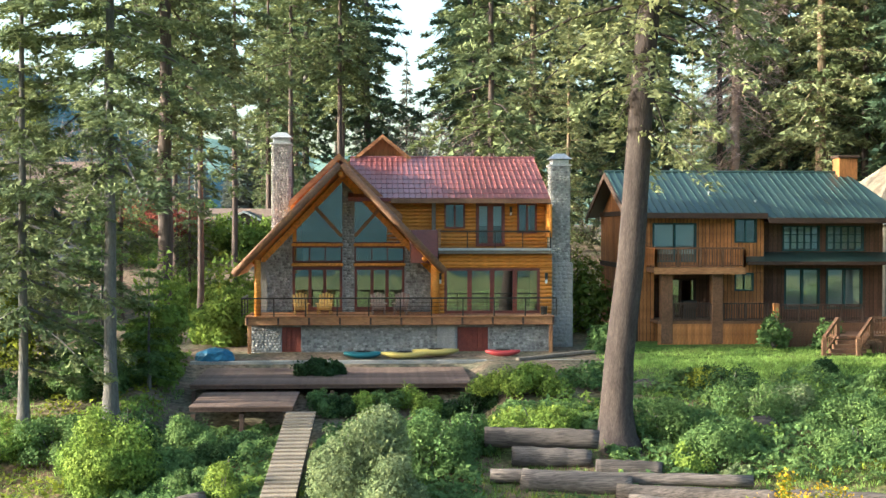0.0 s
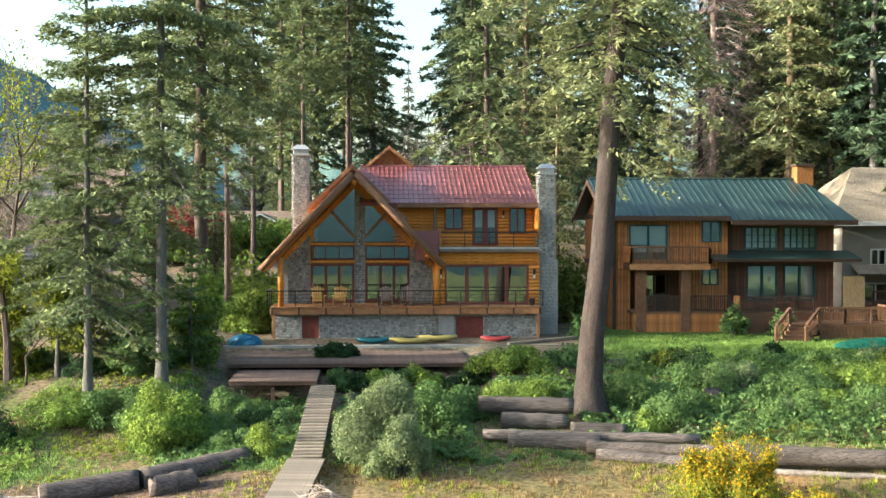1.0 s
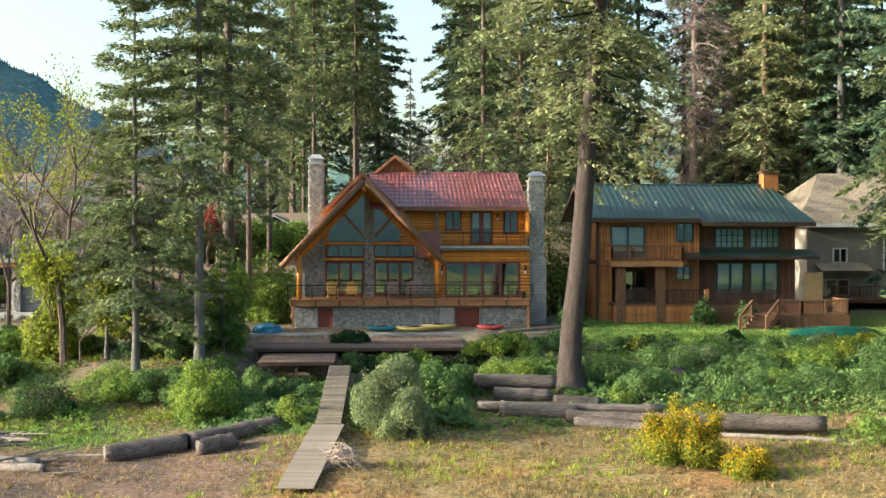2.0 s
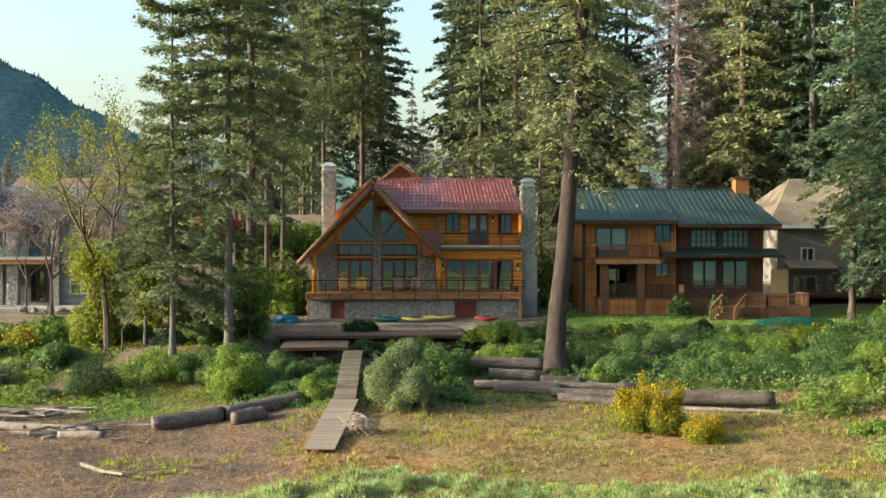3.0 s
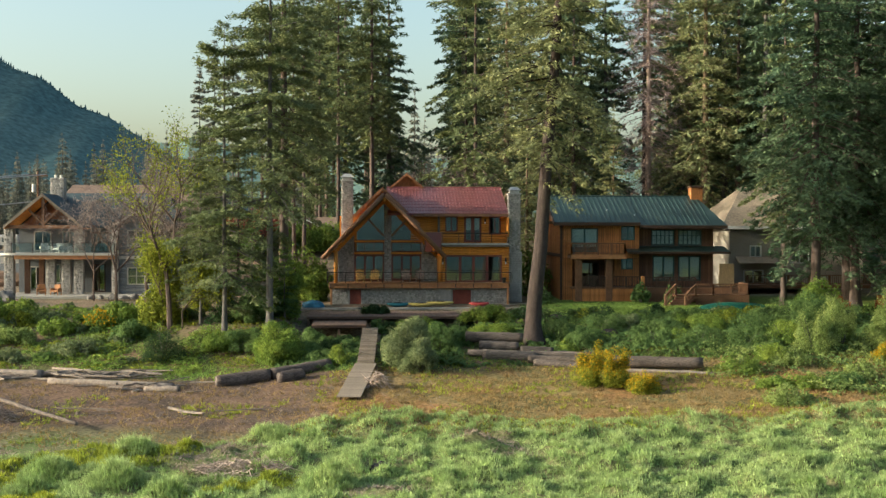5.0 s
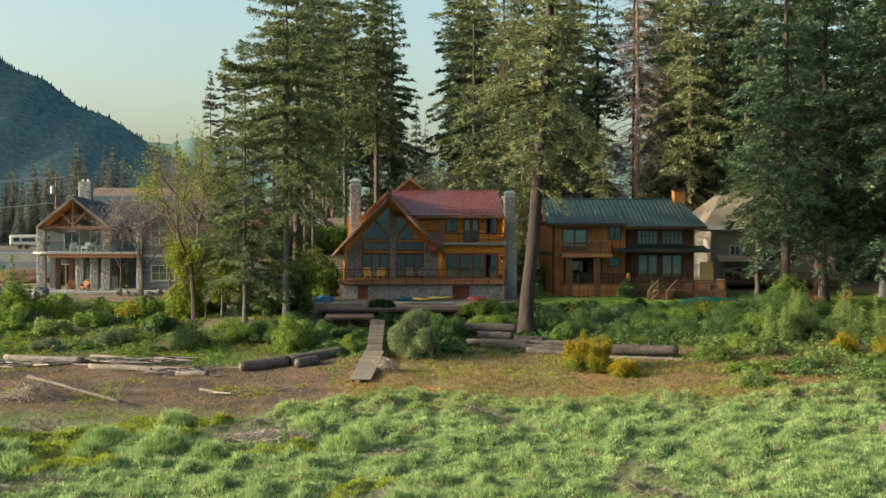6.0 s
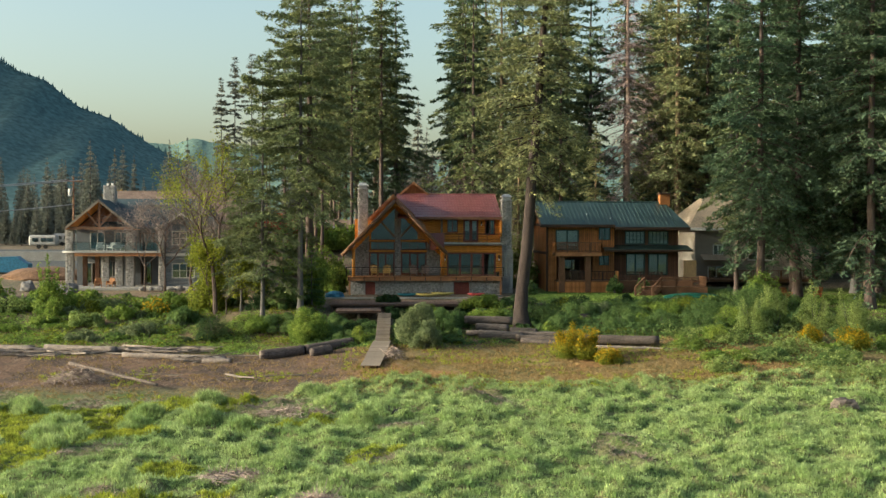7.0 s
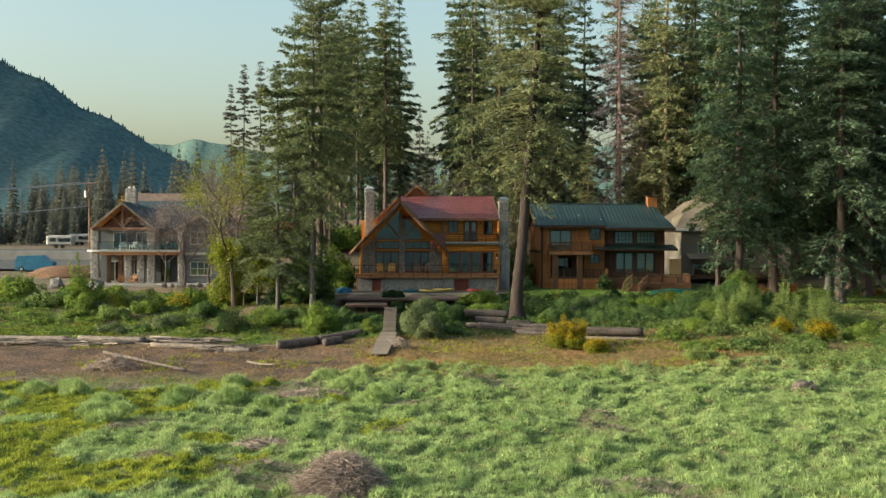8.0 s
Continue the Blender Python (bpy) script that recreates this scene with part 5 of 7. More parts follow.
def build_boardwalk():
    b = thing("boardwalk", (-3.4, 39, 2.0), "grey wooden boardwalk with steps down to the shore", "boardwalk")
    top, knee, end = Vector((-2.7, 47.7, 4.35)), Vector((-3.0, 38.5, 2.75)), Vector((-3.95, 30.0, 1.75))
    n = 25
    st = G().box(-0.57, 0.57, -0.19, 0.19, -0.06, 0, 0.008).mesh("step", M["greywood"])
    pieces("step", st, b, [Matrix.Translation(top.lerp(knee, i / n)) @ Matrix.Rotation(0.03 * math.sin(i * 2.1), 4, 'Z') for i in range(n)])
    d = (end - knee)
    ang = math.atan2(-d.x, d.y) + math.pi
    tilt = -math.atan2(d.z, math.hypot(d.x, d.y))
    m = 46
    pl = G().box(-0.72, 0.72, -0.098, 0.098, -0.05, 0, 0.006).mesh("plank", M["greywood"])
    pieces("plank", pl, b, [Matrix.Translation(knee.lerp(end, i / m)) @ Matrix.Rotation(ang, 4, 'Z') @ Matrix.Rotation(tilt, 4, 'X') for i in range(m + 1)])
    for s in (-0.5, 0.5):
        part("stringer", G().beam(top + Vector((s, 0, -0.2)), knee + Vector((s, 0, -0.2)), 0.08, 0.26), "darkbeam", b)
        part("stringer", G().beam(knee + Vector((s, 0, -0.14)), end + Vector((s, 0, -0.14)), 0.08, 0.18), "darkbeam", b)
    return b


build_boardwalk()


def log_thing(p, q, r0, r1, label, material="driftlog", group="drift logs on the shore", sides=14, seed=0):
    p, q = Vector(p), Vector(q)
    rng = random.Random(seed)
    g = G()
    n = 12
    pts = [p.lerp(q, i / n) + Vector((0, (rng.random() - 0.5) * 0.06, (rng.random() - 0.5) * 0.05)) for i in range(n + 1)]
    sides = 18
    g.tube(pts, [(r0 + (r1 - r0) * i / n) * (0.985 + 0.03 * rng.random()) for i in range(n + 1)], sides)
    ob = solid("log", g, material, label, "log", group=group, smooth=True)
    cut = G()
    d = (q - p).normalized()
    cut.tube([p - d * 0.012, p + d * 0.01], [r0 * 0.86, r0 * 0.86], sides)
    me = part("cut_end", cut, "driftlog", ob, "grey sawn end")
    return ob


LOGS = (
    ((-12.6, 37.2, 1.6), (-9.3, 38.5, 1.8), 0.42, 0.45, "thick grey drift log lying on the shore"),
    ((-9.2, 38.6, 1.8), (-5.4, 40.6, 2.3), 0.45, 0.38, "thick grey drift log beside shrubs"),
    ((-8.6, 37.4, 1.7), (-7.1, 38.2, 1.85), 0.42, 0.42, "short thick log stump lying on its side"),
    ((4.0, 43.6, 4.05), (8.0, 43.2, 4.0), 0.36, 0.34, "squared grey log of a low retaining wall"),
    ((4.9, 42.9, 3.5), (7.6, 42.7, 3.4), 0.36, 0.32, "grey log of a low retaining wall"),
    ((4.0, 41.4, 3.1), (12.6, 40.2, 3.1), 0.24, 0.2, "long thin grey log on the bank"),
    ((5.0, 41.0, 2.6), (8.6, 40.4, 2.6), 0.4, 0.34, "grey log half buried in grass"),
    ((7.7, 42.0, 3.25), (9.9, 41.7, 3.2), 0.3, 0.28, "short grey log on the bank"),
    ((8.0, 39.9, 2.85), (12.9, 38.4, 2.9), 0.27, 0.25, "split grey log on the bank"),
    ((8.3, 39.4, 2.5), (12.4, 38.0, 2.5), 0.24, 0.24, "grey log on the bank"),
    ((13.0, 38.2, 2.85), (19.0, 36.4, 2.9), 0.42, 0.36, "thick pale brown drift log"),
    ((14.0, 37.4, 2.2), (19.6, 35.6, 2.2), 0.13, 0.1, "thin pale drift log"),
    ((-15.2, 36.2, 1.4), (-23.5, 38.2, 1.4), 0.26, 0.22, "long pale drift log on the beach"),
    ((-24.4, 40.2, 1.6), (-30.4, 41.6, 1.6), 0.32, 0.28, "grey drift log on the beach"),
    ((-31.0, 40.6, 1.6), (-38.0, 42.2, 1.6), 0.32, 0.28, "grey drift log on the beach"),
    ((-14.7, 35.4, 1.3), (-16.9, 35.8, 1.3), 0.22, 0.2, "short pale drift log"),
    ((-18.5, 24.5, 1.1), (-26.5, 33.5, 1.6), 0.1, 0.14, "long grey drift pole on the shore"),
)
for i, (p, q, r0, r1, label) in enumerate(LOGS):
    log_thing((p[0], p[1], max(p[2], bumpy_z(p[0], p[1]) + 0.6 * r0)), (q[0], q[1], max(q[2], bumpy_z(q[0], q[1]) + 0.6 * r1)), r0, r1, label, "palelog" if "pale drift" in label or "beach" in label else "darklog" if i < 3 else "driftlog", seed=i)


def driftwood_pile(x0, x1, y, n, label, seed):
    """Low jumble of grey sticks and broken planks along the beach."""
    rng = random.Random(seed)
    g = G()
    for _ in range(n):
        x = x0 + (x1 - x0) * rng.random()
        yy = y + rng.gauss(0, 0.5)
        L, a = 0.4 + 1.5 * rng.random() ** 2, rng.gauss(0.05, 0.5)
        z = bumpy_z(x, yy) + 0.05 + 0.3 * rng.random() ** 2
        r = 0.03 + 0.07 * rng.random() ** 2
        g.tube([(x - L * math.cos(a), yy - L * math.sin(a), z), (x, yy + 0.05 * rng.random(), z + rng.gauss(0.03, 0.04)), (x + L * math.cos(a), yy + L * math.sin(a), z + rng.gauss(0, 0.08))], [r, r * 0.95, r * 0.6], 6)
    solid("driftwood_pile", g, "palelog", label, "driftwood", kind="stuff")


driftwood_pile(-28.0, -17.0, 40.4, 130, "jumble of grey driftwood on the beach", 1)
driftwood_pile(-38.0, -27.0, 39.6, 110, "scattered pale driftwood along the beach", 2)
driftwood_pile(-20.0, -13.5, 36.6, 26, "broken pale driftwood by the log", 3)
driftwood_pile(-22.0, -8.0, 28.5, 9, "few thin drift sticks on bare soil", 5)


def kayak(x, y, z, length, ang, material, label, w=0.36):
    ob = thing("kayak", (0, 0, 0), label, "kayak", "kayaks by the basement wall")
    g = G()
    n, k = 14, 10
    pts = []
    for i in range(n + 1):
        u = i / n * 2 - 1
        s = max(0.02, (1 - abs(u) ** 2.4))
        ring = [(u * length / 2, math.cos(a) * w * s, 0.17 + math.sin(a) * 0.17 * (0.35 + 0.65 * s) + 0.1 * u * u) for a in [2 * math.pi * j / k for j in range(k)]]
        pts += ring
    g.add(pts, [(i * k + j, i * k + (j + 1) % k, (i + 1) * k + (j + 1) % k, (i + 1) * k + j) for i in range(n) for j in range(k)])
    part("hull", g, material, ob, smooth=True)
    c = [(math.cos(a) * 0.42, math.sin(a) * 0.22) for a in np.linspace(0, 2 * math.pi, 13)[:-1]]
    rim = G()
    rim.add([(a, b, 0.33) for a, b in c] + [(a * 0.8, b * 0.75, 0.37) for a, b in c] + [(a * 0.75, b * 0.7, 0.24) for a, b in c],
            [(i, (i + 1) % 12, (i + 1) % 12 + 12, i + 12) for i in range(12)] + [(i + 12, (i + 1) % 12 + 12, (i + 1) % 12 + 24, i + 24) for i in range(12)] + [tuple(range(24, 36))])
    part("cockpit", rim, "darkmetal", ob, "dark cockpit rim")
    ob.matrix_basis = pose(x, y, z, 0, 0, ang)
    return ob


kayak(-0.4, 59.6, 5.12, 1.9, 2, "kayakteal", "teal plastic kayak on the concrete strip", 0.42)
kayak(1.6, 59.4, 5.12, 2.3, -3, "kayakyellow", "pale yellow kayak on the concrete strip")
kayak(3.1, 59.9, 5.2, 2.3, 6, "kayakyellow", "yellow plastic kayak by the wall", 0.42)
kayak(6.4, 60.2, 5.12, 1.7, -4, "kayakred", "red plastic kayak by the wall", 0.34)


def lump(name, x, y, z, sx, sy, sz, material, label, category, seed=0, bumps=0.18, group=""):
    bm = bmesh.new()
    bmesh.ops.create_icosphere(bm, subdivisions=3, radius=1.0)
    for v in bm.verts:
        k = 1 + bumps * noise.noise(v.co * 1.7 + Vector((seed * 7.1, 0, 0))) + bumps * 0.5 * noise.noise(v.co * 4 + Vector((seed, 3, 0)))
        v.co = Vector((v.co.x * sx * k, v.co.y * sy * k, max(v.co.z, -0.25) * sz * k))
    me = bpy.data.meshes.new(name)
    bm.to_mesh(me)
    bm.free()
    me.materials.append(M[material])
    ob = new(name, me)
    ob.location = (x, y, z)
    return tagged(ob, label, category, group)


lump("covered_boat", -7.4, 59.2, 5.2, 0.9, 0.6, 0.5, "tarpblue", "small blue tarp-covered heap beside the deck", "tarp", 1)
lump("tarp_cover", 26.6, 55.4, bumpy_z(26.6, 55.4) + 0.12, 2.8, 0.8, 0.5, "tarpgreen", "long green tarp over a boat on the grass", "tarp", 2, 0.1)
lump("boulder", 11.6, 52.0, bumpy_z(11.6, 52), 0.6, 0.45, 0.3, "darklog", "dark rock in the grass", "rock", 4)
lump("boulder", 14.6, 45.6, bumpy_z(14.6, 45.6), 0.7, 0.5, 0.5, "darklog", "dark rock among ferns", "rock", 5)
lump("stump", -2.2, 13.2, bumpy_z(-2.2, 13.2) + 0.05, 0.5, 0.4, 0.38, "blacktyre", "dark stump in the meadow grass", "stump", 7, 0.4)
lump("stump", 24.6, 12.0, bumpy_z(24.6, 12) + 0.2, 0.8, 0.5, 0.5, "driftlog", "pale driftwood stump in the grass", "stump", 8, 0.4)
for k in range(8):
    x = -20.5 - k * 0.95
    lump("boulder", x, 66.6 + 0.2 * math.sin(k * 3), bumpy_z(x, 66.6) + 0.2, 0.4 + 0.14 * math.sin(k * 5), 0.36, 0.34 + 0.08 * math.sin(k * 9), "darkstone", "grey round boulder edging the terrace", "rock", 10 + k, 0.2, "boulders along the terrace")
for k, (x, y) in enumerate(((-38.5, 66.5), (-43.5, 66.8), (-33.8, 64.5))):
    lump("boulder", x, y, bumpy_z(x, y) + 0.3, 0.8, 0.7, 0.8, "darkstone", "large grey boulder on the bank", "rock", 30 + k, 0.25)


def adirondack(material):
    ob = thing("adirondack_chair", (0, 0, 0), "honey-coloured wooden slatted deck chair" if material == "chairyellow" else "faded wooden slatted deck chair", "chair", "chairs on the deck")
    for s in (-0.3, 0.3):
        part("front_leg", G().box(s - 0.03, s + 0.03, -0.42, -0.32, 0, 0.55, 0.006), material, ob)
        part("side_rail", G().beam((s, -0.36, 0.34), (s, 0.5, 0.06), 0.03, 0.12), material, ob)
        part("armrest", G().box(s * 1.15 - 0.075, s * 1.15 + 0.075, -0.46, 0.3, 0.55, 0.58, 0.006), material, ob)
    for k in range(5):
        y = -0.36 + k * 0.13
        part("seat_slat", G().box(-0.28, 0.28, y, y + 0.11, 0.38 - 0.04 * k, 0.4 - 0.04 * k), material, ob)
    for k in range(5):
        x = (k - 2) * 0.125
        part("back_slat", G().beam((x, 0.22, 0.2), (x * 1.25, 0.6, 1.08 - 0.05 * abs(k - 2)), 0.11, 0.02, (0, 1, 0)), material, ob)
    return ob


for mat_, spots in (("chairyellow", ((-3.55, 62.6, 8), (-2.35, 62.7, -6))), ("chairgrey", ((0.35, 62.7, 4), (1.5, 62.8, -8)))):
    first = adirondack(mat_)
    first.matrix_basis = pose(spots[0][0], spots[0][1], 7.02, 0, 0, spots[0][2])
    copy_thing(first, pose(spots[1][0], spots[1][1], 7.02, 0, 0, spots[1][2]))

chair = adirondack("orangewood")
tagged(chair, "orange wooden chair on the shaded lawn", "chair", "orange garden chairs")
chair.matrix_basis = pose(36.0, 56.0, bumpy_z(36, 56), 0, 0, 20)
for x, y, a in ((39.4, 57.0, -30), (47.0, 54.0, 40), (50.0, 55.5, -10)):
    copy_thing(chair, pose(x, y, bumpy_z(x, y), 0, 0, a))


def small_barbecue():
    ob = thing("barbecue", (16.9, 65.2, 6.5), "dark covered barbecue on the porch", "barbecue")
    part("body", G().box(16.5, 17.3, 65.0, 65.5, 7.1, 7.55, 0.06), "darkmetal", ob)
    part("stand", G().box(16.6, 17.2, 65.05, 65.45, 6.5, 7.1, 0.02), "darkmetal", ob)


small_barbecue()


def planter(x, y, z):
    ob = thing("planter", (x, y, z), "small dark planter on the deck", "planter")
    part("pot", G().tube([(x, y, z), (x, y, z + 0.4)], [0.14, 0.19], 10), "darkmetal", ob)
    part("soil", G().tube([(x, y, z + 0.36), (x, y, z + 0.41)], [0.16, 0.16], 10), "dirt", ob)


planter(8.7, 62.2, 7.02)

# ---------------------------------------------------------------- far lot with covered car and utility pole


def build_pole():
    x, y = -53.6, 150.0
    z = ground_z(x, y)
    ob = thing("utility_pole", (x, y, z), "wooden utility pole with crossarm and wires", "pole")
    part("shaft", G().tube([(x, y, z), (x, y, 20.2)], [0.2, 0.14], 10), "fascia", ob)
    part("crossarm", G().box(x - 1.5, x + 1.5, y - 0.1, y + 0.1, 19.4, 19.65), "fascia", ob)
    part("transformer", G().tube([(x - 0.5, y - 0.4, 17.0), (x - 0.5, y - 0.4, 18.2)], [0.3, 0.3], 10), "flash", ob)
    for dz, dx in ((19.7, -1.3), (19.7, 1.3), (15.6, 0)):
        pts = [(x + dx - 60 * u, y - 40 * u, dz - 1.6 * 4 * u * (1 - u) - 2.2 * u) for u in np.linspace(0, 1, 14)]
        part("wire", G().tube(pts, [0.08] * 14, 5), "flash", ob)


build_pole()


def covered_car():
    x, y = -46.9, 90.0
    z = ground_z(x, y)
    ob = thing("car", (x, y, z), "car under a blue tarp in the lot", "car")
    g = G()
    prof = [(-2.4, 0.15), (-2.4, 1.2), (-2.1, 1.95), (0.9, 2.05), (1.7, 1.4), (2.3, 1.15), (2.3, 0.15)]
    g.prism([(x + a, z + b) for a, b in prof], y - 0.95, y + 0.95)
    part("cover", g, "tarpblue", ob, "wrinkled blue tarp")
    for dx in (-1.6, 1.6):
        t = part("wheel", G().tube([(x + dx, y - 0.98, z + 0.33), (x + dx, y - 0.75, z + 0.33)], [0.33, 0.33], 14), "blacktyre", ob)
        part("rim", G().tube([(x + dx, y - 1.0, z + 0.33), (x + dx, y - 0.97, z + 0.33)], [0.18, 0.18], 10), "flash", t)


covered_car()


def trailer(x, y, label):
    z = ground_z(x, y)
    ob = thing("trailer", (x, y, z), label, "trailer")
    b = part("body", G().box(x - 2.3, x + 2.3, y - 1.1, y + 1.1, z + 0.5, z + 2.3, 0.25), "greyframe", ob)
    for dx in (-1.2, 0.2, 1.3):
        part("window", G().box(x + dx - 0.5, x + dx + 0.5, y - 1.14, y - 1.1, z + 1.2, z + 1.8, 0.02), "glass", b)
    for dx in (-0.6, 0.5):
        part("wheel", G().tube([(x + dx, y - 1.12, z + 0.36), (x + dx, y - 0.9, z + 0.36)], [0.36, 0.36], 12), "blacktyre", ob)


trailer(-59.0, 152.0, "white camping trailer in the lot")
trailer(-61.5, 178.0, "small white trailer under trees")
solid("retaining_wall", G().box(-70, -37, 107.0, 107.6, ground_z(-45, 107) - 0.5, ground_z(-45, 107) + 1.5, 0.03), "concrete", "low pale concrete retaining wall in the lot", "wall")
lump("stump", -37.5, 54.5, bumpy_z(-37.5, 54.5) + 0.3, 1.0, 0.8, 1.0, "blacktyre", "dark stump among the bushes", "stump", 47, 0.35)
lump("dirt_mound", -41.0, 84.0, ground_z(-41, 84), 5.0, 3.5, 1.3, "dirt", "heap of bare orange dirt", "dirt", 40, 0.2)
g = G()
for i in range(18):
    for y0, y1 in ((90, 100), (100, 112), (112, 122), (122, 134)):
        x = -92 + i * 3.0
        g.add([(x, y0, ground_z(x, y0) + 0.3), (x + 3, y0, ground_z(x + 3, y0) + 0.3), (x + 3, y1, ground_z(x + 3, y1) + 0.3), (x, y1, ground_z(x, y1) + 0.3)], [(0, 1, 2, 3)])
solid("road", g, "asphalt", "grey asphalt lot beside the grey house", "road", kind="structure")

# ---------------------------------------------------------------- trees


def conifer_meshes(name, H, cb, R, nb, n, seed, leaf, bark="bark", r0=0.4, droop=0.3, spray=0.5, width=0.22, taper=0.8, low=0.8, gaps=0.25, limb=1.6, fan=0.42, lift=0.6, lean=0.0, fluff=0.1, tier=0.75):
    """Trunk with limbs, and whorls of flat boughs whose side twigs carry short needle sprays, for one fir at the origin."""
    rng = np.random.default_rng(seed)
    g = G()
    hs = np.concatenate(([-0.6, 0.0, 0.5, 1.4], np.linspace(0.08, 1, 12) * H))
    rad = [r0 * (2.0 if h < 0 else 1.6 if h <= 0 else 1.28 if h < 0.6 else 1.08 if h < 1.5 else 1.0) * max(0.05, 1 - max(h, 0) / H) ** 0.75 for h in hs]
    wob = rng.normal(0, 0.05, (len(hs), 2)) * r0 * 2
    g.tube([(lean * h + wob[i, 0], wob[i, 1], h) for i, h in enumerate(hs)], rad, 12)
    fr = np.sort(rng.random(nb)) ** 0.85
    levels = nb / 5
    fr = np.clip(tier * np.round(fr * levels) / levels + (1 - tier) * fr, 0, 0.99)
    zb = H * (cb + (1 - cb) * fr)
    az = np.arange(nb) * 2.4 + rng.normal(0, 0.35, nb)
    L = R * (1 - fr) ** taper * np.minimum(1, low + (1 - low) * fr / 0.2) * (0.62 + 0.45 * rng.random(nb))
    L = L * np.array([0.95 + 0.55 * noise.noise((z_ * 0.22, math.cos(a_) * 1.1 + seed, math.sin(a_) * 1.1)) for z_, a_ in zip(zb.tolist(), az.tolist())])
    L = np.maximum(L, 0.3)
    rise = -0.3 + (0.3 + lift) * fr + rng.normal(0, 0.13, nb)
    dirh = np.stack([np.cos(az), np.sin(az)], 1)

    def at(i, u):
        h = L[i] * u
        z = zb[i] + h * rise[i] - droop * L[i] * u * u * (1 - 0.6 * fr[i]) + 0.28 * L[i] * np.maximum(u - 0.6, 0) ** 1.5
        return np.stack([dirh[i, 0] * h + lean * zb[i], dirh[i, 1] * h, z], -1)

    for i in range(nb):
        if L[i] > limb:
            a, b, c = (at(np.array([i]), np.array([t]))[0] for t in (0.0, 0.5, 0.97))
            w = 0.025 + 0.012 * L[i]
            g.tube([a, b, c], [w, w * 0.7, 0.01], 3, caps=False)
    trunk = g.mesh(name + "_trunk", M[bark], smooth=True)
    share = L ** 1.7 * (0.6 + 0.8 * rng.random(nb))
    idx = np.repeat(np.arange(nb), np.maximum(6, (n * share / share.sum()).astype(int)))
    m = len(idx)
    twigs = 9
    k = rng.integers(0, twigs, m)
    side = rng.integers(0, 2, m)
    present = rng.random((nb, twigs, 2)) > gaps
    ok = present[idx, k, side]
    idx, k, side = idx[ok], k[ok], side[ok]
    m = len(idx)
    root = np.clip((np.arange(twigs) + 0.9) / twigs + rng.normal(0, 0.035, (nb, twigs)), 0.08, 1.0)
    u = root[idx, k]
    sg = side * 2.0 - 1
    reach = fan * L[idx] * np.clip(1.12 - u, 0, 1) ** 0.65 * np.minimum(1, u / 0.3) * (0.7 + 0.6 * rng.random((nb, twigs)))[idx, k] + 0.12
    w = rng.random(m) ** 0.75
    fwd = np.stack([dirh[idx, 0], dirh[idx, 1], np.full(m, -0.1)], 1)
    out = np.stack([-dirh[idx, 1], dirh[idx, 0], np.zeros(m)], 1) * sg[:, None]
    tw = fwd * 0.62 + out * 0.78
    p = at(idx, u) + tw * (reach * w)[:, None]
    p[:, 2] -= 0.22 * reach * w * w + np.abs(rng.normal(0, fluff, m)) * 0.6
    p += rng.normal(0, fluff, p.shape) * np.array([1, 1, 0.7])
    d = tw + rng.normal(0, 0.42, (m, 3)) + np.array([0, 0, -0.12])
    d /= np.linalg.norm(d, axis=1, keepdims=True)
    ln = spray * (0.55 + 0.7 * rng.random(m))
    s = np.cross(d, rng.normal(0, 0.5, (m, 3)) + np.array([0, 0, 1.0]))
    s /= np.linalg.norm(s, axis=1, keepdims=True) + 1e-6
    hw = (width * ln * (0.7 + 0.6 * rng.random(m)))[:, None]
    base = p - d * (0.35 * ln)[:, None]
    crown = quads(name + "_crown", np.stack([base + s * hw, base + d * ln[:, None], base - s * hw], 1), M[leaf])
    return trunk, crown


def far_fir_meshes(name, H, R, n, seed):
    """A distant fir: a bare foot, then a ragged cone of drooping sprays in uneven tiers."""
    rng = np.random.default_rng(seed)
    g = G()
    g.tube([(0, 0, -0.6), (0, 0, 1.0), (0, 0, H * 0.5), (0, 0, H)], [0.4, 0.3, 0.18, 0.02], 6)
    f = np.clip(0.06 + 0.94 * (1 - np.sqrt(1 - rng.random(n))), 0, 0.995)
    tiers = 19
    f = np.clip(0.45 * (np.floor(f * tiers) + 0.5) / tiers + 0.55 * f, 0.04, 0.995)
    az = rng.random(n) * 2 * math.pi
    ragged = np.array([1 + 0.5 * noise.noise((float(a) * 7, math.cos(b) * 1.4 + seed, math.sin(b) * 1.4)) for a, b in zip(f, az)])
    r = (R * (1 - f) ** 0.85 * ragged + 0.12) * np.sqrt(0.15 + 0.85 * rng.random(n))
    dirh = np.stack([np.cos(az), np.sin(az), np.zeros(n)], 1)
    p = dirh * r[:, None]
    p[:, 2] = H * f - 0.28 * r
    d = dirh + rng.normal(0, 0.35, (n, 3)) + np.array([0, 0, -0.25])
    d /= np.linalg.norm(d, axis=1, keepdims=True)
    ln = (0.45 + 0.75 * (1 - f)) * (0.6 + 0.7 * rng.random(n))
    t = np.cross(d, rng.normal(0, 0.6, (n, 3)) + np.array([0, 0, 1.0]))
    t /= np.linalg.norm(t, axis=1, keepdims=True) + 1e-6
    hw = (0.36 * ln)[:, None]
    base = p - d * (0.6 * ln)[:, None]
    crown = quads(name + "_crown", np.stack([base + t * hw, base + d * ln[:, None], base - t * hw], 1), M["hazetree"])
    return g.mesh(name + "_trunk", M["bark"], smooth=True), crown


TREE_PROTO = {}


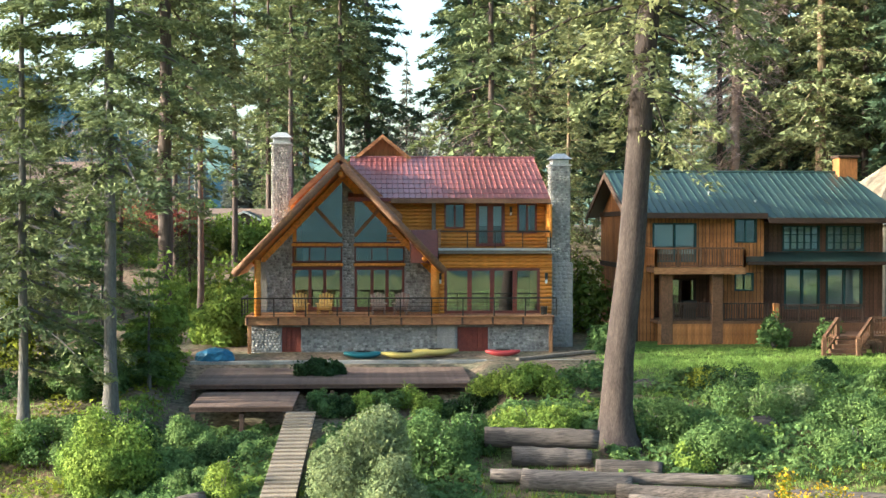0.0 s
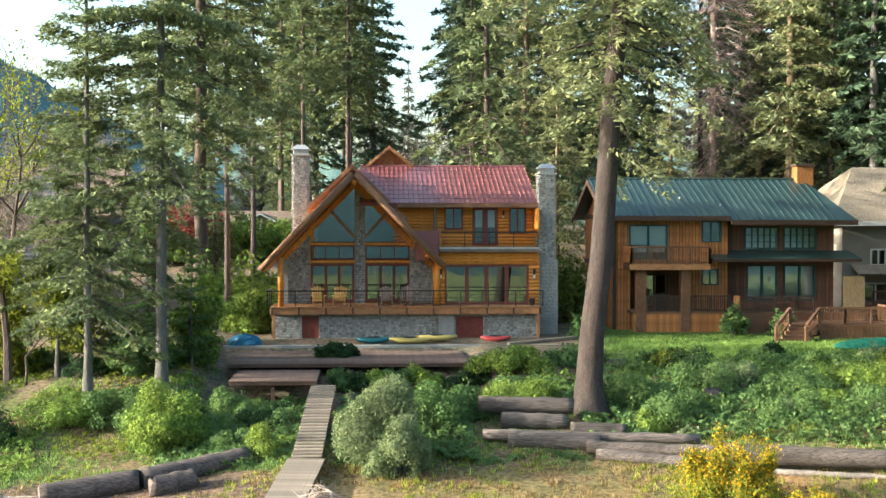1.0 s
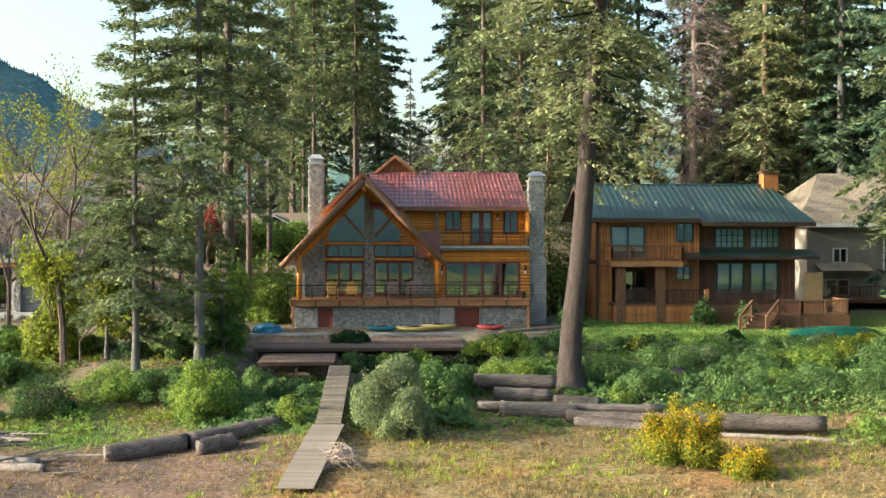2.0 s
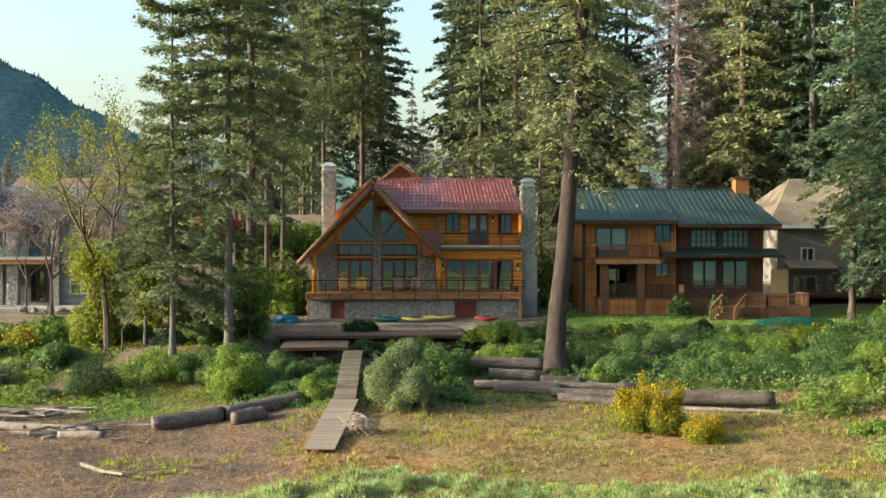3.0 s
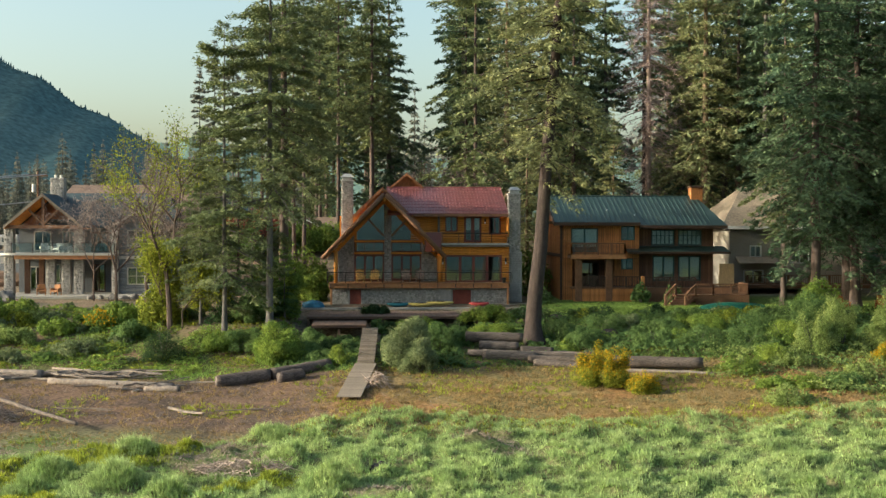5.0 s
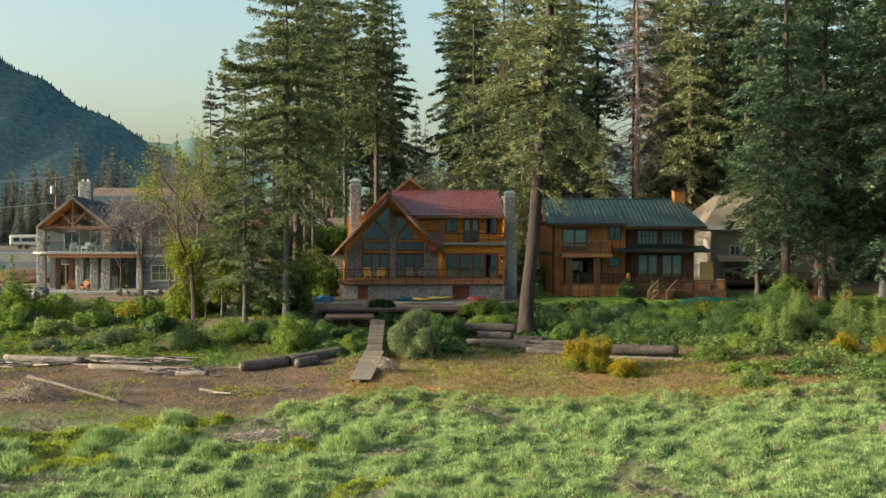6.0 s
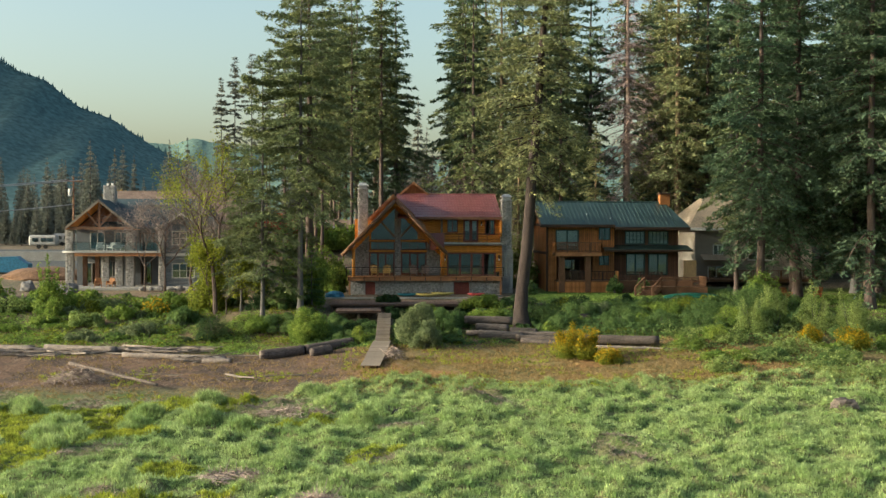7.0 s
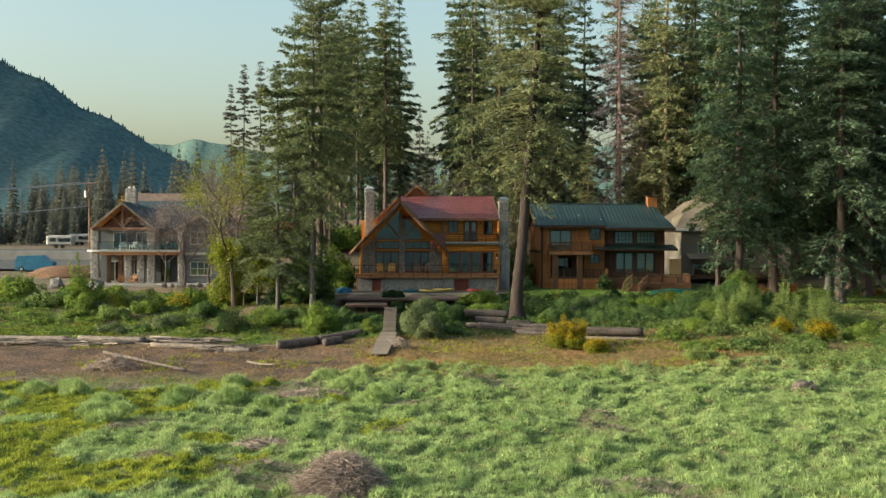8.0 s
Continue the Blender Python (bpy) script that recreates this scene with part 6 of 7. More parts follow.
def conifer(kind, x, y, h, rot, label, group="", z=None):
    """One fir of a kind, scaled to the height h; the same kinds share meshes."""
    H, trunk, crown = TREE_PROTO[kind]
    z = bumpy_z(x, y) if z is None else z
    ob = thing("fir_tree", (0, 0, 0), label, "tree", group)
    for nm, me in (("trunk", trunk), ("crown", crown)):
        o = new(nm, me)
        o.parent = ob
    s = h / H
    ob.matrix_basis = Matrix.Translation((x, y, z)) @ Matrix.Rotation(rot, 4, 'Z') @ Matrix.Diagonal((s, s, s, 1))
    return ob


def proto(kind, H, **kw):
    TREE_PROTO[kind] = (H, *conifer_meshes(kind, H, **kw))


proto("great", 42, cb=0.26, R=6.1, nb=160, n=60000, seed=3, leaf="firlight", bark="greatbark", r0=0.58, droop=0.48, spray=0.34, taper=0.26, low=0.35, gaps=0.3, fluff=0.16)
proto("tallthin", 33, cb=0.24, R=5.6, nb=95, n=42000, seed=4, leaf="fir", bark="darkbark", r0=0.29, droop=0.4, spray=0.32, taper=0.4, low=0.45, gaps=0.27, fluff=0.14)
proto("tallthick", 34, cb=0.27, R=5.2, nb=105, n=42000, seed=5, leaf="fir", bark="bark", r0=0.4, droop=0.42, spray=0.34, taper=0.42, low=0.6, gaps=0.26, fluff=0.14)
proto("bushyfir", 22, cb=0.1, R=4.6, nb=90, n=32000, seed=6, leaf="fir", bark="darkbark", r0=0.19, droop=0.35, spray=0.3, taper=0.45, low=0.8, gaps=0.3, fluff=0.12)
proto("spruce", 38, cb=0.12, R=5.6, nb=150, n=11000, seed=7, leaf="firdark", bark="darkbark", r0=0.42, droop=0.42, spray=0.7, taper=0.8, low=0.9, gaps=0.2, limb=3.0, fluff=0.12)
proto("highpine", 34, cb=0.36, R=4.4, nb=90, n=9000, seed=8, leaf="fir", bark="bark", r0=0.24, droop=0.4, spray=0.52, taper=0.5, low=0.6, gaps=0.3, limb=2.6, fluff=0.14)
proto("woodfir", 34, cb=0.2, R=4.6, nb=120, n=8000, seed=18, leaf="fir", bark="bark", r0=0.26, droop=0.42, spray=0.55, taper=0.65, low=0.7, gaps=0.25, limb=2.6, fluff=0.12)
proto("fullfir", 40, cb=0.08, R=6.0, nb=170, n=17000, seed=9, leaf="firlight", bark="palebark", r0=0.42, droop=0.5, spray=0.5, taper=0.6, low=0.9, gaps=0.22, limb=2.6, fluff=0.15)
proto("skypine", 33, cb=0.5, R=2.3, nb=70, n=3400, seed=28, leaf="hazetree", bark="darkbark", r0=0.2, droop=0.35, spray=0.6, taper=0.55, low=0.6, gaps=0.3, tier=0.3)
proto("lawnfir", 38, cb=0.08, R=6.8, nb=175, n=38000, seed=15, leaf="firdark", bark="bark", r0=0.42, droop=0.55, spray=0.46, taper=0.45, low=0.8, gaps=0.22, fluff=0.15)
proto("shadefir", 38, cb=0.16, R=6.8, nb=175, n=38000, seed=14, leaf="firshade", bark="bark", r0=0.42, droop=0.55, spray=0.46, taper=0.42, low=0.85, gaps=0.2, fluff=0.15)
proto("deadfir", 42, cb=0.12, R=5.4, nb=200, n=15000, seed=10, leaf="deadtwig", bark="deadwood", r0=0.4, droop=0.6, spray=0.7, width=0.05, taper=0.55, low=0.8, gaps=0.4, limb=0.7, fluff=0.16, tier=0.4)
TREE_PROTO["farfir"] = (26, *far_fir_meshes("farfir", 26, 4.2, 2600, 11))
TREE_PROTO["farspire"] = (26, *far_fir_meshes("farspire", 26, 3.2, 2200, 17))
proto("youngfir", 7, cb=0.03, R=1.6, nb=70, n=9000, seed=12, leaf="leafgreen", bark="darkbark", r0=0.07, droop=0.15, spray=0.17, taper=0.85, gaps=0.2, fluff=0.05)

great = conifer("great", 8.9, 44.6, 41, 0.3, "great fir with thick bare trunk before the house")
great.rotation_euler = (0, 0.08, 0.3)
conifer("tallthin", -10.1, 48.8, 31, 1.0, "tall thin dark-trunked fir on the bank")
conifer("tallthick", -9.9, 60.3, 36, 2.0, "tall thick-trunked fir beside the lodge")
conifer("highpine", -9.8, 72.0, 29, 0.5, "tall slim pine behind the lodge corner")
conifer("bushyfir", -13.4, 48.6, 23, 0.9, "full-branched fir on the bank")
conifer("youngfir", -9.3, 52.5, 6.5, 0.2, "young green fir beside the tall trunk")
conifer("bushyfir", -15.8, 58.5, 12, 2.2, "smaller full-branched fir on the wooded bank")
conifer("shadefir", 32.0, 51.8, 37, 0.4, "dark fir with bare lower trunk")
conifer("woodfir", 32.0, 59.1, 31, 2.4, "slim fir beside the dark firs")
conifer("lawnfir", 40.8, 47.8, 38, 1.1, "large dark fir shading the lawn")
conifer("shadefir", 40.0, 65.7, 38, 2.6, "dark fir with bare lower trunk")
conifer("lawnfir", 46.0, 54.0, 40, 0.7, "large dark fir shading the lawn")
conifer("shadefir", 37.5, 57.5, 38, 3.3, "dark fir with bare lower trunk")
conifer("lawnfir", 52.0, 66.0, 42, 1.9, "large dark fir in the woods")
conifer("lawnfir", 53.0, 48.0, 40, 2.9, "large dark fir at the edge of the lawn")
conifer("shadefir", 47.5, 62.0, 41, 4.0, "large dark fir in the woods")
conifer("shadefir", 58.0, 58.0, 42, 5.0, "large dark fir in the woods")
conifer("deadfir", 29.4, 99.0, 44, 0.5, "dead grey-pink fir with bare twigs")
conifer("highpine", 31.8, 112.0, 44, 0.2, "sparse tall pine behind the dead fir")
conifer("fullfir", 35.2, 95.5, 43, 1.2, "tall full fir with pale trunk behind the timber house")
conifer("spruce", -5.9, 112.0, 34.8, 2.2, "dark fir behind the lodge")
conifer("woodfir", -8.9, 108.0, 31, 4.2, "dark fir behind the lodge")
conifer("spruce", -0.4, 114.0, 35.6, 0.4, "pointed dark spruce behind the lodge")
conifer("spruce", 26.6, 111.0, 38, 3.1, "tall dark spruce in the woods", "woods behind")
conifer("spruce", 24.6, 118.0, 41, 1.1, "tall dark spruce in the woods", "woods behind")
conifer("woodfir", 7.7, 80.0, 37, 0.9, "tall fir with long bare trunk behind the lodge roof")
conifer("spruce", 11.2, 118.0, 42, 2.2, "tall dark spruce in the woods", "woods behind")
conifer("highpine", -9.8, 90.0, 33, 1.3, "tall slim pine behind the lodge")
conifer("highpine", -14.5, 93.0, 32, 2.3, "tall slim pine behind the lodge")
conifer("highpine", 9.6, 128.0, 42, 1.0, "tall slim pine in the woods", "woods behind")
conifer("fullfir", 24.0, 92.0, 18, 0.6, "sunlit younger fir behind the timber house")
conifer("fullfir", 13.4, 84.0, 21, 2.6, "sunlit younger fir between the houses")
conifer("fullfir", 12.9, 99.0, 38, 3.0, "tall full fir in the woods", "woods behind")
conifer("spruce", 19.5, 104.0, 37, 3.9, "tall dark spruce in the woods", "woods behind")
for x, y, h in ((-29.3, 152, 29), (-27.0, 152, 32), (-24.0, 150, 31), (-21.0, 150, 30)):
    conifer("skypine", x, y, h, x, "slim pine against the sky", "pines against the sky")
for x, y, h, k in ((9.0, 115, 40, "spruce"), (13.0, 122, 42, "fullfir"), (16.0, 110, 38, "spruce"), (18.0, 118, 40, "woodfir"), (8.6, 104, 34, "highpine"), (20.5, 98, 36, "woodfir"),
                   (23.0, 124, 42, "fullfir"), (38.0, 118, 44, "spruce"), (41.0, 108, 42, "spruce"), (44.0, 100, 42, "spruce"), (49.0, 94, 42, "spruce"), (46.0, 86, 40, "spruce"), (41.0, 92, 42, "spruce"), (53.0, 84, 42, "spruce"), (59.0, 76, 42, "spruce"), (64.0, 68, 42, "spruce")):
    conifer(k, x, y, h, x * 1.7, "tall dark fir in the woods", "woods behind")
for x, y, h, k in ((-17.5, 66.0, 15, "bushyfir"), (-15.6, 52.0, 13, "bushyfir"), (-15.5, 78.0, 18, "woodfir"), (-12.2, 57.0, 8, "youngfir"), (-18.6, 84.0, 16, "woodfir"), (-14.5, 62.5, 6, "youngfir"), (-11.6, 80, 14, "woodfir")):
    conifer(k, x, y, h, x * 2.3, "smaller fir between the houses", "small firs between the houses")
wrng = random.Random(21)
for i in range(13):
    x, y = -12 + 19 * wrng.random(), 96 + 45 * wrng.random()
    if abs(x + 12) < 8 and y < 114:
        y += 22
    g = x + 2.7 - 0.0577 * y
    if -5 < g < 4.5:
        x += 4.5 if g > 0 else -5.5
    conifer("highpine", x, y, 27 + 8 * wrng.random(), wrng.random() * 6, "tall slim pine in the woods", "woods behind")
for i in range(19):
    x, y = 22 + 58 * wrng.random(), 92 + 60 * wrng.random()
    if 23 < x - 0.0577 * (y - 112) < 37 and y > 96:
        x += 16
    conifer(("spruce", "fullfir", "woodfir")[i % 3], x, y, 33 + 12 * wrng.random(), wrng.random() * 6, "dark fir in the woods", "woods behind")
for i in range(9):
    x, y = 42 + 36 * wrng.random(), 60 + 32 * wrng.random()
    conifer(("spruce", "fullfir")[i % 2], x, y, 34 + 8 * wrng.random(), wrng.random() * 6, "dark fir in the woods", "woods behind")
for i in range(18):
    x, y = -14 + 60 * wrng.random(), 112 + 34 * wrng.random()
    conifer("woodfir", x, y, 9 + 9 * wrng.random(), wrng.random() * 6, "young fir under the tall woods", "young firs in the woods")
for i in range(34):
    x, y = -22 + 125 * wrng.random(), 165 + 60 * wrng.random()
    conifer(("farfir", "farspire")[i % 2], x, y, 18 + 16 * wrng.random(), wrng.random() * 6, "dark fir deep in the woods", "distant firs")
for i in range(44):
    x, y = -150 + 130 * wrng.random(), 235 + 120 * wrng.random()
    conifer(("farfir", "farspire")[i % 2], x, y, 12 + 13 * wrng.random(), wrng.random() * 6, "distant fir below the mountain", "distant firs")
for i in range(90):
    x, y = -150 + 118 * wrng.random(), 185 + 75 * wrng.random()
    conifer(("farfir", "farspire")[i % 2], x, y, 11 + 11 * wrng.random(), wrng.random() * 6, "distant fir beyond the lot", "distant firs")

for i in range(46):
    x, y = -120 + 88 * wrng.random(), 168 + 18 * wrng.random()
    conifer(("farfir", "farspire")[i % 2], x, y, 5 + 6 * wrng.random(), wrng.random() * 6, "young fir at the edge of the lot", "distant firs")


def branchy(name, x, y, h, spread, seed, leaf, n_leaf, label, size=0.16, bark="bark", r0=0.16, lean=0.0, wide=0.3):
    """A small broad-leaved tree: forked limbs and loose leaves at their ends."""
    rng = random.Random(seed)
    nr = np.random.default_rng(seed)
    z = bumpy_z(x, y)
    ob = thing("tree", (x, y, z), label, "tree")
    g, tips = G(), []

    def grow(p, d, length, r, depth):
        q = p + d * length
        midp = p.lerp(q, 0.5) + Vector((rng.gauss(0, 0.05), rng.gauss(0, 0.05), 0)) * length
        g.tube([p, midp, q], [r, r * 0.8, r * 0.6], 6 if depth < 2 else 4, caps=False)
        if depth >= 2:
            tips.extend([midp, q])
        if depth >= 5:
            return
        for _ in range(3 if depth < 3 else 2):
            v = (d + Vector((rng.gauss(0, spread), rng.gauss(0, spread), rng.gauss(0.1, spread * 0.6)))).normalized()
            grow(q, v, length * (0.62 + 0.25 * rng.random()), r * 0.58, depth + 1)

    grow(Vector((x, y, z - 0.2)), Vector((lean, 0, 1)).normalized(), h * 0.3, r0, 0)
    part("trunk", g, bark, ob)
    t = np.array([tuple(p) for p in tips])
    c = t[nr.integers(0, len(t), n_leaf)] + nr.normal(0, 0.28, (n_leaf, 3))
    part("crown", leaf_quads("crown", c, size, nr, leaf, wide=wide), leaf, ob)
    return ob


def leaf_quads(name, c, size, nr, leaf, out=None, wide=0.3):
    """Loose leaves at the points c; with out, they lie roughly across that direction, like the skin of a bush."""
    n = len(c)
    if out is None:
        d = nr.normal(0, 1, (n, 3))
        face = nr.normal(0, 1, (n, 3))
    else:
        face = out + nr.normal(0, 0.5, (n, 3)) + np.array([0, 0, 0.3])
        d = np.cross(face, nr.normal(0, 1, (n, 3)))
    d /= np.linalg.norm(d, axis=1, keepdims=True) + 1e-6
    s = np.cross(d, face)
    s /= np.linalg.norm(s, axis=1, keepdims=True) + 1e-6
    ln = (size * (0.6 + 0.8 * nr.random(n)))[:, None]
    mid = c + d * ln * 0.5
    if out is not None:
        return quads(name, np.stack([c - s * ln * wide, c + d * ln, c + s * ln * wide], 1), M[leaf])
    return quads(name, np.stack([c, mid + s * ln * wide, c + d * ln, mid - s * ln * wide], 1), M[leaf])


branchy("tree", -17.9, 51.8, 15.5, 0.45, 3, "leafspring", 4500, "sparse spring tree with yellow-green leaves", 0.17, r0=0.24, lean=-0.06)
branchy("tree", -18.6, 52.6, 7.0, 0.42, 21, "leafspring", 5200, "leafy young spring tree on the bank", 0.19, r0=0.09)
branchy("tree", -16.9, 51.2, 5.2, 0.42, 22, "leafspring", 3600, "leafy young spring tree on the bank", 0.19, r0=0.07)
branchy("tree", -22.0, 66.0, 11.0, 0.45, 5, "leafspring", 500, "bare twiggy tree before the grey house", 0.16)
branchy("tree", -24.5, 64.5, 9.5, 0.5, 6, "deadneedle", 1600, "bare twiggy tree before the grey house", 0.7, wide=0.025)
for k, (x, y, h) in enumerate(((-20.2, 63.5, 10.5), (-26.8, 66.5, 9.0), (-19.0, 67.5, 12.0), (-23.0, 88.0, 13.0))):
    branchy("tree", x, y, h, 0.5, 40 + k, "deadneedle", 1600, "bare twiggy tree before the grey house", 0.7, r0=0.1, wide=0.025)
branchy("tree", -15.5, 93.0, 5.5, 0.55, 8, "leafred", 4200, "small red-leaved maple near the bungalow", 0.24)
branchy("tree", -45.5, 156.0, 10, 0.5, 9, "grassdry", 3600, "yellowish spring tree beyond the grey house", 0.55, r0=0.25)
branchy("tree", 8.6, 92.0, 12, 0.4, 12, "deadneedle", 900, "bare grey alder behind the lodge", 0.2)
branchy("tree", 4.5, 96.0, 12, 0.4, 13, "deadneedle", 900, "bare grey alder behind the lodge", 0.2)

# ---------------------------------------------------------------- shrubs and grass


def shrub(x, y, rx, ry, rz, leaf, n, label, size=0.16, seed=0, name="shrub", z=None, extra="", plume=False):
    """A bush of many loose leaves on uneven clumps, with stems inside."""
    nr = np.random.default_rng(seed + 100)
    z = bumpy_z(x, y) if z is None else z
    ob = thing(name, (x, y, z), label, "shrub")
    n = int(n * 1.7)
    lumps = int(7 + 7 * max(rx, ry))
    ld = nr.normal(0, 1, (lumps, 3))
    ld[:, 2] = np.abs(ld[:, 2]) * 0.9 + 0.05
    ld /= np.linalg.norm(ld, axis=1, keepdims=True)
    off = Vector((seed * 3.7, seed * 1.3, 0))
    far = np.array([0.72 + 0.4 * noise.noise(Vector(q) * 1.9 + off) for q in ld.tolist()])
    lc = ld * far[:, None] * np.array([rx, ry, rz])
    lr = (0.22 + 0.2 * nr.random(lumps)) * (rx * ry * rz) ** (1 / 3) + 0.08
    which = nr.integers(0, lumps, n)
    d = nr.normal(0, 1, (n, 3)) + ld[which] * 0.5
    d /= np.linalg.norm(d, axis=1, keepdims=True)
    c = lc[which] + d * (lr[which] * (0.55 + 0.5 * nr.random(n) ** 0.6))[:, None]
    c[:, 2] = np.abs(c[:, 2])
    c += np.array([x, y, z])
    shoots = int(6 + 5 * rx)
    k = n // 2 if extra or plume else n // 7
    sa = nr.random(shoots) * 2 * math.pi
    sr = nr.random(shoots) ** 0.5 * 0.85
    sh = rz * (0.6 + 0.65 * nr.random(shoots)) * (1.1 - 0.5 * sr) * (1.25 if plume else 1.0)
    w = nr.integers(0, shoots, k)
    t = nr.random(k)
    c[:k] = np.stack([x + np.cos(sa[w]) * sr[w] * rx * (0.7 + 0.35 * t), y + np.sin(sa[w]) * sr[w] * ry * (0.7 + 0.35 * t), z + sh[w] * t], 1) + nr.normal(0, 0.1, (k, 3))
    part("foliage", leaf_quads("foliage", c, size * 0.85, nr, leaf, d, 0.36), leaf, ob)
    if extra:
        c2 = c + d * 0.16
        c2 = c2[(c2[:, 2] > z + rz * (0.15 + 0.6 * nr.random(n))) & (nr.random(n) < 0.6)]
        part("blossom", leaf_quads("blossom", c2, size * 0.9, nr, extra), extra, ob, "yellow blossom")
    g = G()
    for i in range(min(shoots, 9)):
        g.tube([(x, y, z - 0.1), (x + math.cos(sa[i]) * sr[i] * rx * 0.9, y + math.sin(sa[i]) * sr[i] * ry * 0.9, z + sh[i] * 0.9)], [0.03, 0.01], 4, caps=False)
    part("stem", g, "darkbark", ob)
    return ob


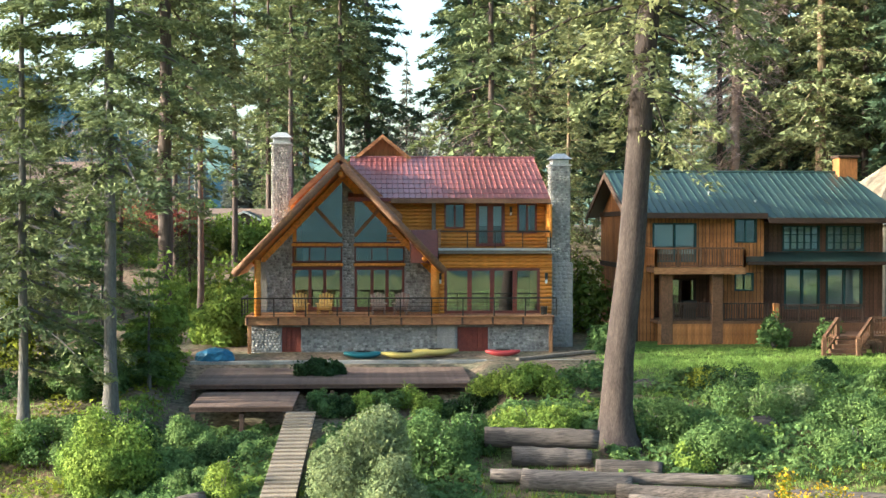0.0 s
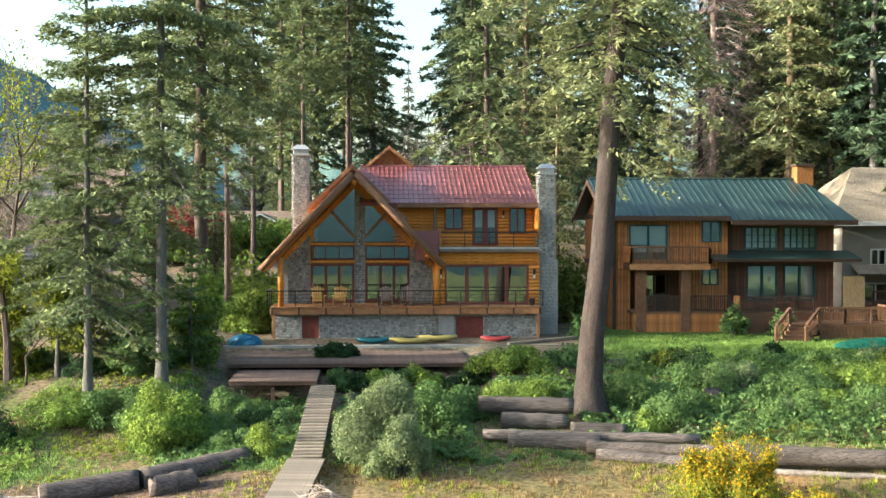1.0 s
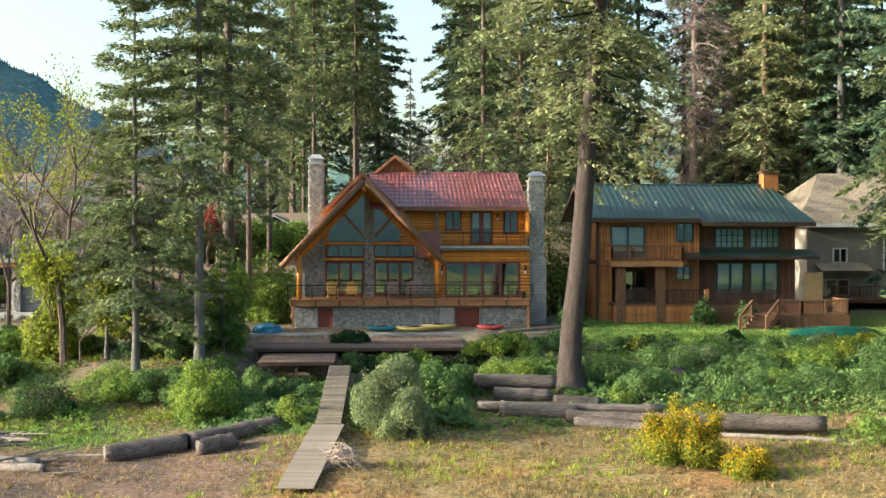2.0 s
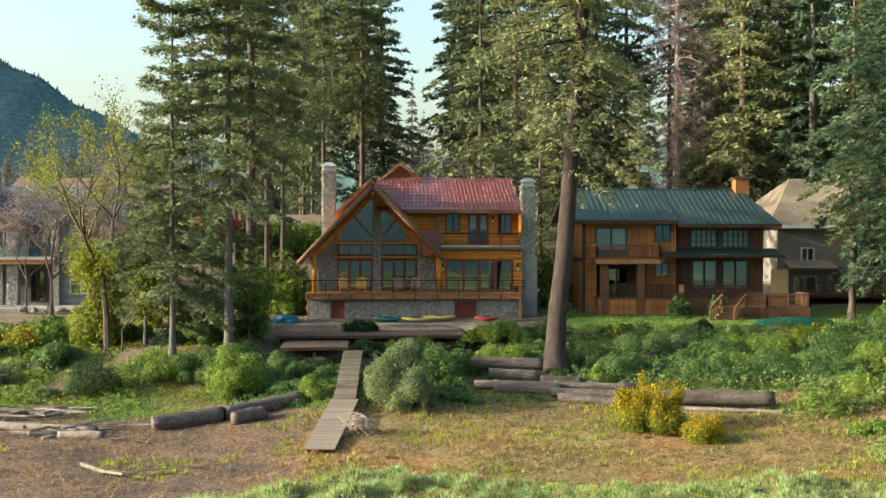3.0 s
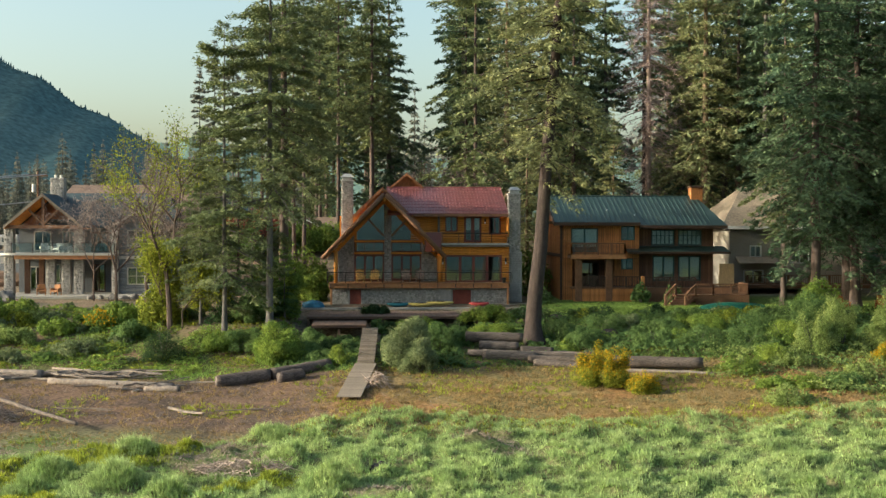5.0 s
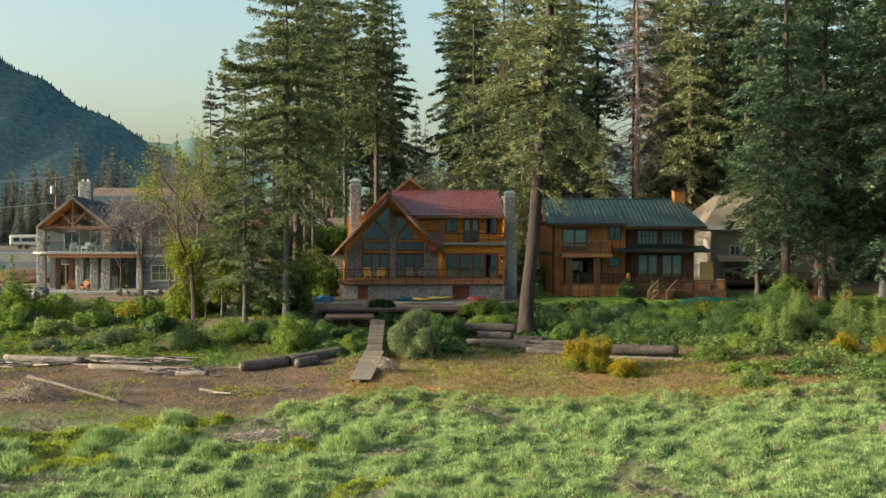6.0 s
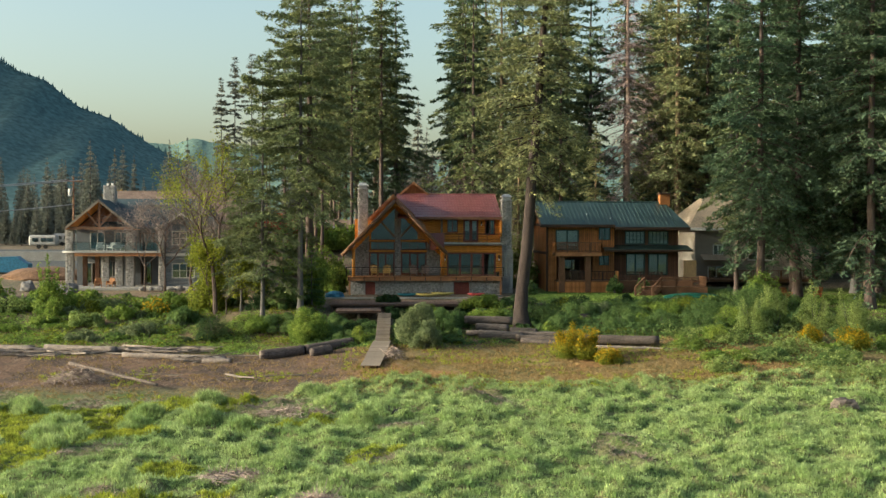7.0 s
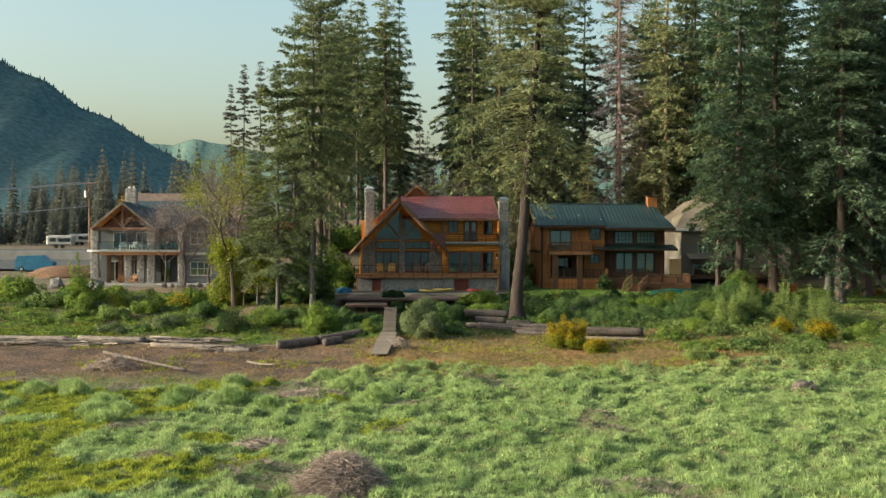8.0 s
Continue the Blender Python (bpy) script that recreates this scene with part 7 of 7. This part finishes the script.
SHRUBS = (
    (-9.2, 54.0, 1.2, 1.1, 5.0, "leafbright", 11000, 0.17, "tall soft green bush beside the tall trunk"),
    (-11.4, 51.4, 1.3, 1.1, 3.0, "leafgreen", 12000, 0.16, "leafy green bush among the trunks"),
    (-13.6, 46.6, 1.2, 1.1, 1.3, "leafbright", 6000, 0.16, "bright leafy bush on the bank"),
    (-6.6, 46.4, 1.5, 1.1, 1.5, "leafgreen", 7000, 0.16, "dark green bush below the platform"),
    # x, y, rx, ry, rz, leaf, n, size, label
    (-0.6, 39.0, 1.8, 1.6, 3.2, "leafgrey", 20000, 0.16, "large grey-green bush beside the boardwalk"),
    (0.6, 37.6, 1.3, 1.1, 2.0, "leafgrey", 9000, 0.15, "large grey-green bush beside the boardwalk"),
    (2.0, 42.6, 1.5, 1.3, 2.0, "leafgreen", 6000, 0.17, "leafy green bush below the deck"),
    (3.4, 44.2, 1.0, 0.9, 1.4, "leafgreen", 3600, 0.16, "leafy green bush below the deck"),
    (6.2, 45.6, 1.8, 1.2, 1.3, "leafbright", 5200, 0.16, "bright green bush above the logs"),
    (6.2, 51.0, 2.2, 1.5, 0.9, "leafbright", 5200, 0.15, "low bright green bushes by the deck"),
    (9.4, 52.6, 1.8, 1.4, 0.7, "leafgreen", 3200, 0.15, "low green bushes by the deck"),
    (-9.0, 43.6, 2.0, 1.6, 2.6, "leafbright", 11000, 0.18, "bright leafy bush below the platform"),
    (-7.3, 44.4, 1.4, 1.2, 1.1, "leafgreen", 6000, 0.17, "green bush below the platform"),
    (-11.8, 46.6, 1.6, 1.4, 1.6, "leafgreen", 6500, 0.17, "green bush on the bank"),
    (17.2, 42.4, 1.7, 1.3, 1.1, "leafgreen", 3400, 0.15, "ferny green bush above the drift log"),
    (20.2, 41.8, 1.8, 1.4, 1.3, "leafgreen", 3600, 0.15, "ferny green bush above the drift log"),
    (23.4, 41.4, 1.8, 1.4, 1.2, "leafgreen", 3600, 0.15, "ferny green bush above the drift log"),
    (26.4, 42.0, 1.8, 1.4, 1.5, "leafbright", 3600, 0.15, "bright ferny bush on the bank"),
    (-17.2, 45.0, 1.6, 1.3, 1.9, "leafdark", 5200, 0.15, "dark rounded bush on the bank"),
    (-20.2, 49.8, 1.5, 1.2, 1.4, "leafgreen", 3200, 0.16, "low green bush on the bank"),
    (-23.5, 53.0, 1.0, 0.9, 1.3, "leafgreen", 2600, 0.15, "yellow-flowering broom bush on the bank"),
    (-4.8, 45.2, 1.5, 1.3, 0.7, "leafdark", 4200, 0.16, "dark green bush under the platform"),
    (-4.9, 40.8, 0.6, 0.6, 1.6, "leafbright", 1800, 0.14, "narrow bright young shrub"),
    (-6.3, 42.4, 1.2, 1.0, 0.9, "leafgreen", 2200, 0.15, "low green shrub behind the log"),
    (-7.8, 66.0, 1.7, 2.2, 2.8, "leafbright", 8000, 0.2, "tall green bush beside the lodge"),
    (-9.0, 78.0, 2.6, 2.5, 3.6, "leafbright", 8000, 0.22, "tall bright bush behind the lodge"),
    (11.9, 33.8, 1.9, 1.6, 2.3, "leafspring", 15000, 0.15, "yellow-flowering broom bush on the shore"),
    (14.0, 31.4, 1.0, 0.9, 1.15, "leafspring", 4200, 0.14, "small yellow-flowering broom bush"),
    (10.9, 45.6, 1.8, 1.6, 1.4, "leafgreen", 5000, 0.16, "ferny green bush beside the great fir"),
    (12.6, 43.6, 2.0, 1.7, 1.4, "leafgreen", 7000, 0.16, "ferny green bush on the bank"),
    (15.0, 47.5, 2.2, 1.8, 1.4, "leafgreen", 6000, 0.16, "ferny green bush on the bank"),
    (18.0, 45.2, 2.4, 1.8, 1.5, "leafgreen", 6000, 0.16, "ferny green bush on the bank"),
    (21.5, 46.2, 2.4, 1.8, 1.4, "leafbright", 6000, 0.16, "bright ferny bush on the bank"),
    (25.0, 45.0, 2.4, 1.9, 1.7, "leafgreen", 6000, 0.16, "ferny green bush on the bank"),
    (29.0, 46.5, 2.6, 2.0, 2.4, "leafgreen", 8000, 0.17, "tall green bush on the bank"),
    (31.5, 50.0, 1.9, 1.6, 2.9, "leafbright", 6000, 0.17, "tall bright bush before the firs"),
    (27.5, 39.5, 1.6, 1.3, 2.6, "willow", 9000, 0.15, "pale plumed willow at the meadow edge"),
    (29.8, 40.5, 1.4, 1.2, 3.2, "willow", 9000, 0.15, "pale plumed willow at the meadow edge"),
    (32.6, 39.5, 1.5, 1.3, 2.8, "willow", 9000, 0.15, "pale plumed willow at the meadow edge"),
    (35.4, 38.5, 1.7, 1.3, 3.0, "willow", 9000, 0.15, "pale plumed willow at the meadow edge"),
    (24.0, 37.5, 1.4, 1.1, 1.3, "leafbright", 5000, 0.15, "low bright bush at the meadow edge"),
    (33.9, 34.2, 1.3, 1.1, 1.5, "leafspring", 8000, 0.15, "yellow-flowering broom bush at the meadow edge"),
    (31.2, 36.4, 1.0, 0.9, 1.2, "leafspring", 4600, 0.15, "yellow-flowering broom bush at the meadow edge"),
    (37.5, 34.0, 1.8, 1.4, 1.6, "leafbright", 5000, 0.16, "low bright bush at the meadow edge"),
    (20.5, 62.2, 0.8, 0.7, 2.0, "leafgreen", 2200, 0.16, "slim bush before the timber porch"),
    (23.4, 61.8, 0.9, 0.7, 1.6, "leafgreen", 2200, 0.16, "slim bush before the timber deck"),
    (11.9, 61.5, 1.0, 0.9, 1.4, "leafgreen", 2400, 0.16, "bush between the houses"),
    (12.0, 72.0, 1.8, 2.5, 5.0, "leafbright", 6000, 0.22, "tall bright bush between the houses"),
    (-33.0, 54.0, 1.9, 1.6, 3.6, "leafbright", 6500, 0.18, "tall bright willow on the bank"),
    (-29.0, 54.0, 2.2, 1.6, 1.8, "leafgreen", 5200, 0.17, "green thicket on the bank"),
    (-26.2, 55.0, 2.2, 1.7, 2.0, "leafbright", 5200, 0.17, "bright thicket on the bank"),
    (-36.8, 55.5, 2.2, 1.6, 1.8, "leafgreen", 5200, 0.17, "green thicket on the bank"),
    (-40.0, 57.5, 2.3, 1.8, 2.6, "leafbright", 6000, 0.18, "bright bush on the bank"),
    (-43.5, 56.0, 2.2, 1.7, 1.6, "leafgreen", 4600, 0.17, "green thicket on the bank"),
    (-22.0, 57.5, 2.0, 1.5, 1.5, "leafgreen", 4600, 0.17, "green thicket on the bank"),
    (-30.5, 58.5, 2.4, 1.7, 1.5, "leafbright", 5200, 0.17, "bright thicket on the bank"),
    (-35.0, 60.0, 2.4, 1.7, 1.4, "leafgreen", 5200, 0.17, "green thicket on the bank"),
    (-18.5, 53.8, 1.7, 1.3, 4.6, "leafspring", 9000, 0.17, "yellow-green shrub under the spring tree"),
)
for x, y, r in ((-13.4, 97.0, 2.6), (-10.2, 96.0, 2.9), (-7.2, 96.5, 2.7), (-16.0, 95.0, 2.2)):
    shrub(x, y, r, 1.8, r * 1.15, "leafbright", 2600, "tall bright bush before the bungalow", 0.3, int(40 - x))
shrub(-2.4, 55.6, 1.3, 0.7, 0.5, "leafdark", 2600, "heap of cut evergreen branches on the plank deck", 0.16, 91, "branch_heap", 4.86)
for i, (x, y, rx, ry, rz, leaf, n, size, label) in enumerate(SHRUBS):
    if 12 < x < 27 and 43 < y < 50:
        rz *= 0.62
    if x < -21 and leaf == "leafgreen":
        leaf = "willow" if i % 2 else "leafbright"
    if x < -21 and "thicket" in label:
        y -= (i * 7 % 4) * 1.4
        rx, ry, rz, n = rx * 0.72, ry * 0.8, rz * (0.55 + 0.5 * (i * 37 % 10) / 10), int(n * 0.7)
    k = 0.28 if y > 52 else 0.95
    shrub(x, y, rx, ry, rz, leaf, int(n * k), label, size * (0.7 if y < 48 else 1.0 if y < 52 else 1.5), i, extra="leafyellow" if "yellow-flowering" in label else "", plume="willow" in label)


brng = random.Random(77)
for i in range(64):
    left = i % 2
    x = -46 + 38 * brng.random() if left else 10.5 + 26 * brng.random()
    y = (44.5 + 7 * smooth(-8, -24, x) + 10 * brng.random()) if left else 41.5 + 12 * brng.random()
    if -9 < x < 5 or abs(x - 8.9) < 1.2 or (-18.6 < x < -12.4 and y < 51.5):
        continue
    r = 0.45 + 0.8 * brng.random()
    kind = brng.choice(("leafgreen", "leafgreen", "leafbright", "leafbright", "leafdark", "leafspring", "leafgrey"))
    shrub(x, y, r, r, r * (0.6 + 0.7 * brng.random()), kind, int(1000 * r + 350), {"leafgreen": "small green shrub on the grassy bank", "leafbright": "small bright green shrub on the bank", "leafdark": "small dark green shrub on the bank", "leafspring": "small yellow-green shrub on the bank", "leafgrey": "small grey-green shrub on the bank"}[kind], 0.14, 200 + i)
for i in range(26):
    x, y = 21 + 22 * brng.random(), 27 + 13 * brng.random()
    r = 0.5 + 0.7 * brng.random()
    kind = brng.choice(("leafgreen", "willow", "willow", "leafbright"))
    shrub(x, y, r * 1.3, r, r * (0.5 + 0.5 * brng.random()), kind, int(1500 * r), "leafy low shrub in the thicket by the meadow", 0.14, 400 + i)
for i in range(40):
    x = -45 + 29 * brng.random()
    y = 43.5 + 1.5 * smooth(-16, -26, x) + 12 * brng.random()
    r = 0.5 + 0.9 * brng.random() ** 1.5
    if x > -19.5 and y < 51:
        continue
    kind = brng.choice(("leafgreen", "leafbright", "leafspring", "leafgrey", "willow"))
    shrub(x, y, r * 1.2, r, r * (0.5 + 0.6 * brng.random()), kind, int(900 * r + 200), {"leafgreen": "small green shrub on the grassy bank", "leafbright": "small bright green shrub on the bank", "leafspring": "small yellow-green shrub on the bank", "leafgrey": "small grey-green shrub on the bank", "willow": "low pale willow shrub on the bank"}[kind], 0.17, 600 + i)
for i in range(9):
    x = -2.0 + 0.85 * i
    r = 0.55 + 0.3 * brng.random()
    shrub(x, 51.0 + 0.9 * brng.random(), r, r, r * 1.5, brng.choice(("leafgreen", "leafdark", "leafbright")), 1500, "leafy shrub along the plank deck", 0.14, 500 + i)
for i in range(16):
    x, y = -38 + 28 * brng.random(), 84 + 34 * brng.random()
    r = 1.4 + 1.6 * brng.random()
    if -38 < x < -5 and y > 88:
        y = 122 + 10 * brng.random()
    shrub(x, y, r, r, r * (0.8 + 0.5 * brng.random()), brng.choice(("leafgreen", "leafbright", "leafspring")), 1800, "green shrub beyond the houses", 0.3, 300 + i)


def tufts(name, spots, h, blades, leaf, label, seed, width=0.05, lean=0.35, fine=False):
    """Grass: tapering blades in tufts."""
    nr = np.random.default_rng(seed)
    sp = np.asarray(spots, dtype=np.float64)
    n = len(sp) * blades
    base = np.repeat(sp[:, :3], blades, 0)
    hh = np.repeat(sp[:, 3], blades) * h * (0.6 + 0.55 * nr.random(n))
    az = nr.random(n) * 2 * math.pi
    d = np.stack([np.cos(az), np.sin(az)], 1)
    base[:, :2] += d * (0.16 * nr.random(n))[:, None]
    sd = np.stack([-d[:, 1], d[:, 0], np.zeros(n)], 1) * (width * (0.6 + 0.8 * nr.random(n)))[:, None]
    k = (lean * (0.3 + nr.random(n)) * hh)[:, None]
    d3 = np.concatenate([d, np.zeros((n, 1))], 1)
    tip = base + d3 * k + np.array([0, 0, 1.0]) * hh[:, None]
    mid = base + d3 * k * 0.35 + np.array([0, 0, 1.0]) * (hh * 0.6)[:, None]
    q = np.stack([base - sd * 0.5, tip, base + sd * 0.5], 1) if fine else np.stack([base - sd * 0.5, mid - sd * 0.5, tip, mid + sd * 0.5], 1)
    tagged(new(name, quads(name, q, M[leaf])), label, "grass", kind="stuff")


def scatter(n, x0, x1, y0, y1, test, seed):
    rng = random.Random(seed)
    out = []
    for _ in range(n):
        x, y = x0 + (x1 - x0) * rng.random(), y0 + (y1 - y0) * rng.random()
        s = test(x, y, rng)
        if s > 0:
            out.append((x, y, bumpy_z(x, y) - 0.03, s))
    return out


def in_meadow(x, y, rng):
    if abs(x + 1) > 0.37 * (y + 72) + 3:
        return 0
    edge = meadow_edge(x)
    if y > edge:
        return 0
    if noise.noise((x * 0.16, y * 0.16, 9)) > 0.42 and x < 10:
        return 0
    return (0.4 + 0.75 * mound(x, y)) * (0.7 + 0.6 * rng.random()) * smooth(edge + 0.5, edge - 2, y)


meadow = scatter(190000, -45, 50, -22, 32, in_meadow, 1)
yl_ = [s for s in meadow if noise.noise((s[0] * 0.14, s[1] * 0.14, 20)) + 0.04 * (-s[0] - 8) + 0.3 * smooth(meadow_edge(s[0]) - 9, meadow_edge(s[0]) - 2, s[1]) * smooth(-6, -14, s[0]) > 0.3]
gr_ = [s for s in meadow if not noise.noise((s[0] * 0.14, s[1] * 0.14, 20)) + 0.04 * (-s[0] - 8) + 0.3 * smooth(meadow_edge(s[0]) - 9, meadow_edge(s[0]) - 2, s[1]) * smooth(-6, -14, s[0]) > 0.3]
tufts("meadow_grass", gr_, 0.4, 7, "grass", "lush pale green meadow grass", 2, 0.05, 0.6, True)
tufts("meadow_grass_yellow", yl_, 0.38, 7, "grassyellow", "yellow-green meadow weeds", 3, 0.065, 0.6, True)


def tussocks(centres, seed):
    """Round hummocks of long grass: tufts that stand taller towards the middle of each hummock."""
    rng = random.Random(seed)
    out = []
    for x, y, r in centres:
        for _ in range(int(150 * r * r)):
            a, b = rng.random() * 6.28, rng.random() ** 0.6
            px, py = x + math.cos(a) * b * r, y + math.sin(a) * b * r
            out.append((px, py, bumpy_z(px, py) - 0.03 + 0.45 * r * (1 - b * b), 1.3 * (1.1 - 0.5 * b)))
    return out


trng = random.Random(61)
spots = [(-30 + 26 * trng.random(), 4 + 17 * trng.random(), 0.6 + 0.8 * trng.random()) for _ in range(20)]
tufts("grass_tussocks", tussocks([c for c in spots if c[1] < meadow_edge(c[0]) + 1.5], 62), 0.42, 8, "grass", "round hummocks of long green grass", 63, 0.05, 0.7, True)
wide = scatter(20000, -75, 75, -85, 32, lambda x, y, r: 0.5 + 0.9 * r.random() if (abs(x + 1) > 0.35 * (y + 72) + 2 or y < -19) and y < 26 + 3 * noise.noise((x * 0.1, 0, 3)) and noise.noise((x * 0.2, y * 0.2, 6)) > -0.25 else 0, 16)
tufts("meadow_grass_edge", wide, 0.45, 3, "grass", "meadow grass round the open shore", 17, 0.13, 0.8)


litter = scatter(60000, -45, 12, -22, 26, lambda x, y, r: 0.6 + 0.8 * r.random() if noise.noise((x * 0.16, y * 0.16, 9)) > 0.38 and abs(x + 1) < 0.37 * (y + 72) + 3 else 0, 14)
tufts("reed_litter", litter, 0.16, 4, "twig", "flattened dry reeds between the grass", 15, 0.04, 2.2, True)
litter = scatter(9000, -40, 2, 17, 44, lambda x, y, r: 0.4 + 1.2 * r.random() ** 2 if y < 36 + 8 * smooth(-8, -22, x) and noise.noise((x * 0.25, y * 0.25, 31)) > -0.15 else 0, 24)
tufts("beach_litter", litter, 0.13, 3, "twig", "bits of dry reed and bark on the beach", 25, 0.05, 3.2, True)


def in_dry(x, y, rng):
    if x < -5 and rng.random() > 0.35:
        return 0
    return 0.6 + 0.6 * rng.random() if noise.noise((x * 0.3, y * 0.3, 2)) > -0.35 else 0


dry = scatter(14000, -30, 32, 20, 39, in_dry, 4)
tufts("dry_grass", dry, 0.22, 6, "grassdry", "dry straw-coloured shore grass", 5, 0.045, 0.7, True)


def in_bank(x, y, rng):
    if -8 < x < 10.9 and y > 48:
        return 0
    if abs(x + 3.1) < 0.9 and y > 29:
        return 0
    if y > 56 and -20 < x < 12:
        return 0
    if abs(x + 18.6 - 0.34 * (y - 44)) < 0.8:
        return 0
    return 0.5 + 0.9 * rng.random() if noise.noise((x * 0.3, y * 0.3, 7)) > -0.2 else 0


bank = scatter(30000, -45, 34, 38, 58, lambda x, y, r: 0 if y < 38.6 + 3.5 * smooth(-12, -26, x) else in_bank(x, y, r), 6)
tufts("bank_grass", bank, 0.19, 7, "grasslawn", "long green grass on the bank", 7, 0.04, 0.6, True)
lawn = scatter(13000, 11, 45, 44, 62.5, lambda x, y, r: 0.6 + 0.6 * r.random() if y < 60 or x < 24 else 0, 8)
tufts("lawn_grass", lawn, 0.17, 7, "grasslawn", "bright green lawn before the timber house", 9, 0.045, 0.6, True)
weeds = scatter(6500, -38, 31, 21, 42, lambda x, y, r: 0.5 + r.random() if noise.noise((x * 0.22, y * 0.22, 12)) > (0.0 if x > -6 else 0.22) else 0, 10)
tufts("shore_weeds", weeds, 0.22, 10, "grassyellow", "scattered green weeds on the shore", 11, 0.045, 0.7, True)


def cover(name, n, x0, x1, y0, y1, test, height, size, leaf, label, seed):
    """Low leafy plants that hide the soil: leaves at uneven heights, facing mostly upwards."""
    rng = np.random.default_rng(seed)
    pts, face = [], []
    for x, y in zip((x0 + (x1 - x0) * rng.random(n)).tolist(), (y0 + (y1 - y0) * rng.random(n)).tolist()):
        if not test(x, y):
            continue
        k = max(0.04, 0.5 + 0.9 * noise.noise((x * 0.55, y * 0.55, seed)) + 0.6 * noise.noise((x * 1.7, y * 1.7, seed)))
        pts.append((x, y, bumpy_z(x, y) + height * k))
        face.append((0.9 * noise.noise((x * 1.7, y * 1.7, seed + 9)), -0.35 + 0.9 * noise.noise((x * 1.7, y * 1.7, seed + 19)), 0.8))
    c = np.array(pts)
    c[:, 2] -= height * 0.35 * rng.random(len(c)) ** 2
    tagged(new(name, leaf_quads(name, c, size, rng, leaf, np.array(face), 0.4)), label, "plants", kind="stuff")


def on_right_bank(x, y):
    return y > 41.2 - 2.6 * smooth(9, 24, x) and y < 51 + 4 * noise.noise((x * 0.3, 4, 0)) and not (abs(x - 8.9) < 0.9 and y < 45.6) and noise.noise((x * 0.22, y * 0.22, 33)) > -0.3


def on_middle_bank(x, y):
    if 3.6 < x < 8.4 and 39.8 < y < 44.2:
        return False
    return abs(x + 2.7) > 0.75 and 39.2 - 1.2 * noise.noise((x * 0.4, 2, 0)) < y < 49.5


cover("fern_cover", 90000, 9.5, 36, 38, 57, on_right_bank, 0.6, 0.15, "leafgreen", "dense ferny green plants covering the bank", 51)
cover("fern_cover", 15000, 9.5, 36, 41, 57, lambda x, y: on_right_bank(x, y) and noise.noise((x * 0.35, y * 0.35, 40)) > 0.08, 0.7, 0.15, "leafbright", "bright young plants among the ferns", 52)
cover("thicket_cover", 46000, 19, 46, 21, 43, lambda x, y: y > 34 - 12 * smooth(20, 30, x) and noise.noise((x * 0.25, y * 0.25, 37)) > -0.12, 0.75, 0.15, "willow", "sprawling pale green plants at the meadow edge", 57)
cover("thicket_cover", 16000, 21, 46, 24, 43, lambda x, y: noise.noise((x * 0.35, y * 0.35, 38)) > 0.12, 0.7, 0.15, "leafgreen", "dark green plants in the sprawling thicket", 58)
cover("ivy_cover", 52000, -9.2, 9.5, 38, 50, on_middle_bank, 0.5, 0.15, "leafgreen", "dark green low plants under the deck", 53)
cover("ivy_cover", 9000, -9.2, 9.5, 40, 51.5, lambda x, y: on_middle_bank(x, y) and noise.noise((x * 0.4, y * 0.4, 41)) > 0.1, 0.5, 0.17, "leafbright", "bright leafy plants among the low bushes", 54)
cover("bank_cover", 46000, -46, -8.5, 40, 60, lambda x, y: y > 39.6 + 4 * smooth(-11, -26, x) and abs(x + 18.6 - 0.34 * (y - 44)) > 1.0 and not (-18.5 < x < -12.8 and 49.5 < y < 60) and noise.noise((x * 0.2, y * 0.2, 35)) > -0.05, 0.45, 0.18, "leafbright", "low green plants on the wooded bank", 55)
cover("bank_cover", 22000, -46, -8.5, 39, 58, lambda x, y: y > 38.9 + 4 * smooth(-11, -26, x) and noise.noise((x * 0.3, y * 0.3, 36)) > 0.05, 0.35, 0.18, "leafspring", "yellow-green low plants on the wooded bank", 56)


def brush_pile(x, y, r, h, n, label, seed, thick=0.016, long=0.7):
    """A dome of tangled dry reeds and twigs."""
    rng = random.Random(seed)
    z = bumpy_z(x, y)
    g = G()
    for _ in range(n):
        a, b = rng.random() * 6.28, rng.random() ** 0.6
        px, py = x + math.cos(a) * r * b, y + math.sin(a) * r * b * 0.75
        pz = z + h * (1 - b ** 2.2) * (0.55 + 0.45 * rng.random())
        d = Vector((rng.gauss(0, 1), rng.gauss(0, 1), rng.gauss(0.15, 0.5))).normalized() * long * (0.35 + 0.65 * rng.random())
        w = thick * (0.5 + rng.random())
        g.tube([(px - d.x, py - d.y, max(z, pz - d.z)), (px + d.x * 0.1, py + d.y * 0.1, pz + 0.06), (px + d.x, py + d.y, max(z, pz + d.z - 0.1))], [w, w, w * 0.3], 3, caps=False)
    solid("brush_heap", g, "reed", label, "brush pile", kind="stuff")


brush_pile(-2.2, 33.4, 0.8, 1.0, 130, "tangled bleached driftwood root beside the boardwalk", 9)
brush_pile(-5.9, -15.0, 2.1, 1.85, 4200, "heap of bleached dry reeds and twigs in the meadow", 1, 0.013, 0.8)
brush_pile(-5.9, -14.5, 2.7, 0.4, 400, "loose bleached reeds strewn round the heap", 12, 0.012, 0.9)
brush_pile(-10.2, -4.0, 1.6, 0.3, 220, "flat patch of dry reeds", 2)
brush_pile(-8.5, 13.5, 2.2, 0.35, 300, "flat patch of dry reeds", 3)
brush_pile(-24.6, 27.5, 2.0, 1.0, 380, "heap of drift branches on the beach", 4)
